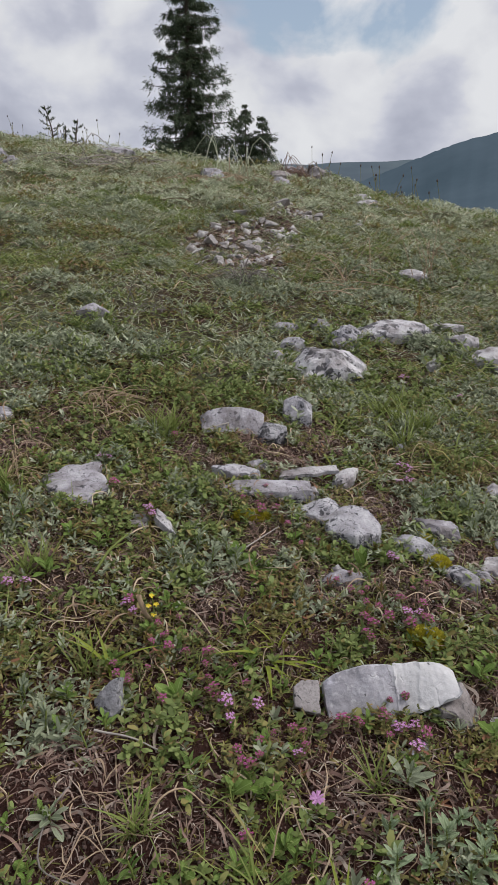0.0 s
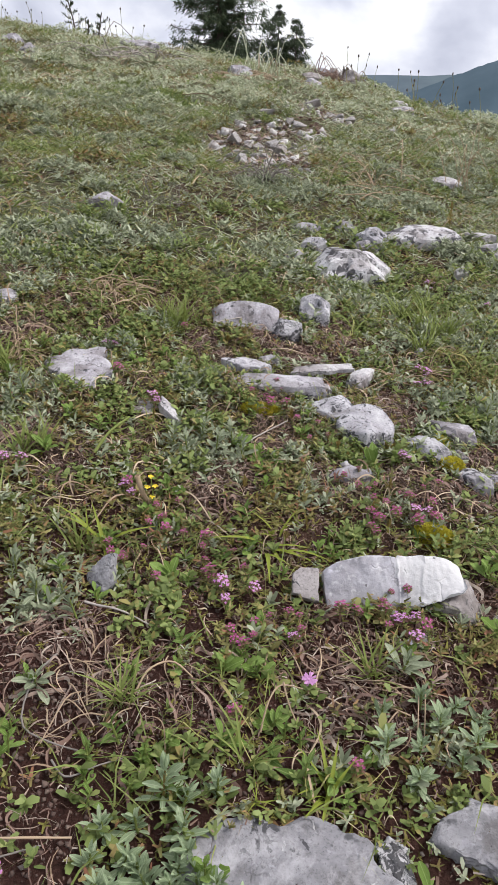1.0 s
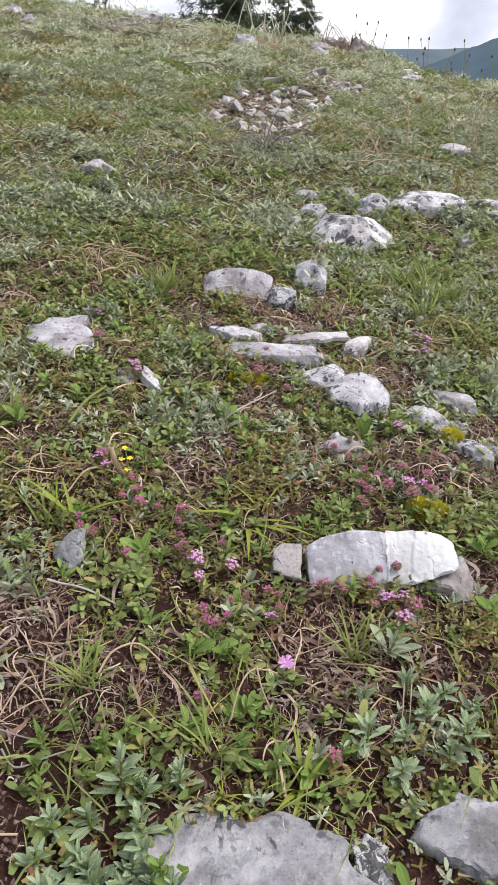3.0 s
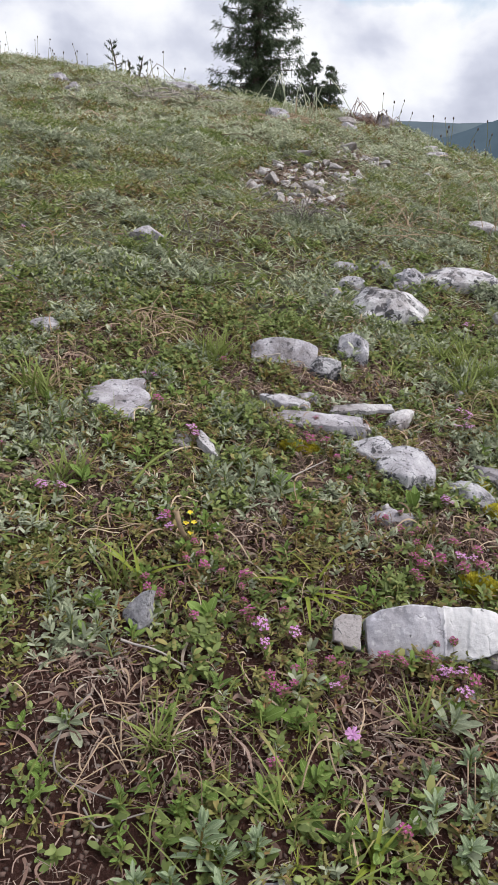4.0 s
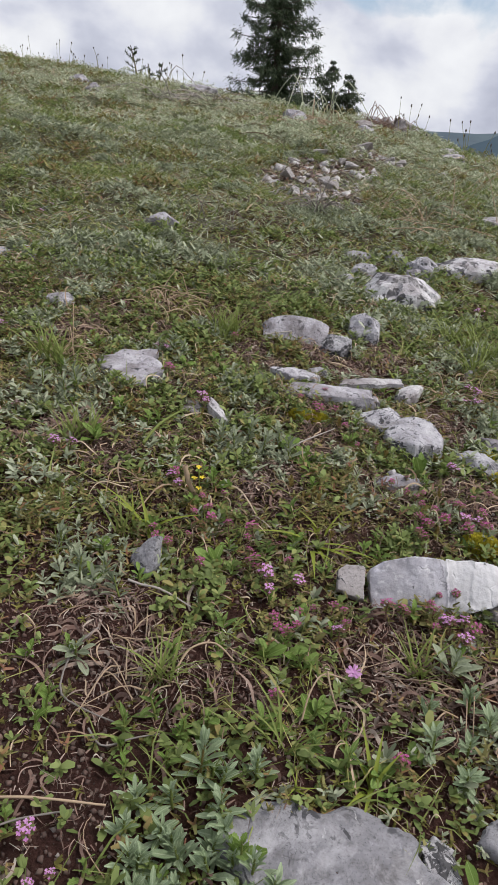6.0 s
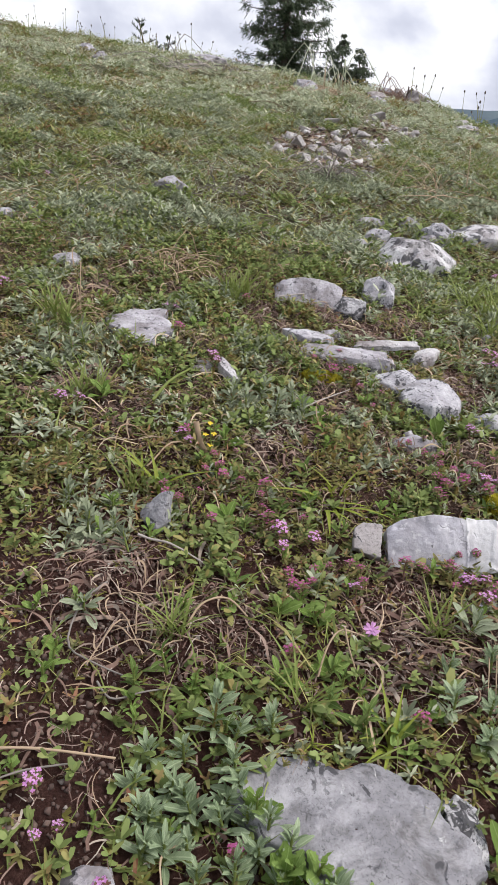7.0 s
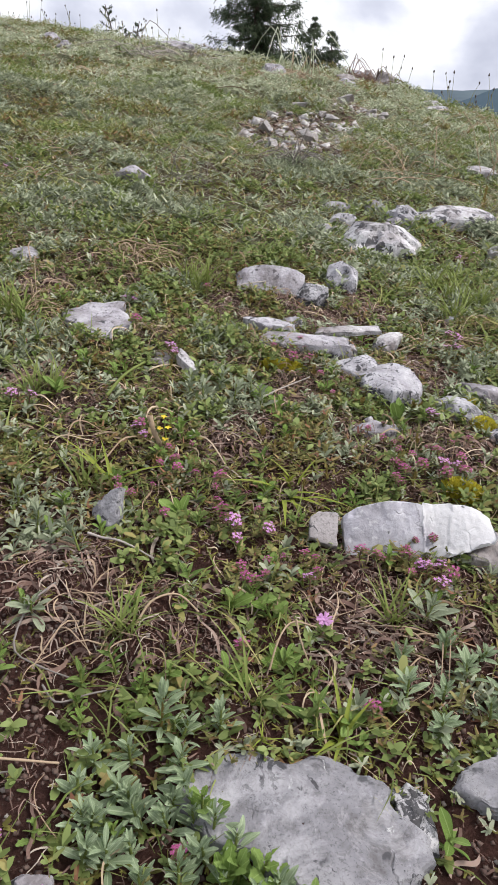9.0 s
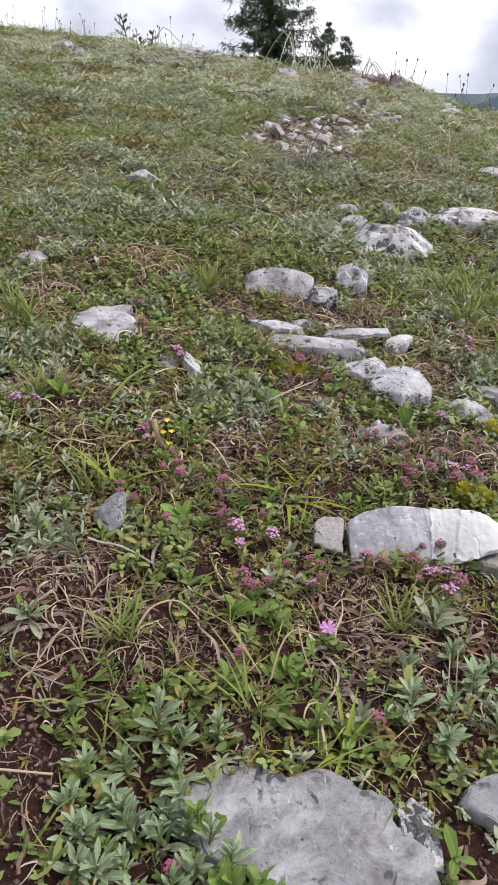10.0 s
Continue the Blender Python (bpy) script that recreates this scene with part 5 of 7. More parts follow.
def build_cover():
    stuff("silvery_herbs", [
        sprigs(6000, 0.06, 0.8, 0.42, silver_here, 0.0056, 10, LEAF3, 0, 0.010, 1, 0.0, (0.26, 0.40), None, 0.0, (0.3, 1.5)),
        sprigs(14500, 0.25, 1.4, 0.45, lambda x, y: blobs(x, y, SILVER, 0.4) * 0.9, 0.0058, 12, LEAF3, 0, 0.016, 25, 0.0, (0.24, 0.35), None, 0.0, (0.3, 1.6)),
        sprigs(15000, 0.8, 2.2, 0.45, silver_here, 0.0088, 9, LEAF2, 0, 0.013, 2),
        heap(42, 38, 0.0052, 9, LEAF3, 0.008, 57, 0.28, 0.30, 0.85),
        heap(90, 80, 0.0072, 8, LEAF2, 0.010, 51, 0.40, 0.75, 2.2),
        sprigs(0, 0, 0, 0, None, 0.0048, 9, LEAF3, 0, 0.007, 21, 0.0, (0.26, 0.4), rims(0.1, 0.7, 0.4, 41)),
        sprigs(0, 0, 0, 0, None, 0.0095, 9, LEAF3, 0, 0.016, 22, 0.0, (0.26, 0.4), rims(0.7, 1.5, 0.6, 42))], silver_leaf, "low silvery-green herbs covering the slope", "herbs")
    stuff("green_herbs", [
        sprigs(9500, 0.06, 0.8, 0.42, green_here, 0.0048, 8, LEAF3, 0, 0.009, 4, 0.0, (0.40, 0.62)),
        heap(80, 40, 0.0046, 8, LEAF3, 0.008, 58, 0.28, 0.28, 0.85, (0.42, 0.64)),
        sprigs(13000, 0.8, 2.2, 0.45, green_here, 0.0068, 8, LEAF2, 0, 0.014, 5),
        sprigs(12000, 2.2, 5.6, 0.48, green_here, 0.010, 6, LEAF2, 0, 0.02, 6),
        heap(100, 50, 0.0070, 7, LEAF2, 0.012, 53, 0.34, 0.75, 2.2),
        heap(110, 60, 0.0095, 6, LEAF2, 0.012, 54, 0.40, 2.0, 5.0),
        sprigs(0, 0, 0, 0, None, 0.0044, 8, LEAF3, 0, 0.007, 23, 0.0, (0.3, 0.46), rims(0.1, 0.7, 0.4, 43)),
        sprigs(0, 0, 0, 0, None, 0.009, 8, LEAF3, 0, 0.016, 24, 0.0, (0.3, 0.46), rims(0.7, 1.5, 0.6, 44))], green_leaf, "small fresh green herbs between the stones", "herbs")
    stuff("dull_herbs", [
        sprigs(8000, 0.06, 0.8, 0.42, dull_here, 0.0044, 8, LEAF2, 0, 0.008, 7),
        heap(80, 38, 0.0038, 8, LEAF2, 0.007, 59, 0.24, 0.28, 0.85, (0.36, 0.55)),
        sprigs(12000, 0.8, 2.2, 0.45, dull_here, 0.0064, 7, LEAF2, 0, 0.012, 8),
        sprigs(12000, 2.2, 5.6, 0.48, dull_here, 0.011, 5, LEAF2, 0, 0.022, 9),
        heap(130, 50, 0.0095, 6, LEAF2, 0.012, 55, 0.42, 1.2, 5.0),
        around(10000, 0.034, 5, 0.024, 10)], dull_leaf, "tiny dull green creeping plants on the soil", "herbs")
    stuff("moss", [
        sprigs(25000, 0.08, 0.8, 0.42, moss_here, 0.0029, 6, LEAF2, 0, 0.0026, 61),
        sprigs(8000, 0.8, 2.4, 0.45, moss_here, 0.0058, 5, LEAF2, 0, 0.005, 62)], olive_moss, "olive moss and seedlings close on the soil", "moss")
    stuff("thyme_mat", [
        sprigs(9000, 0.2, 0.9, 0.42, lambda x, y: blobs(x, y, MATS, 0.6) + 0.06, 0.0038, 9, LEAF2, 0, 0.011, 11)], mat_leaf, "mats of tiny reddish-green thyme leaves", "herbs")
    stuff("grass", [
        blades(8500, 0.06, 0.8, 0.42, grass_here, 0.021, 0.0008, 0, 1),
        blades(13000, 0.25, 1.5, 0.45, lambda x, y: blobs(x, y, LUSH, 0.4), 0.034, 0.0013, 0, 26),
        blades(18000, 0.8, 2.2, 0.45, grass_here, 0.028, 0.0014, 0, 2),
        blades(24000, 2.0, 5.6, 0.48, lambda x, y: drifts(x, y, 3.1, 7.0) ** 2, 0.040, 0.0020, 0, 14, 0.0, (1, 0.25))], blade_green, "thin green grass blades over the hillside", "grass")
    # silvery sprigs far up also take this lightened colour, for the haze
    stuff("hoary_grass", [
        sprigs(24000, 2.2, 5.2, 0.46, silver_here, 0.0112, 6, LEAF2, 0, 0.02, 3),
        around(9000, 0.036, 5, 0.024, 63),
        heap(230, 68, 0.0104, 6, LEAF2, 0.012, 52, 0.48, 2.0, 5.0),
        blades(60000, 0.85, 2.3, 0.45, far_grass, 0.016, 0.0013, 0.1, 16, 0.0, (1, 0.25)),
        blades(105000, 1.7, 5.6, 0.47, far_grass, 0.023, 0.0034, 0.1, 3, 0.0, (1, 0.3))], hoary_hazed_blade, "pale hoary grass and herbs up the slope, lightened for haze", "grass")
    stuff("dry_litter", [
        blades(90000, 0.06, 0.8, 0.42, lambda x, y: (0.34 + 0.5 * bare(x, y)) * (1 - 0.55 * blobs(x, y, DARK)) * (0.45 + 0.55 * drifts(x, y, 85, 5.0)), 0.0030, 0.00065, 0.70, 4, 0.0, LEAF2),
        curls(13000, 0.06, 0.8, 0.42, lambda x, y: np.clip(litter_here(x, y) * (0.25 + open_soil(x, y)), 0, 1), 0.024, 0.0016, 0.005, 0.4),
        curls(42000, 0.06, 0.75, 0.42, lambda x, y: np.clip(bare(x, y), 0.12, 0.7) * (0.15 + 0.85 * drifts(x, y, 70, 3.0)), 0.012, 0.00055, 0.004, 0.6),
        blades(14000, 0.9, 2.4, 0.45, litter_here, 0.018, 0.0015, 0.9, 5),
        blades(9000, 1.2, 2.6, 0.35, lambda x, y: blobs(x, y, SCREE, 0.6), 0.022, 0.0030, 0.85, 6, 0.0, LEAF2)], litter_brown, "brown dead stalks and leaves lying on soil", "litter")
    stuff("dry_grass", [
        curls(4300, 0.05, 0.9, 0.42, lambda x, y: (np.clip(straw_here(x, y), 0, 0.6) + 0.12 * bare(x, y)) * (1 - 0.7 * blobs(x, y, DARK)), 0.026, 0.00085, 0.008, 0.55),
        curls(4200, 0.36, 0.9, 0.42, lambda x, y: drifts(x, y, 19, 7.0) ** 2, 0.030, 0.00085, 0.014, 0.6),
        blades(10000, 0.9, 2.4, 0.45, straw_here, 0.03, 0.0009, 0.5, 7),
        curls(2600, 0.8, 2.4, 0.45, straw_here, 0.035, 0.0014, 0.015),
        blades(30000, 2.4, 5.8, 0.5, straw_here, 0.045, 0.0014, 0.3, 8, 0.0, (1, 0.4)),
        curls(4200, 2.2, 5.6, 0.48, straw_here, 0.07, 0.0022, 0.03)], straw, "bleached dry grass stalks among the herbs", "grass")


def crumbs(n, y0, y1, wide, where, size):
    """Small lumps of soil and grit: eight-sided grains."""
    x, y = spread(n, y0, y1, wide)
    keep = (rng.uniform(size=n) < where(x, y)) & clear_of_stones(x, y, 0.9)
    x, y = x[keep], y[keep]
    n = len(x)
    r = size * rng.uniform(0.35, 1.4, n) ** 1.5
    c = np.stack([x, y, surface(x, y) + r * 0.2], 1)
    ax = unit(rng.normal(size=(n, 3)))
    bx = unit(np.cross(ax, rng.normal(size=(n, 3))))
    cx = np.cross(ax, bx)
    six = [ax, -ax, bx, -bx, cx, -cx]
    verts = np.stack([c + v * (r * rng.uniform(0.6, 1.3, n))[:, None] for v in six], 1).reshape(-1, 3)
    f = np.array([(0, 2, 4), (2, 1, 4), (1, 3, 4), (3, 0, 4), (2, 0, 5), (1, 2, 5), (3, 1, 5), (0, 3, 5)])
    return verts, (np.arange(n)[:, None, None] * 6 + f[None]).reshape(-1, 3)


build_cover()
stuff("soil_crumbs", [crumbs(42000, 0.06, 0.7, 0.42, lambda x, y: np.clip(0.4 + 0.6 * np.maximum(bare(x, y), blobs(x, y, DARK)), 0, 1), 0.0011),
                      crumbs(8000, 1.1, 2.7, 0.34, lambda x, y: blobs(x, y, SCREE, 0.6), 0.006)], crumb_mat, "crumbs of dark soil and grit", "soil")
stuff("scree_grit", [crumbs(3000, 1.2, 2.7, 0.34, lambda x, y: blobs(x, y, SCREE, 0.6) * (0.25 + 0.75 * drifts(x, y, 21, 3.0)), 0.0105)], rubble_stone, "grey-white grit among the rubble", "grit")

# ---- spruces ----


def tube(points, radii, sides=6):
    """A tapered round stem through points."""
    pts, radii = np.asarray(points, float), np.asarray(radii, float)
    tang = unit(np.gradient(pts, axis=0))
    ref = np.array([0.31, 0.17, 0.93])
    a = unit(np.cross(tang, ref))
    b = np.cross(tang, a)
    ang = np.linspace(0, 2 * np.pi, sides, endpoint=False)
    ring = pts[:, None] + radii[:, None, None] * (np.cos(ang)[None, :, None] * a[:, None] + np.sin(ang)[None, :, None] * b[:, None])
    n = len(pts)
    i, j = np.meshgrid(np.arange(sides), np.arange(n - 1))
    k = (i + 1) % sides
    return ring.reshape(-1, 3), np.stack([j * sides + i, j * sides + k, (j + 1) * sides + k, (j + 1) * sides + i], -1).reshape(-1, 4)


def curve(points, n=14):
    """A smooth line through a few points."""
    p = np.asarray(points, float)
    t = np.linspace(0, len(p) - 1, n)
    out = []
    for v in t:
        i = min(int(v), len(p) - 2)
        f = v - i
        a, b, c, d = p[max(i - 1, 0)], p[i], p[i + 1], p[min(i + 2, len(p) - 1)]
        out.append(0.5 * (2 * b + (c - a) * f + (2 * a - 5 * b + 4 * c - d) * f**2 + (3 * b - a - 3 * c + d) * f**3))
    return np.array(out)


def spruce(x, y, tall, reach, whorls, per, sprays, seed, label, thin=1.0, power=0.85):
    r = np.random.default_rng(seed)
    root = new("spruce")
    root.location = (x, y, float(surface(x, y)) - 0.05)
    hs = np.linspace(0, tall, 14)
    wob = np.cumsum(r.normal(0, 0.012, (14, 2)), axis=0) * tall / 8
    trunk = np.column_stack([wob, hs])
    part("trunk", mesh_of("trunk", *tube(trunk, 0.011 * tall * (1 - hs / tall) ** 0.8 + 0.008, 9), bark_mat), root)
    base, way, bend, length, width = [], [], [], [], []
    for h in np.linspace(0.05 * tall, 0.985 * tall, whorls):
        h0 = h
        c = np.array([np.interp(h, hs, trunk[:, 0]), np.interp(h, hs, trunk[:, 1]), h])
        t0 = r.uniform(0, 6.28)
        for k in range(per):
            az = t0 + 6.28 * k / per + r.normal(0, 0.35)
            h = min(max(h0 + r.normal(0, 1.1) * tall / whorls, 0.02 * tall), 0.99 * tall)
            c = np.array([np.interp(h, hs, trunk[:, 0]), np.interp(h, hs, trunk[:, 1]), h])
            out = reach * max(1 - h / tall, 0.02) ** power * r.uniform(0.38, 1.15)
            if r.uniform() < 0.10:
                out *= 1.2
            if r.uniform() < 0.10:
                continue
            d = np.array([math.cos(az), math.sin(az), 0.0])
            u = np.linspace(0, 1, 6)
            sag = (0.10 + 0.25 * (1 - h / tall)) * out
            p = c + d * (out * u)[:, None] + np.outer(-sag * u + 0.9 * sag * u**2.4, (0, 0, 1))
            part("limb", mesh_of("limb", *tube(p, 0.002 * tall * (1 - 0.85 * u) + 0.004, 4), bark_mat), root)
            m = int(4.2 * sprays * thin * (0.35 + out / reach))
            n_tuft = 4 + int(5 * out / reach)
            tuft_at, tuft_side = r.uniform(0.05, 1.0, n_tuft) ** 0.8, r.normal(0, 0.13, n_tuft)
            which = r.integers(0, n_tuft, m)
            s = np.clip(tuft_at[which] + r.normal(0, 0.05, m), 0.02, 1.03)
            at = np.stack([np.interp(s, u, p[:, q]) for q in range(3)], 1)
            side = np.array([-d[1], d[0], 0.0])
            sgn = r.choice([-1.0, 1.0], m)
            w = d * r.uniform(0.35, 1.1, m)[:, None] + side * (sgn * r.uniform(0.1, 1.0, m))[:, None] + np.outer(r.normal(-0.1, 0.35, m), (0, 0, 1))
            at = at + side * (tuft_side[which] * out)[:, None] + r.normal(0, 0.045, (m, 3)) * (0.35 + 0.65 * out) + np.outer(r.normal(-0.02, 0.03, m) * (0.3 + out), (0, 0, 1))
            base.append(at), way.append(w)
            bend.append(np.outer(r.uniform(-0.9, 0.1, m), (0, 0, 1)))
            length.append(r.uniform(0.5, 1.3, m) * (0.05 + 0.026 * out))
            width.append(r.uniform(0.25, 0.5, m) * (0.042 + 0.020 * out))
    base, way, bend = np.concatenate(base), np.concatenate(way), np.concatenate(bend)
    length, width = np.concatenate(length), np.concatenate(width)
    tilt = r.normal(0, 1, (len(base), 3)) * 0.7 + np.array([0, 0, 1.0])
    v1 = ribbons(base, way, bend, length, width, (0.9, 0.45), 0.0, tilt)
    part("crown", mesh_of("crown", *v1, needle_mat, False), root)
    return tagged(root, label, "spruce")


spruce(-0.36, 23.0, 8.7, 1.75, 46, 8, 86, 5, "tall dark green spruce behind the hilltop")
spruce(1.38, 23.3, 2.60, 0.80, 17, 7, 55, 8, "small thin spruce beside a tall one", 0.8, 0.6)
spruce(1.90, 23.2, 2.40, 0.95, 15, 7, 55, 9, "small thin spruce beside a tall one", 0.8, 0.5)


def sapling(x, y, tall, lean, limbs, seed):
    """A stunted conifer: a crooked stem with rising limbs and tufts of dark needles."""
    r = np.random.default_rng(seed)
    root = new("sapling")
    root.location = (x, y, float(surface(x, y)) - 0.03)
    stem = curve([(0, 0, 0), (lean * 0.3, 0.02, tall * 0.35), (lean * 0.5, 0.0, tall * 0.7), (lean, 0.01, tall)], 10)
    part("trunk", mesh_of("trunk", *tube(stem, np.linspace(0.02, 0.006, 10), 6), bark_mat), root)
    base, way = [], []
    for k in range(limbs):
        f = 0.12 + 0.82 * (k + r.uniform()) / limbs
        c = np.array([np.interp(f, np.linspace(0, 1, 10), stem[:, q]) for q in range(3)])
        a, out = k * 2.4 + r.normal(0, 0.4), tall * r.uniform(0.22, 0.48) * (1.15 - f)
        p = curve([c, c + (math.cos(a) * out * 0.5, math.sin(a) * out * 0.5, out * 0.15), c + (math.cos(a) * out, math.sin(a) * out, out * r.uniform(0.1, 0.6))], 7)
        part("limb", mesh_of("limb", *tube(p, np.linspace(0.006, 0.003, 7), 5), bark_mat), root)
        m = 70
        s = r.uniform(0.25, 1.0, m)
        base.append(np.stack([np.interp(s, np.linspace(0, 1, 7), p[:, q]) for q in range(3)], 1) + r.normal(0, 0.007, (m, 3)))
        way.append(np.outer(np.ones(m), (math.cos(a) * 0.5, math.sin(a) * 0.5, 0.5)) + r.normal(0, 0.7, (m, 3)))
    base, way = np.concatenate(base), np.concatenate(way)
    n = len(base)
    part("needles", mesh_of("needles", *ribbons(base, way, np.zeros((n, 3)), r.uniform(0.018, 0.042, n), r.uniform(0.006, 0.010, n), (0.9, 0.4)), needle_mat, False), root)
    tagged(root, "stunted sparse conifer sapling on the ridge", "sapling", "saplings on the ridge")


sapling(-2.30, 12.0, 0.96, -0.16, 22, 31)
sapling(-2.20, 12.1, 0.70, 0.03, 16, 32)
sapling(-2.05, 12.0, 0.80, 0.10, 16, 33)

# ---- single plants, flowers, sticks and straws ----


def at_ground(x, y, up=0.0):
    return np.array([x, y, float(surface(x, y)) + up])


def stick(name, points, thick, mat, label, category, taper=0.5):
    p = curve(points)
    r = thick * 0.5 * np.linspace(1, taper, len(p)) * (1 + 0.12 * np.sin(np.arange(len(p)) * 2.1))
    tagged(new(name, mesh_of(name, *tube(p, r, 7), mat)), label, category)


def leaf_mesh(name, mat, prof, ratio, bend=-0.35, fold=0.4, toothed=0.0):
    """One leaf of length 1 along +x."""
    n = len(prof)
    prof = np.asarray(prof, float)
    if toothed:
        prof = prof * (1 + toothed * np.where(np.arange(n) % 2, 1, -1) * (np.arange(n) < n - 1))
    v, q = ribbons(np.zeros((1, 3)), np.array([[1.0, 0, 0.0]]), np.array([[0, 0, bend]]), np.ones(1), np.array([ratio]), prof, fold)
    return mesh_of(name, v, q, mat)


BLUNT = (0.3, 0.42, 0.62, 0.85, 1.0, 1.0, 0.84, 0.28)
LANCE = (0.3, 0.6, 0.9, 1.0, 0.9, 0.68, 0.4, 0.04)
LEAFS = {
    "silver": leaf_mesh("leaf", silver_veined, BLUNT, 0.32, -0.15, 0.45),
    "sage": leaf_mesh("leaf", sage_veined, (0.22, 0.36, 0.62, 0.88, 1.0, 0.95, 0.72, 0.22), 0.27, -0.20, 0.5),
    "green": leaf_mesh("leaf", green_veined, LANCE, 0.34),
    "fresh": leaf_mesh("leaf", fresh_veined, BLUNT, 0.42, -0.25),
    "lobed": leaf_mesh("leaf", fresh_veined, (0.15, 0.25, 0.5, 0.8, 1.0, 1.05, 1.1, 1.0, 0.8, 0.4), 0.46, -0.25, 0.3, 0.2),
    "toothed": leaf_mesh("leaf", fresh_veined, (0.25, 0.3, 0.45, 0.6, 0.8, 0.85, 1.0, 0.9, 0.95, 0.7, 0.5, 0.1), 0.36, -0.2, 0.3, 0.13),
    "yellow": leaf_mesh("leaf", yellow_green, (0.6, 0.85, 1.0, 0.95, 0.8, 0.6, 0.35, 0.05), 0.085, -0.6, 0.5),
    "blade": leaf_mesh("leaf", blade_green, (0.7, 0.9, 1.0, 0.9, 0.75, 0.55, 0.3, 0.05), 0.046, -0.45, 0.4),
    "red": leaf_mesh("leaf", red_leaf, BLUNT, 0.45, 0.1),
}
STEMS = {m: mesh_of("stem", *tube([(0, 0, -0.1), (0.02, 0.01, 0.4), (0.0, 0.03, 0.8), (0.01, 0.02, 1.0)], [0.05, 0.045, 0.04, 0.03], 6), STEM_MATS) for m, STEM_MATS in (("brown", bark_mat), ("green", blade_green), ("red", red_leaf))}


def herb(x, y, kind, size, leaves, tall, seed, label, category="herb", group="leafy herbs", stem="green", rise=(0.3, 1.9)):
    """A small leafy plant: a stem with leaves set round it in turns."""
    r = np.random.default_rng(seed)
    root = new(category.replace(" ", "_"))
    root.location = at_ground(x, y)
    root.rotation_euler = (r.normal(0, 0.12), r.normal(0, 0.12), r.uniform(0, 6.28))
    st = part("stem", STEMS[stem], root)
    st.scale = (0.013, 0.013, max(tall, 0.003))
    if kind in ("sage", "silver"):
        leaves = int(leaves * 1.7)
    for k in range(leaves):
        f = (k + 0.5) / leaves
        lf = part("leaf", LEAFS[kind], root)
        L = (0.66 if kind == "sage" else 0.72) * size * r.uniform(0.5, 1.15) * (1.05 - 0.5 * f)
        lf.location = (0, 0, tall * f)
        lf.rotation_euler = Euler((r.normal(0, 0.4), -math.atan(rise[0] + (rise[1] - rise[0]) * f + r.normal(0, 0.3)), k * 2.4 + r.normal(0, 0.4)))
        lf.scale = (L, L, L)
    return tagged(root, label, category, group)


SILVER_HERB = "silvery-green herb with blunt downy leaves"
GREEN_HERB = "bright green leafy herb in low turf"
herb(-0.017, 0.194, "sage", 0.0228, 13, 0.020, 1, "silvery herb with a reddish stem and tall leaves", stem="red", rise=(0.1, 2.6))
herb(-0.040, 0.181, "sage", 0.0181, 12, 0.010, 2, SILVER_HERB)
herb(-0.019, 0.160, "sage", 0.0199, 15, 0.012, 3, SILVER_HERB)
herb(-0.007, 0.178, "sage", 0.0171, 14, 0.012, 4, SILVER_HERB)
herb(-0.030, 0.170, "sage", 0.0152, 13, 0.011, 5, SILVER_HERB)
herb(-0.038, 0.156, "sage", 0.0162, 13, 0.010, 6, SILVER_HERB)
herb(-0.028, 0.146, "sage", 0.0190, 14, 0.012, 7, SILVER_HERB)
herb(0.000, 0.150, "sage", 0.0171, 13, 0.010, 8, SILVER_HERB)
herb(-0.082, 0.247, "silver", 0.017, 9, 0.009, 9, SILVER_HERB)
herb(-0.095, 0.300, "silver", 0.016, 11, 0.014, 10, SILVER_HERB)
herb(-0.080, 0.305, "silver", 0.015, 10, 0.012, 11, SILVER_HERB)
herb(-0.110, 0.318, "silver", 0.016, 10, 0.013, 12, SILVER_HERB)
herb(-0.070, 0.287, "silver", 0.014, 10, 0.013, 13, SILVER_HERB)
herb(0.084, 0.219, "sage", 0.0181, 13, 0.012, 14, SILVER_HERB)
herb(0.100, 0.264, "silver", 0.021, 9, 0.012, 15, SILVER_HERB, rise=(0.3, 2.0))
herb(0.112, 0.232, "sage", 0.0190, 14, 0.013, 16, SILVER_HERB)
herb(0.128, 0.222, "sage", 0.0190, 14, 0.013, 17, SILVER_HERB)
herb(0.096, 0.206, "sage", 0.0171, 13, 0.010, 18, SILVER_HERB)
for k, (hx, hy) in enumerate(((-0.024, 0.166), (-0.043, 0.168), (-0.010, 0.166), (-0.036, 0.157), (-0.020, 0.150), (-0.008, 0.190), (0.006, 0.196), (-0.026, 0.183), (0.0, 0.160), (-0.036, 0.147), (-0.015, 0.138), (0.010, 0.138), (0.100, 0.220), (0.118, 0.212), (0.106, 0.245), (0.122, 0.245), (0.084, 0.236), (0.135, 0.238))):
    herb(hx, hy, "sage", 0.0145, 12, 0.012, 110 + k, "sage-green herb with crowded blunt leaves", rise=(0.5, 3.0))
herb(0.044, 0.203, "green", 0.018, 9, 0.014, 20, GREEN_HERB, stem="green")
herb(0.030, 0.212, "green", 0.019, 9, 0.013, 21, GREEN_HERB, stem="green")
herb(-0.039, 0.220, "green", 0.015, 9, 0.014, 22, GREEN_HERB, stem="green")
herb(-0.052, 0.212, "green", 0.014, 8, 0.012, 23, GREEN_HERB, stem="green")
herb(0.018, 0.262, "lobed", 0.018, 7, 0.010, 24, "green plant with lobed leaves among straw", stem="green", rise=(0.6, 2.4))
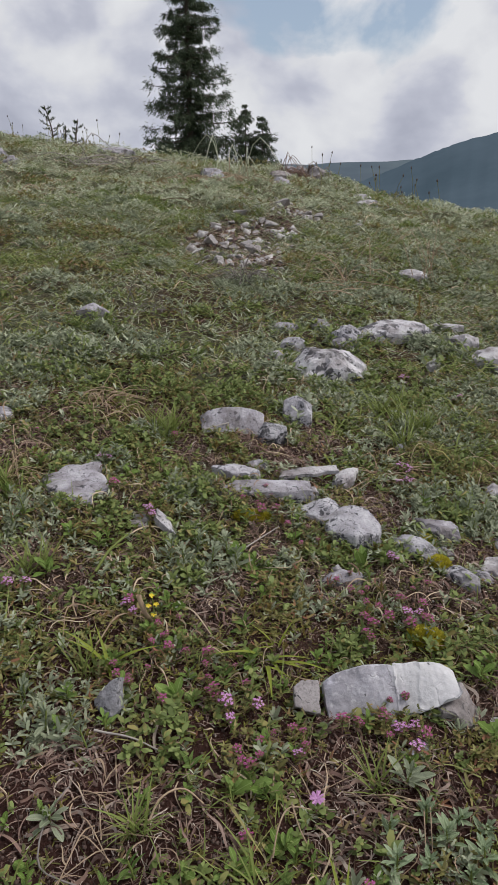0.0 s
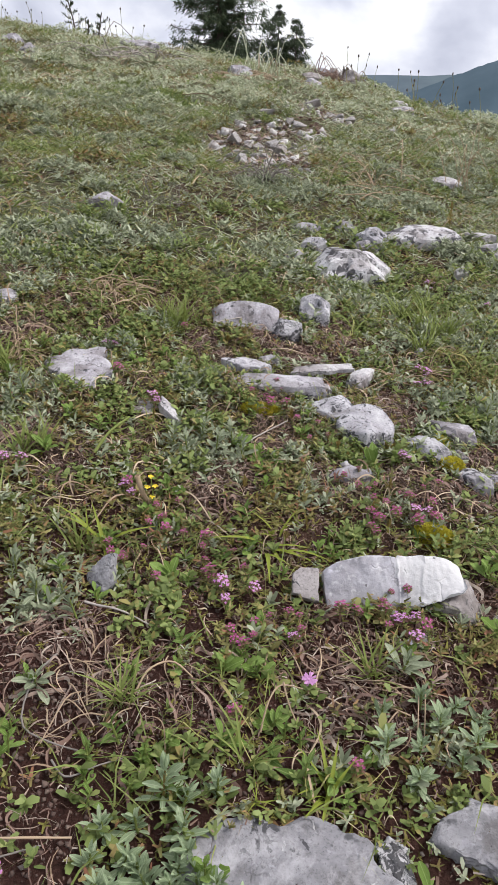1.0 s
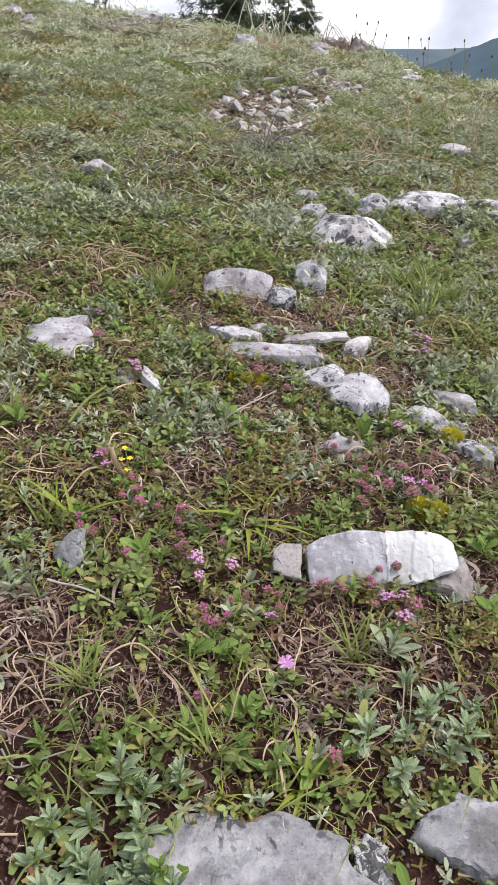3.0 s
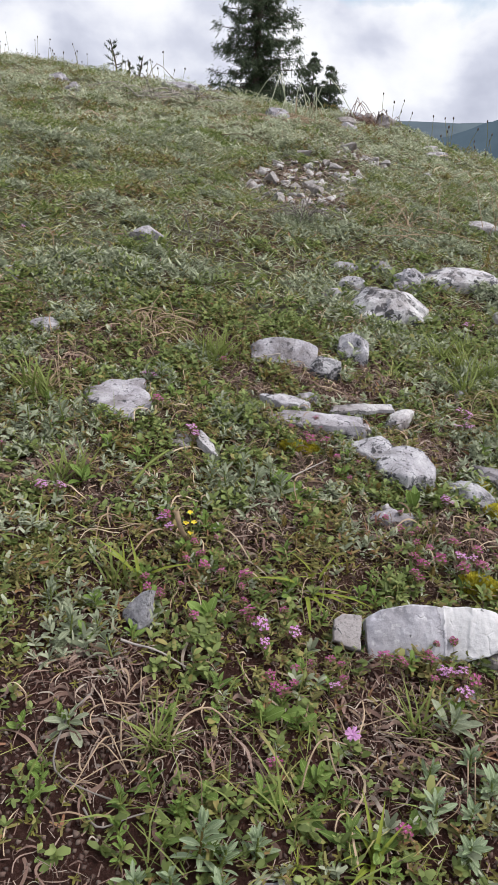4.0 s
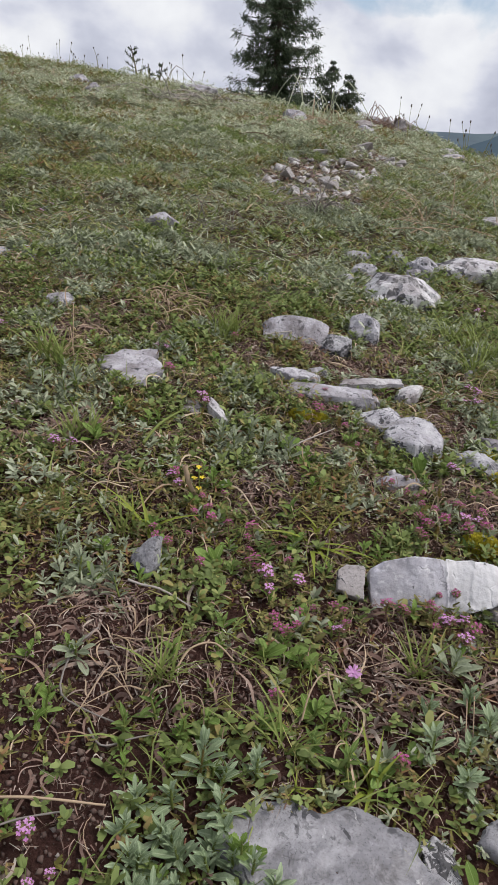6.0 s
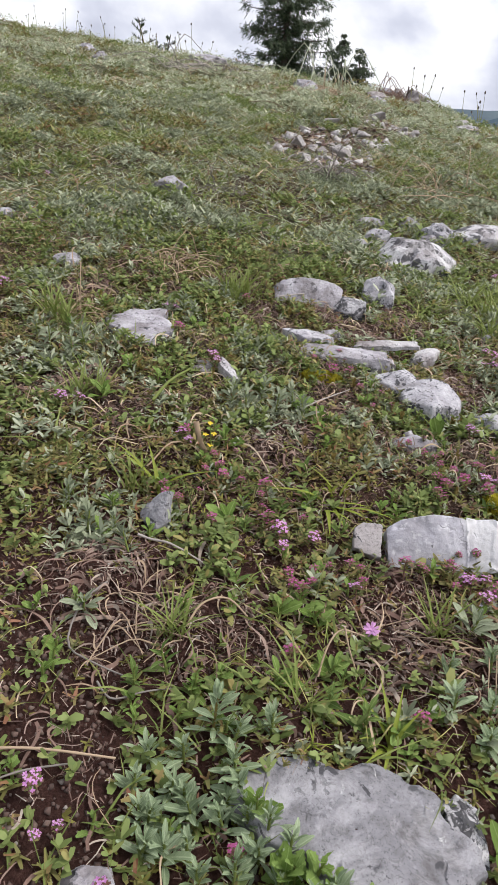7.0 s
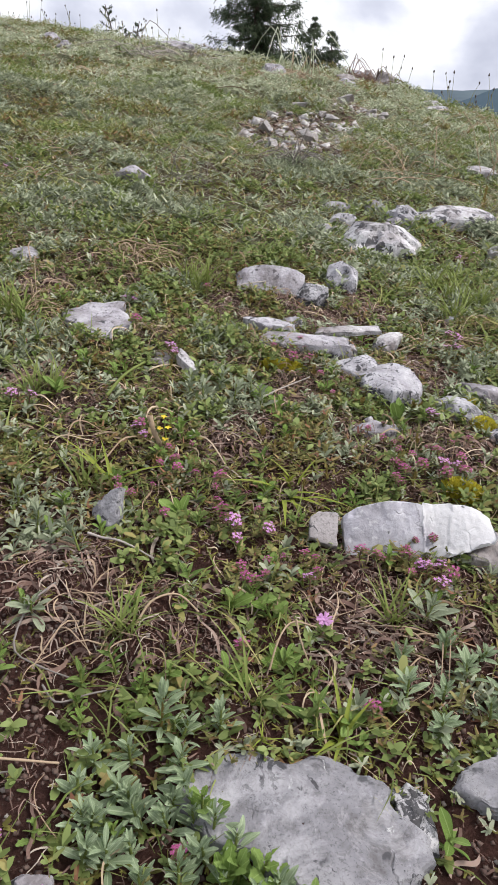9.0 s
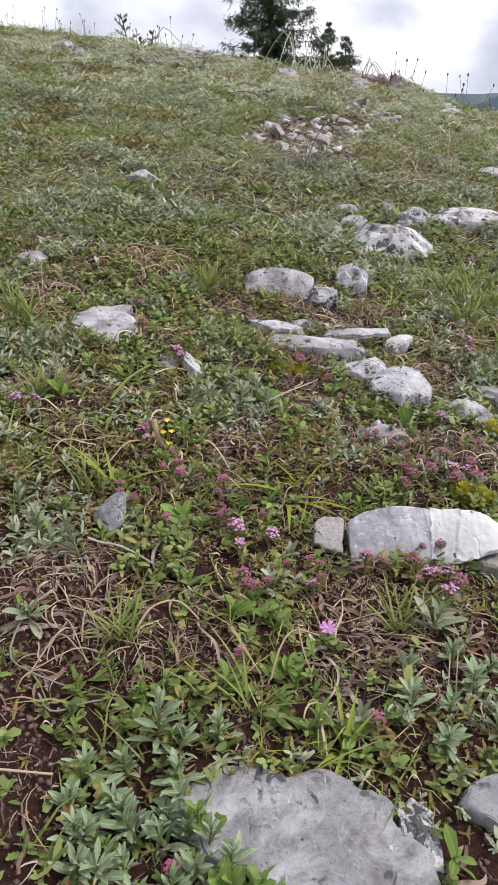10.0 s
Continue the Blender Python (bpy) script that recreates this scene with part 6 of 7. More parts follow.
herb(0.008, 0.257, "lobed", 0.017, 7, 0.009, 25, "green plant with lobed leaves among straw", stem="green", rise=(0.6, 2.4))
herb(0.027, 0.256, "lobed", 0.016, 6, 0.009, 26, "green plant with lobed leaves among straw", stem="green", rise=(0.6, 2.4))
herb(0.089, 0.163, "fresh", 0.022, 7, 0.008, 27, "fresh green plant beside a flat stone", stem="green", rise=(0.2, 1.2))
herb(0.027, 0.142, "lobed", 0.016, 7, 0.010, 28, "green plant with lobed leaves before a flat stone", stem="green", rise=(0.6, 2.4))
herb(0.012, 0.145, "lobed", 0.015, 7, 0.010, 29, "green plant with lobed leaves before a flat stone", stem="green", rise=(0.6, 2.4))
herb(0.022, 0.193, "yellow", 0.014, 7, 0.004, 30, "yellow-green tuft growing over a flat stone", stem="green", rise=(0.4, 1.8))
herb(-0.023, 0.318, "fresh", 0.021, 8, 0.008, 31, "broad-leaved light green herb in the turf", stem="green", rise=(0.5, 2.0))
herb(0.023, 0.353, "fresh", 0.020, 6, 0.006, 32, "broad-leaved light green herb in the turf", stem="green", rise=(0.5, 1.6))
herb(0.066, 0.480, "lobed", 0.019, 9, 0.008, 33, "green rosette with lobed leaves near stones", stem="green", rise=(0.3, 1.6))
herb(-0.118, 0.430, "fresh", 0.020, 8, 0.010, 34, "broad-leaved light green herb in the turf", stem="green", rise=(0.8, 2.4))
herb(0.020, 0.455, "lobed", 0.022, 9, 0.010, 35, "green rosette with lobed leaves near stones", stem="green", rise=(0.3, 1.6))
herb(0.032, 0.448, "lobed", 0.020, 8, 0.010, 36, "green rosette with lobed leaves near stones", stem="green", rise=(0.3, 1.6))
herb(-0.031, 0.398, "lobed", 0.022, 8, 0.014, 37, "green rosette with lobed leaves near stones", stem="green", rise=(0.6, 2.2))
herb(-0.109, 0.478, "fresh", 0.020, 8, 0.012, 38, "broad-leaved light green herb in the turf", stem="green", rise=(0.8, 2.4))
herb(-0.088, 0.470, "lobed", 0.020, 7, 0.010, 39, "green rosette with lobed leaves near stones", stem="green", rise=(0.6, 2.2))
herb(0.118, 0.450, "toothed", 0.036, 7, 0.010, 40, "tall bright green plant with one toothed leaf before a stone", stem="green", rise=(1.2, 7.0))
herb(0.120, 0.606, "yellow", 0.034, 6, 0.006, 41, "yellow-green seedling with narrow pointed leaves", stem="green", rise=(0.3, 3.0))
for k, (hx, hy) in enumerate(((-0.02, 0.440), (0.0, 0.448), (-0.032, 0.452), (-0.012, 0.462), (0.012, 0.462), (0.020, 0.445), (-0.155, 0.485), (-0.175, 0.495), (-0.15, 0.505), (-0.19, 0.51), (-0.088, 0.600), (-0.100, 0.594), (0.195, 0.545), (0.21, 0.556))):
    herb(hx, hy, "silver", 0.017, 12, 0.020, 60 + k, "dense silvery herb with narrow downy leaves", rise=(0.2, 1.6))
for k, (hx, hy) in enumerate(((0.0595, 0.503), (0.0867, 0.480), (0.0918, 0.470), (0.136, 0.474), (-0.166, 0.607), (0.069, 0.513))):
    herb(hx, hy, "red", 0.008, 16, 0.009, 80 + k, "small orange-red succulent rosette in the turf", "stonecrop", "stonecrop rosettes", "red", (0.5, 2.5))
for k, (hx, hy) in enumerate(((0.221, 0.362), (0.170, 0.339), (0.180, 0.347), (0.128, 0.338), (0.160, 0.290))):
    herb(hx, hy, "lobed", 0.019, 8, 0.009, 190 + k, "green plant with lobed leaves on bare soil", stem="green", rise=(0.4, 1.8))
for k, (hx, hy) in enumerate(((0.165, 0.247), (0.162, 0.229), (0.180, 0.262), (0.188, 0.240))):
    herb(hx, hy, "sage", 0.018, 13, 0.012, 200 + k, SILVER_HERB, rise=(0.3, 2.0))
for k, (hx, hy) in enumerate(((0.225, 0.504), (0.244, 0.553), (0.241, 0.525), (0.228, 0.530), (0.255, 0.512))):
    herb(hx, hy, "silver", 0.018, 12, 0.018, 210 + k, "dense silvery herb with narrow downy leaves", rise=(0.2, 1.6))
r = np.random.default_rng(77)
for k in range(18):
    hx, hy = -0.02 - 0.085 * r.uniform(), 0.15 + 0.13 * r.uniform()
    herb(hx, hy, "fresh" if k % 3 else "lobed", 0.0105, 7, 0.006 + 0.006 * r.uniform(), 230 + k, "small fresh green herb in litter on bare soil", stem="green", rise=(0.3, 2.0))
for k in range(125):
    hy = 0.19 + 0.42 * r.uniform()
    hx = (r.uniform() * 0.74 - 0.34) * hy
    if clear_of_stones(np.array([hx]), np.array([hy]), 1.15)[0] and bare(np.array([hx]), np.array([hy]))[0] < 0.7:
        herb(hx, hy, ("fresh", "green", "lobed")[k % 3], 0.011 + 0.005 * r.uniform(), 7, 0.008, 260 + k, "small light green herb between silvery plants", stem="green", rise=(0.3, 2.0))
for k, (hx, hy) in enumerate(((0.004, 0.150), (0.010, 0.138), (0.020, 0.134), (0.032, 0.132), (-0.004, 0.141), (0.002, 0.163), (-0.003, 0.172), (0.040, 0.129), (0.014, 0.150), (0.022, 0.144), (0.030, 0.139), (0.038, 0.135), (0.006, 0.157), (0.016, 0.141), (-0.008, 0.158), (0.024, 0.134), (0.046, 0.127))):
    herb(hx, hy, ("sage", "lobed", "sage", "fresh")[k % 4], 0.0165, 11, 0.014, 340 + k, "leafy green herb lapping over a flat stone", stem="green", rise=(0.5, 2.6))
for k in range(34):
    hy = 0.36 + 0.32 * r.uniform()
    hx = (r.uniform() * 0.62 - 0.24) * hy
    if clear_of_stones(np.array([hx]), np.array([hy]), 1.1)[0]:
        herb(hx, hy, "red", 0.006 + 0.003 * r.uniform(), 12, 0.008, 400 + k, "small orange-red succulent rosette in the turf", "stonecrop", "stonecrop rosettes", "red", (0.5, 2.5))
herb(0.369, 1.157, "red", 0.016, 22, 0.032, 90, "reddish leafy stem beside a pale stone", "red herb", "leafy herbs", "red", (0.5, 2.0))


def tuft(x, y, kind, size, leaves, seed, label, steep=(0.8, 4.0)):
    r = np.random.default_rng(seed)
    root = new("grass_tuft")
    root.location = at_ground(x, y)
    for k in range(leaves):
        lf = part("blade", LEAFS[kind], root)
        L = size * r.uniform(0.6, 1.2)
        lf.location = (r.normal(0, 0.10) * size, r.normal(0, 0.10) * size, -0.001)
        lf.rotation_euler = Euler((r.normal(0, 0.3), -math.atan(r.uniform(*steep)), r.uniform(0, 6.28)))
        lf.scale = (L, L, L)
    tagged(root, label, "grass tuft", "grass tufts")


tuft(0.034, 0.358, "yellow", 0.036, 9, 1, "yellow-green tuft of broad grass blades", (0.2, 1.6))
tuft(0.040, 0.366, "yellow", 0.030, 6, 2, "yellow-green tuft of broad grass blades", (0.6, 4.0))
tuft(0.055, 0.200, "yellow", 0.021, 10, 3, "bright yellow-green grass tuft before a stone", (0.9, 4.0))
tuft(0.018, 0.213, "blade", 0.028, 10, 4, "thin green grass tuft")
tuft(-0.080, 0.345, "blade", 0.030, 12, 5, "thin green grass tuft", (1.5, 6.0))
tuft(-0.070, 0.352, "yellow", 0.032, 5, 6, "bright yellow-green grass tuft", (1.5, 6.0))
for k, (tx, ty) in enumerate(((-0.045, 0.655), (-0.038, 0.668), (-0.055, 0.672), (0.2, 0.74), (0.215, 0.72), (0.23, 0.755), (0.22, 0.69), (0.24, 0.70), (0.205, 0.66), (-0.125, 0.44), (-0.135, 0.43), (-0.18, 0.55), (-0.195, 0.56), (0.085, 0.262), (-0.04, 0.238))):
    tuft(tx, ty, "blade", 0.036 if ty > 0.5 else 0.026, 28, 20 + k, "dense fresh green grass tuft", (1.2, 5.0))

# thyme


def floret_ring(r, n, radius, lift, size, petals):
    """Petals of small flowers clustered in a head."""
    b, w = [], []
    for k in range(n):
        a = k * 2.4
        f = (k + 0.5) / n
        c = np.array([math.cos(a) * radius * math.sqrt(f), math.sin(a) * radius * math.sqrt(f), lift * (1 - 0.38 * f) + r.normal(0, 0.16) * radius])
        for j in range(petals):
            t = a + 6.28 * j / petals
            b.append(c)
            w.append([math.cos(t) + 0.7 * math.cos(a) * f, math.sin(t) + 0.7 * math.sin(a) * f, 0.45])
    b, w = np.array(b), np.array(w)
    m = len(b)
    return ribbons(b, w, np.outer(np.full(m, -0.25), (0, 0, 1)), size * r.uniform(0.8, 1.2, m), size * r.uniform(0.55, 0.8, m), (0.4, 1.0, 0.7), 0.0)


def thyme_kind(petal, n, seed):
    r = np.random.default_rng(seed)
    root = new("thyme_flower")
    root.location = (0, 0, -5)
    part("stem", mesh_of("stem", *tube([(0, 0, -0.004), (0.001, 0, 0.005), (0, 0.001, 0.011)], [0.0006, 0.0006, 0.0005], 5), calyx_mat), root)
    part("calyx", mesh_of("calyx", *floret_ring(r, n, 0.0046, 0.0105, 0.0030, 3), calyx_mat), root, "dark reddish calyx")
    part("petals", mesh_of("petals", *[(v + (0, 0, 0.0018), q) for v, q in [floret_ring(r, n, 0.0055, 0.0115, 0.0019, 4)]][0], petal), root)
    b = np.repeat(np.array([[0, 0, 0.003], [0, 0, 0.006], [0, 0, 0.008]]), 4, axis=0)
    t = np.arange(12) * 1.9
    part("leaves", mesh_of("leaves", *ribbons(b, np.stack([np.cos(t), np.sin(t), 0.4 + 0 * t], 1), np.zeros((12, 3)), np.full(12, 0.006), np.full(12, 0.0028), LEAF4), green_leaf), root)
    return root


bright_thyme = thyme_kind(pink_bright, 10, 3)
dull_thyme = thyme_kind(pink_dull, 8, 4)
USED = set()


def thyme(x, y, size, turn, which):
    m = Matrix.Translation(at_ground(x, y, 0.0065)) @ Euler((0.25 * math.sin(turn), 0.25 * math.cos(turn * 1.7), radians(turn))).to_matrix().to_4x4() @ Matrix.Scale(size * 0.58, 4)
    label = "pale pink thyme flower head on a short stem" if which is bright_thyme else "fading purple-red thyme head in the turf"
    if which in USED:
        ob = copy_thing(which, m)
        ob.scale = (size * 0.58,) * 3
    else:
        USED.add(which)
        ob = which
        ob.matrix_world = m
    tagged(ob, label, "flower", "thyme flowers")


thyme(0.000, 0.316, 1.25, 279, dull_thyme)
thyme(0.005, 0.311, 1.21, 168, bright_thyme)
thyme(0.008, 0.301, 0.87, 255, bright_thyme)
thyme(0.023, 0.311, 1.07, 102, bright_thyme)
thyme(0.019, 0.266, 1.08, 272, dull_thyme)
thyme(0.045, 0.275, 0.98, 338, bright_thyme)
thyme(-0.029, 0.355, 0.95, 244, dull_thyme)
thyme(-0.017, 0.346, 0.92, 228, dull_thyme)
thyme(-0.002, 0.346, 1.22, 247, dull_thyme)
thyme(-0.031, 0.313, 0.85, 83, dull_thyme)
thyme(-0.058, 0.399, 1.10, 359, dull_thyme)
thyme(-0.058, 0.392, 1.22, 81, bright_thyme)
thyme(-0.053, 0.389, 0.89, 285, bright_thyme)
thyme(-0.139, 0.404, 1.09, 180, bright_thyme)
thyme(-0.128, 0.403, 1.05, 183, bright_thyme)
thyme(-0.102, 0.597, 1.06, 21, bright_thyme)
thyme(-0.095, 0.596, 0.90, 186, bright_thyme)
thyme(-0.053, 0.507, 1.21, 15, bright_thyme)
thyme(-0.049, 0.502, 0.95, 90, bright_thyme)
thyme(0.040, 0.519, 0.85, 25, dull_thyme)
thyme(0.043, 0.511, 1.20, 354, dull_thyme)
thyme(0.056, 0.510, 1.15, 308, dull_thyme)
thyme(0.252, 0.835, 1.17, 28, bright_thyme)
thyme(0.260, 0.832, 1.08, 100, bright_thyme)
thyme(0.250, 0.811, 1.14, 313, bright_thyme)
thyme(0.269, 0.846, 1.14, 89, bright_thyme)
thyme(0.185, 0.602, 1.17, 45, bright_thyme)
thyme(0.192, 0.599, 1.11, 187, bright_thyme)
thyme(0.192, 0.586, 0.86, 17, bright_thyme)
thyme(0.183, 0.568, 0.98, 135, bright_thyme)
thyme(0.189, 0.565, 0.99, 17, bright_thyme)
thyme(0.174, 0.562, 1.23, 332, bright_thyme)
thyme(0.102, 0.383, 0.87, 300, dull_thyme)
thyme(0.102, 0.368, 0.93, 210, dull_thyme)
thyme(0.109, 0.376, 1.11, 99, dull_thyme)
thyme(0.104, 0.362, 0.91, 350, dull_thyme)
thyme(0.141, 0.455, 1.00, 125, bright_thyme)
thyme(0.142, 0.447, 1.13, 122, bright_thyme)
thyme(0.122, 0.382, 1.18, 61, dull_thyme)
thyme(0.144, 0.388, 0.93, 16, bright_thyme)
thyme(0.103, 0.294, 1.00, 132, bright_thyme)
thyme(0.106, 0.292, 1.15, 345, bright_thyme)
thyme(0.114, 0.293, 1.10, 55, bright_thyme)
thyme(0.118, 0.291, 1.01, 347, dull_thyme)
thyme(0.109, 0.278, 1.17, 19, bright_thyme)
thyme(0.080, 0.296, 0.95, 89, dull_thyme)
thyme(0.072, 0.296, 1.22, 235, dull_thyme)
thyme(0.097, 0.298, 1.10, 294, dull_thyme)
thyme(-0.050, 0.325, 0.91, 111, dull_thyme)
thyme(-0.083, 0.538, 1.22, 113, dull_thyme)
thyme(0.014, 0.229, 1.03, 260, dull_thyme)
thyme(-0.070, 0.142, 0.6, 15, bright_thyme)
thyme(-0.063, 0.145, 0.6, 264, bright_thyme)
thyme(-0.043, 0.129, 0.95, 61, bright_thyme)
thyme(-0.003, 0.146, 0.96, 170, dull_thyme)
thyme(0.068, 0.207, 1.06, 208, dull_thyme)
thyme(-0.337, 1.017, 1.20, 294, bright_thyme)
thyme(-0.324, 1.011, 1.11, 163, bright_thyme)
thyme(-0.332, 0.980, 1.03, 212, bright_thyme)
thyme(-0.244, 0.583, 1.21, 243, bright_thyme)
thyme(-0.237, 0.581, 0.89, 29, bright_thyme)
thyme(-0.246, 0.577, 1.21, 321, bright_thyme)
thyme(-0.182, 0.455, 0.99, 271, dull_thyme)
thyme(0.133, 0.386, 1.12, 336, bright_thyme)
thyme(0.149, 0.400, 0.92, 72, dull_thyme)
thyme(0.104, 0.378, 1.00, 11, dull_thyme)
thyme(0.312, 0.785, 1.09, 323, bright_thyme)
thyme(0.298, 0.769, 1.13, 209, dull_thyme)
thyme(-0.034, 0.652, 1.12, 211, dull_thyme)
thyme(0.064, 0.575, 1.02, 301, dull_thyme)
thyme(0.095, 0.577, 0.89, 179, dull_thyme)
thyme(0.136, 0.376, 1.25, 42, dull_thyme)
thyme(0.148, 0.380, 1.18, 60, dull_thyme)
thyme(0.135, 0.401, 1.10, 92, dull_thyme)
thyme(-0.075, 0.158, 1.06, 270, bright_thyme)


for k in range(52):
    sx, sy, sr = MATS[k % len(MATS)]
    a = k * 2.4
    q = sr * 0.8 * math.sqrt(((k * 37) % 70) / 70)
    thyme(sx + q * math.cos(a), sy + q * math.sin(a), 0.55 + 0.3 * ((k * 13) % 10) / 10, k * 47, dull_thyme)


def pink_flower():
    """A single larger flower head of narrow pink rays."""
    r = np.random.default_rng(9)
    root = new("pink_flower")
    root.location = at_ground(0.0506, 0.256, 0.002)
    part("stem", mesh_of("stem", *tube([(0, 0, -0.002), (0.001, 0.001, 0.008), (0.0, 0.0, 0.015)], [0.0008, 0.0007, 0.0006], 6), blade_green), root)
    part("floret_head", mesh_of("floret_head", *floret_ring(r, 8, 0.0025, 0.0165, 0.0028, 4), pink_bright), root)
    for k in range(13):
        t = 6.28 * k / 13 + r.normal(0, 0.15)
        b = np.array([[0.0025 * math.cos(t), 0.0025 * math.sin(t), 0.016]] * 3)
        w = np.array([[math.cos(t + o), math.sin(t + o), 0.35 + 0.5 * math.sin(k * 2.7)] for o in (-0.16, 0, 0.16)])
        part("ray", mesh_of("ray", *ribbons(b, w, np.outer([-0.2] * 3, (0, 0, 1)), np.array([0.0048, 0.0056, 0.0048]) * r.uniform(0.7, 1.15), np.full(3, 0.0013), (0.5, 0.9, 1.0, 0.5)), pink_bright), root)
    root.rotation_euler = (0.5, 0, 0)
    root.scale = (0.52, 0.52, 0.52)
    tagged(root, "single lilac-pink flower with a ring of narrow rays", "flower")


pink_flower()


def vetch():
    root = new("yellow_flower")
    root.location = at_ground(-0.040, 0.383)
    r = np.random.default_rng(2)
    part("stem", mesh_of("stem", *tube([(0, 0, 0), (0.001, 0, 0.012), (0, 0, 0.026)], [0.0006, 0.0005, 0.0004], 5), blade_green), root)
    for k, (dx, dz) in enumerate(((0.0, 0.027), (-0.0025, 0.019), (0.0025, 0.020), (0.0005, 0.012))):
        v, q = floret_ring(r, 3, 0.0009, 0.0, 0.0019, 3)
        part("blossom", mesh_of("blossom", v + (dx, -0.001, dz), q, yellow_petal), root)
    tagged(root, "small yellow vetch-like flower beside a stick", "flower")


vetch()

# moss cushion, sticks and straws


def cushion(x, y, w, d, h, seed, label):
    r = np.random.default_rng(seed)
    n = 1500
    a, s = r.uniform(0, 6.28, n), np.sqrt(r.uniform(0, 1, n))
    px, py = x + np.cos(a) * s * w / 2, y + np.sin(a) * s * d / 2
    pz = surface(px, py) + h * np.sqrt(np.clip(1 - s**2, 0, 1))
    way = np.stack([np.cos(a) * s + r.normal(0, 0.4, n), np.sin(a) * s + r.normal(0, 0.4, n), 1.2 + 0 * a], 1)
    v, q = ribbons(np.stack([px, py, pz - 0.0015], 1), way, np.zeros((n, 3)), r.uniform(0.002, 0.004, n), r.uniform(0.0012, 0.002, n), LEAF3)
    tagged(new("moss_cushion", mesh_of("moss_cushion", v, q, moss_mat)), label, "moss")


cushion(0.145, 0.374, 0.026, 0.017, 0.008, 1, "yellow-green moss cushion behind a pale stone")
cushion(0.036, 0.512, 0.035, 0.012, 0.007, 2, "yellow-green moss along a flat slab")
cushion(0.179, 0.454, 0.017, 0.014, 0.007, 3, "yellow-green moss between lichened stones")
cushion(0.179, 0.490, 0.016, 0.020, 0.008, 5, "yellow-green moss between lichened stones")
cushion(-0.115, 0.535, 0.014, 0.010, 0.004, 4, "tuft of green moss on a pale stone")


def ground_line(pairs):
    return [tuple(at_ground(px, py, up)) for px, py, up in pairs]


stick("dry_stick", ground_line([(-0.049, 0.384, 0.026), (-0.046, 0.383, 0.015), (-0.0415, 0.386, 0.003)]), 0.0036, straw, "short pale broken stick leaning in the turf", "stick", 0.8)
stick("dry_twig", ground_line([(-0.066, 0.290, 0.010), (-0.058, 0.289, 0.008), (-0.050, 0.285, 0.011), (-0.042, 0.285, 0.008), (-0.030, 0.281, 0.006)]), 0.0014, twig_mat, "grey crooked twig lying on dry litter", "stick", 0.6)
stick("dry_straw", ground_line([(-0.004, 0.665, 0.008), (0.024, 0.679, 0.008), (0.049, 0.684, 0.008), (0.072, 0.675, 0.008)]), 0.0014, twig_mat, "thin dry stem lying before a grey stone", "stalk", 0.7)
stick("dry_straw", ground_line([(0.015, 0.455, 0.004), (0.027, 0.468, 0.006), (0.040, 0.482, 0.005), (0.056, 0.497, 0.004)]), 0.0014, twig_mat, "thin dry stem on dark litter", "stalk", 0.7)
stick("green_stalk", ground_line([(-0.083, 0.423, 0.010), (-0.074, 0.436, 0.020), (-0.062, 0.450, 0.026)]), 0.0024, blade_green, "arched grey-green stalk over dry litter", "stalk", 0.7)
stick("long_straw", ground_line([(-0.105, 0.169, 0.006), (-0.08, 0.171, 0.007), (-0.051, 0.176, 0.006)]), 0.0013, straw, "straight bleached straw on bare soil", "straw", 0.7)
stick("bent_straw", ground_line([(0.0256, 0.226, 0.004), (0.029, 0.234, 0.014), (0.035, 0.241, 0.017), (0.046, 0.242, 0.014)]), 0.0010, straw, "bent pale straw arching over the litter", "straw", 0.6)
stick("bent_straw", ground_line([(0.0365, 0.242, 0.018), (0.039, 0.236, 0.012), (0.0435, 0.232, 0.003)]), 0.0010, straw, "bent pale straw arching over the litter", "straw", 0.6)
stick("bent_straw", ground_line([(-0.034, 0.241, 0.003), (-0.028, 0.250, 0.009), (-0.017, 0.255, 0.009), (-0.007, 0.251, 0.004)]), 0.0012, straw, "curled broad dry blade on the litter", "straw", 0.7)
stick("dark_twig", ground_line([(-0.075, 0.262, 0.004), (-0.083, 0.247, 0.005), (-0.083, 0.225, 0.004), (-0.070, 0.216, 0.006), (-0.055, 0.214, 0.004)]), 0.0012, dark_twig_mat, "dark curved dead twig on bare soil", "stick", 0.6)
stick("dark_twig", ground_line([(-0.066, 0.208, 0.004), (-0.058, 0.200, 0.006), (-0.046, 0.206, 0.006), (-0.036, 0.212, 0.003)]), 0.0010, dark_twig_mat, "dark curved dead twig on bare soil", "stick", 0.6)
stick("dark_twig", ground_line([(-0.100, 0.155, 0.004), (-0.082, 0.163, 0.006), (-0.062, 0.172, 0.004)]), 0.0011, dark_twig_mat, "dark curved dead twig on bare soil", "stick", 0.6)


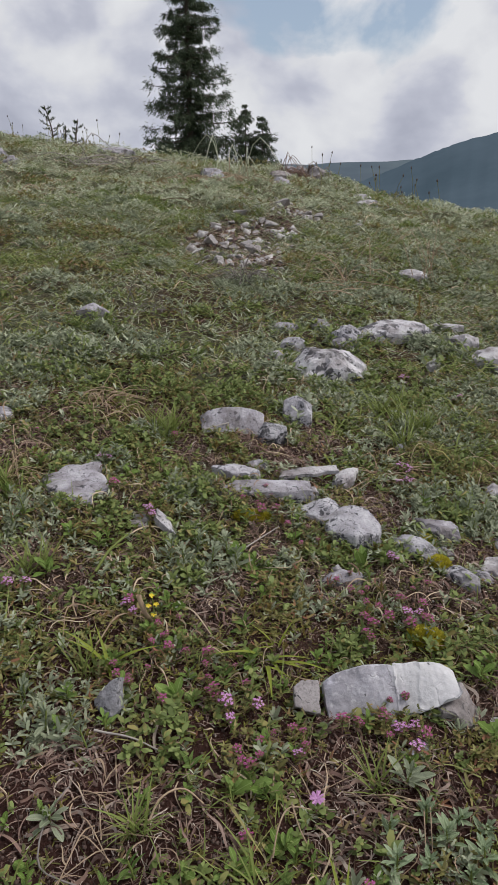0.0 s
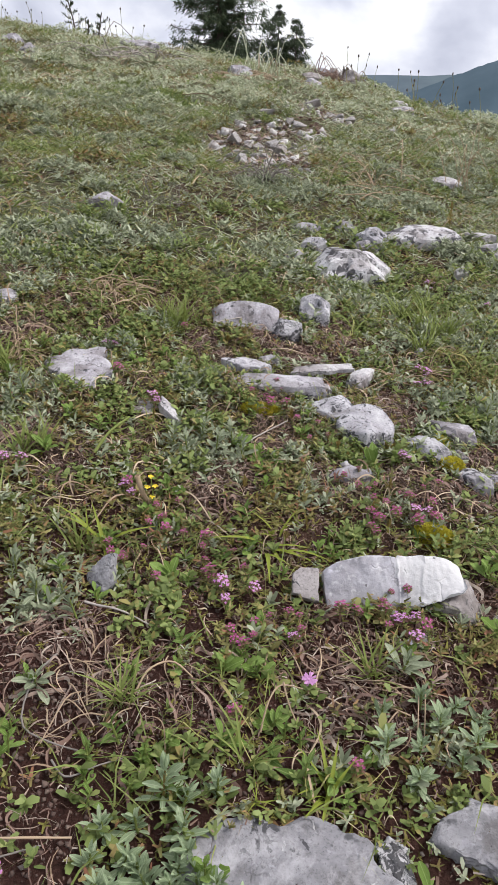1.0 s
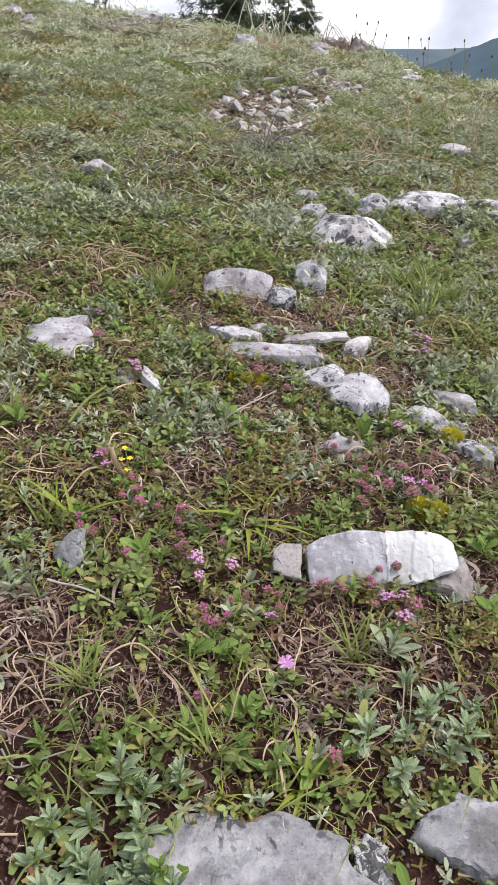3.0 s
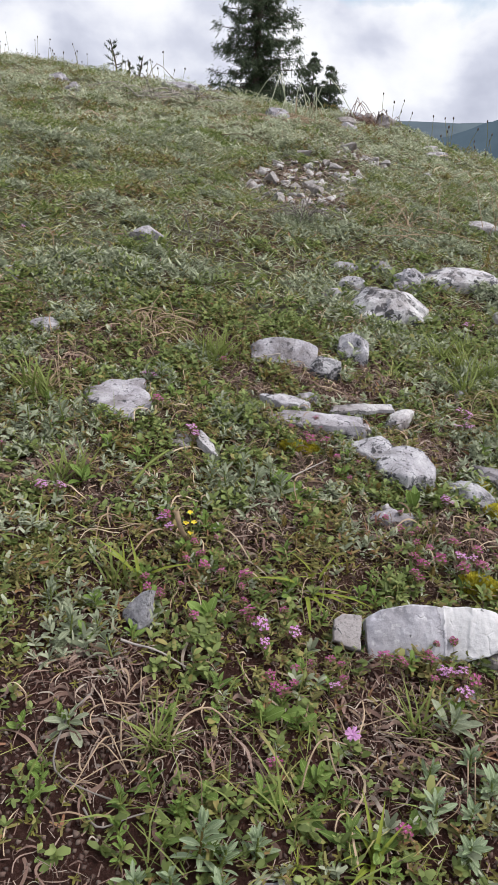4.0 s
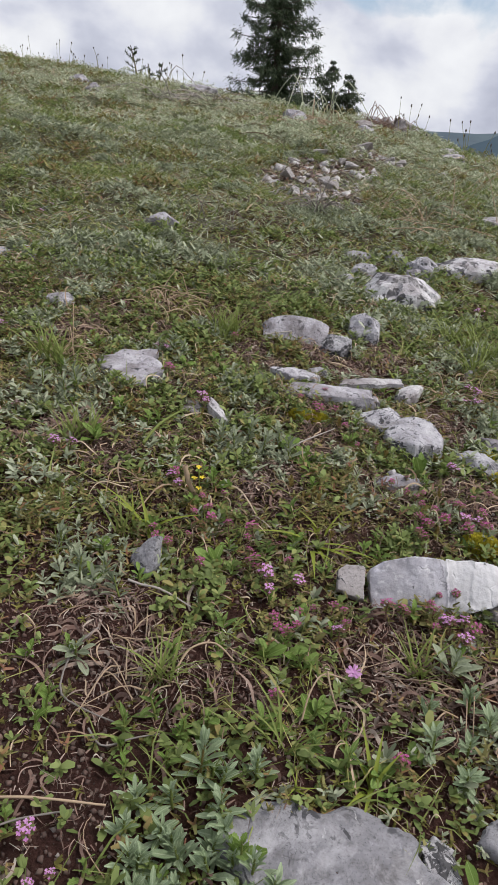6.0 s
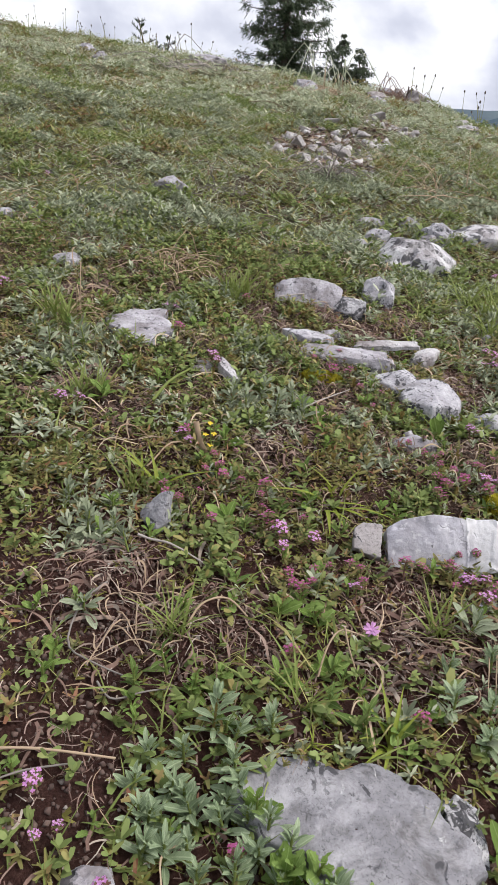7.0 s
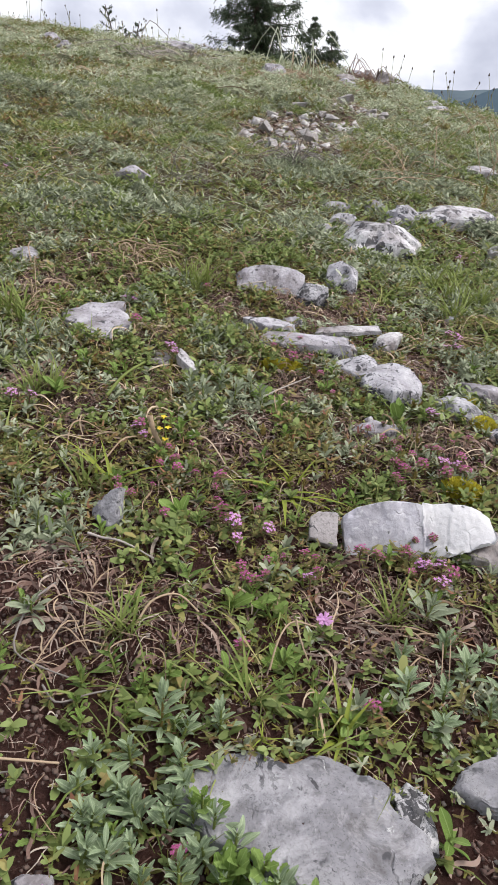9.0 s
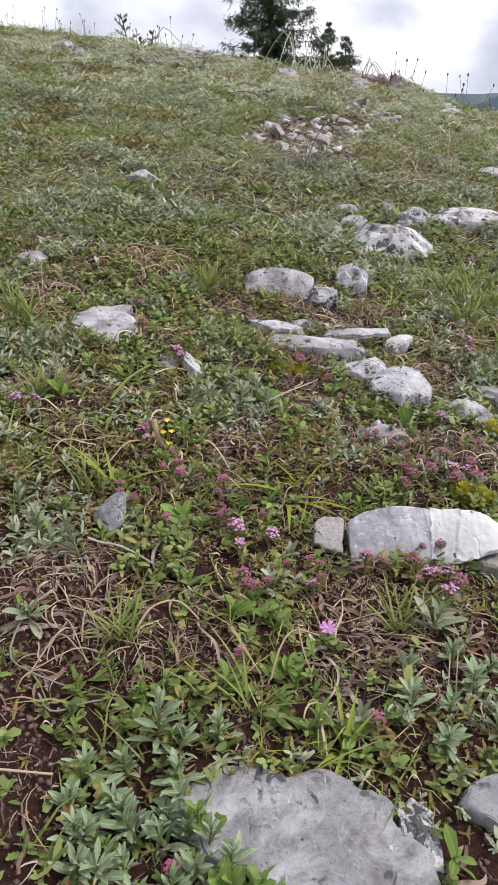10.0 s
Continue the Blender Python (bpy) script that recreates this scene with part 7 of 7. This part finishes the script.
def straw_bunch(name, x, y, n, size, thick, flat, seed, label, arch=0.6, mat=straw):
    """A bunch of long dry stalks, each its own part."""
    r = np.random.default_rng(seed)
    root = new(name)
    root.location = at_ground(x, y)
    for k in range(n):
        a, L = r.uniform(0, 6.28), size * r.uniform(0.5, 1.1)
        d = np.array([math.cos(a), math.sin(a), 0])
        up = L * (r.uniform(0.03, 0.25) if flat >= 0.9 else r.uniform(0.15, 0.5)) if r.uniform() < flat else L * r.uniform(0.7, 1.0)
        s = np.array([r.normal(0, 1), r.normal(0, 1), 0]) * size * (0.45 if flat >= 0.95 else 0.08)
        p = [s, s + d * L * 0.35 + (0, 0, up), s + d * L * (0.7 + 0.2 * arch) + (0, 0, up * (1 - 0.7 * arch)), s + d * L * 1.05 + (0, 0, up * (1 - arch) * 0.7)]
        c = curve(p, 9)
        part("stalk", mesh_of("stalk", *tube(c, thick * 0.5 * np.linspace(1, 0.45, 9), 4), mat), root)
    tagged(root, label, "dry grass")


straw_bunch("dry_grass_tuft", -0.118, 0.74, 30, 0.05, 0.0012, 0.96, 1, "tangled bleached dry grass tuft", 0.9)
straw_bunch("dry_grass_tuft", -0.185, 0.575, 40, 0.055, 0.0010, 0.92, 2, "arching pale dry grass blades", 0.9)
straw_bunch("dry_grass_tuft", 0.277, 1.37, 8, 0.11, 0.0020, 0.85, 3, "reddish dry stalks sticking out of the turf", 0.3)
straw_bunch("dry_grass_tuft", 0.45, 1.38, 8, 0.14, 0.0016, 0.3, 4, "tall thin dry stalks beside a white stone", 0.4)
straw_bunch("dry_grass_tuft", 0.085, 3.05, 7, 0.16, 0.0042, 0.15, 5, "tall bleached grass stalks looping over the crest", 0.9, hoary_hazed_blade)
straw_bunch("dry_grass_tuft", 0.17, 3.02, 6, 0.17, 0.0042, 0.1, 6, "tall bleached grass stalks looping over the crest", 0.8, hoary_hazed_blade)
straw_bunch("dry_grass_tuft", 0.17, 0.60, 18, 0.05, 0.0012, 0.9, 7, "tangled bleached dry grass tuft")
straw_bunch("dry_grass_tuft", 0.085, 0.262, 22, 0.034, 0.0010, 0.95, 8, "tangled bleached dry grass tuft", 0.9)
straw_bunch("dry_grass_tuft", 0.47, 3.58, 30, 0.07, 0.004, 0.5, 11, "brown withered clump beside a stump", 0.7, litter_brown)
straw_bunch("dry_grass_tuft", 0.02, 2.98, 34, 0.10, 0.004, 0.95, 12, "flattened pale dead grass on the crest", 0.8)
straw_bunch("dry_grass_tuft", 0.25, 1.33, 14, 0.10, 0.0024, 0.95, 13, "broken dry stalks lying in the turf", 0.3)
straw_bunch("dead_branch", 0.070, 1.29, 34, 0.075, 0.0016, 0.85, 9, "grey dead branch lying below the rubble", 0.2, dark_twig_mat)
straw_bunch("dead_branch", -0.105, 1.10, 22, 0.055, 0.0014, 0.95, 14, "grey dead twigs beside a pale stone", 0.3, dark_twig_mat)
straw_bunch("dead_branch", -0.40, 3.30, 44, 0.20, 0.0042, 0.99, 15, "heap of grey dead twigs on the crest", 0.4, twig_mat)
straw_bunch("dead_branch", -0.36, 3.45, 30, 0.16, 0.0045, 0.99, 16, "brown dead twigs on the crest", 0.4, dark_twig_mat)
straw_bunch("dry_grass_tuft", 0.045, 2.90, 46, 0.11, 0.0032, 0.97, 17, "mat of flattened bleached grass on the crest", 0.8)
straw_bunch("dry_grass_tuft", 0.13, 2.95, 40, 0.12, 0.0032, 0.97, 18, "mat of flattened bleached grass on the crest", 0.8)
straw_bunch("dry_grass_tuft", 0.40, 3.55, 50, 0.10, 0.0040, 0.9, 19, "reddish withered herbs round a stump", 0.6, litter_brown)
straw_bunch("dry_grass_tuft", 0.58, 3.60, 40, 0.10, 0.0040, 0.8, 20, "reddish withered herbs round a stump", 0.6, litter_brown)
straw_bunch("dry_grass_tuft", -0.05, 0.255, 24, 0.03, 0.0010, 0.98, 10, "tangled bleached dry grass tuft", 0.9)


def stump():
    """A short weathered stump with splinters."""
    root = new("stump", rock_mesh("stump", 501, 0.034, 0.034, 0.058, bark_mat, 3))
    root.location = at_ground(0.535, 3.60, 0.005)
    for k in range(5):
        a = k * 1.3
        p = [(0.006 * math.cos(a), 0.006 * math.sin(a), 0.04), (0.010 * math.cos(a), 0.010 * math.sin(a), 0.055), (0.013 * math.cos(a), 0.012 * math.sin(a), 0.060 + 0.006 * (k % 3))]
        part("splinter", mesh_of("splinter", *tube(p, [0.005, 0.004, 0.0015], 5), bark_mat), root)
    tagged(root, "short brown weathered stump on the crest", "stump")


stump()


def seed_stalks(n, seed):
    """Thin stalks with dark seed heads along the skyline."""
    r = np.random.default_rng(seed)
    for k in range(n):
        if k < n * 0.62:
            x = r.uniform(-1.9, -0.3)
        else:
            x = r.uniform(0.5, 1.0)
        y = float(np.interp(x, [-1.9, -0.3, 0.5, 1.0], [5.4, 3.8, 3.5, 2.9])) + r.normal(0, 0.12)
        root = new("seed_stalk")
        root.location = at_ground(x, y)
        L = r.uniform(0.05, 0.16)
        lean = r.normal(0, 0.02, 2)
        part("stalk", mesh_of("stalk", *tube(curve([(0, 0, 0), (lean[0] * 0.4, lean[1], L * 0.6), (lean[0], lean[1], L)], 6), np.linspace(0.0012, 0.0008, 6), 4), dull_leaf), root)
        top = np.array([lean[0], lean[1], L])
        head = [top + (0, 0, dz) for dz in (-0.003, 0.0, 0.003, 0.007, 0.009)]
        part("seed_head", mesh_of("seed_head", *tube(head, np.array([0.0010, 0.0032, 0.0038, 0.0024, 0.0006]) * r.uniform(0.7, 1.2), 7), bark_mat), root)
        tagged(root, "thin stalk with a dark seed head", "stalk", "seed stalks on the skyline")


seed_stalks(60, 5)
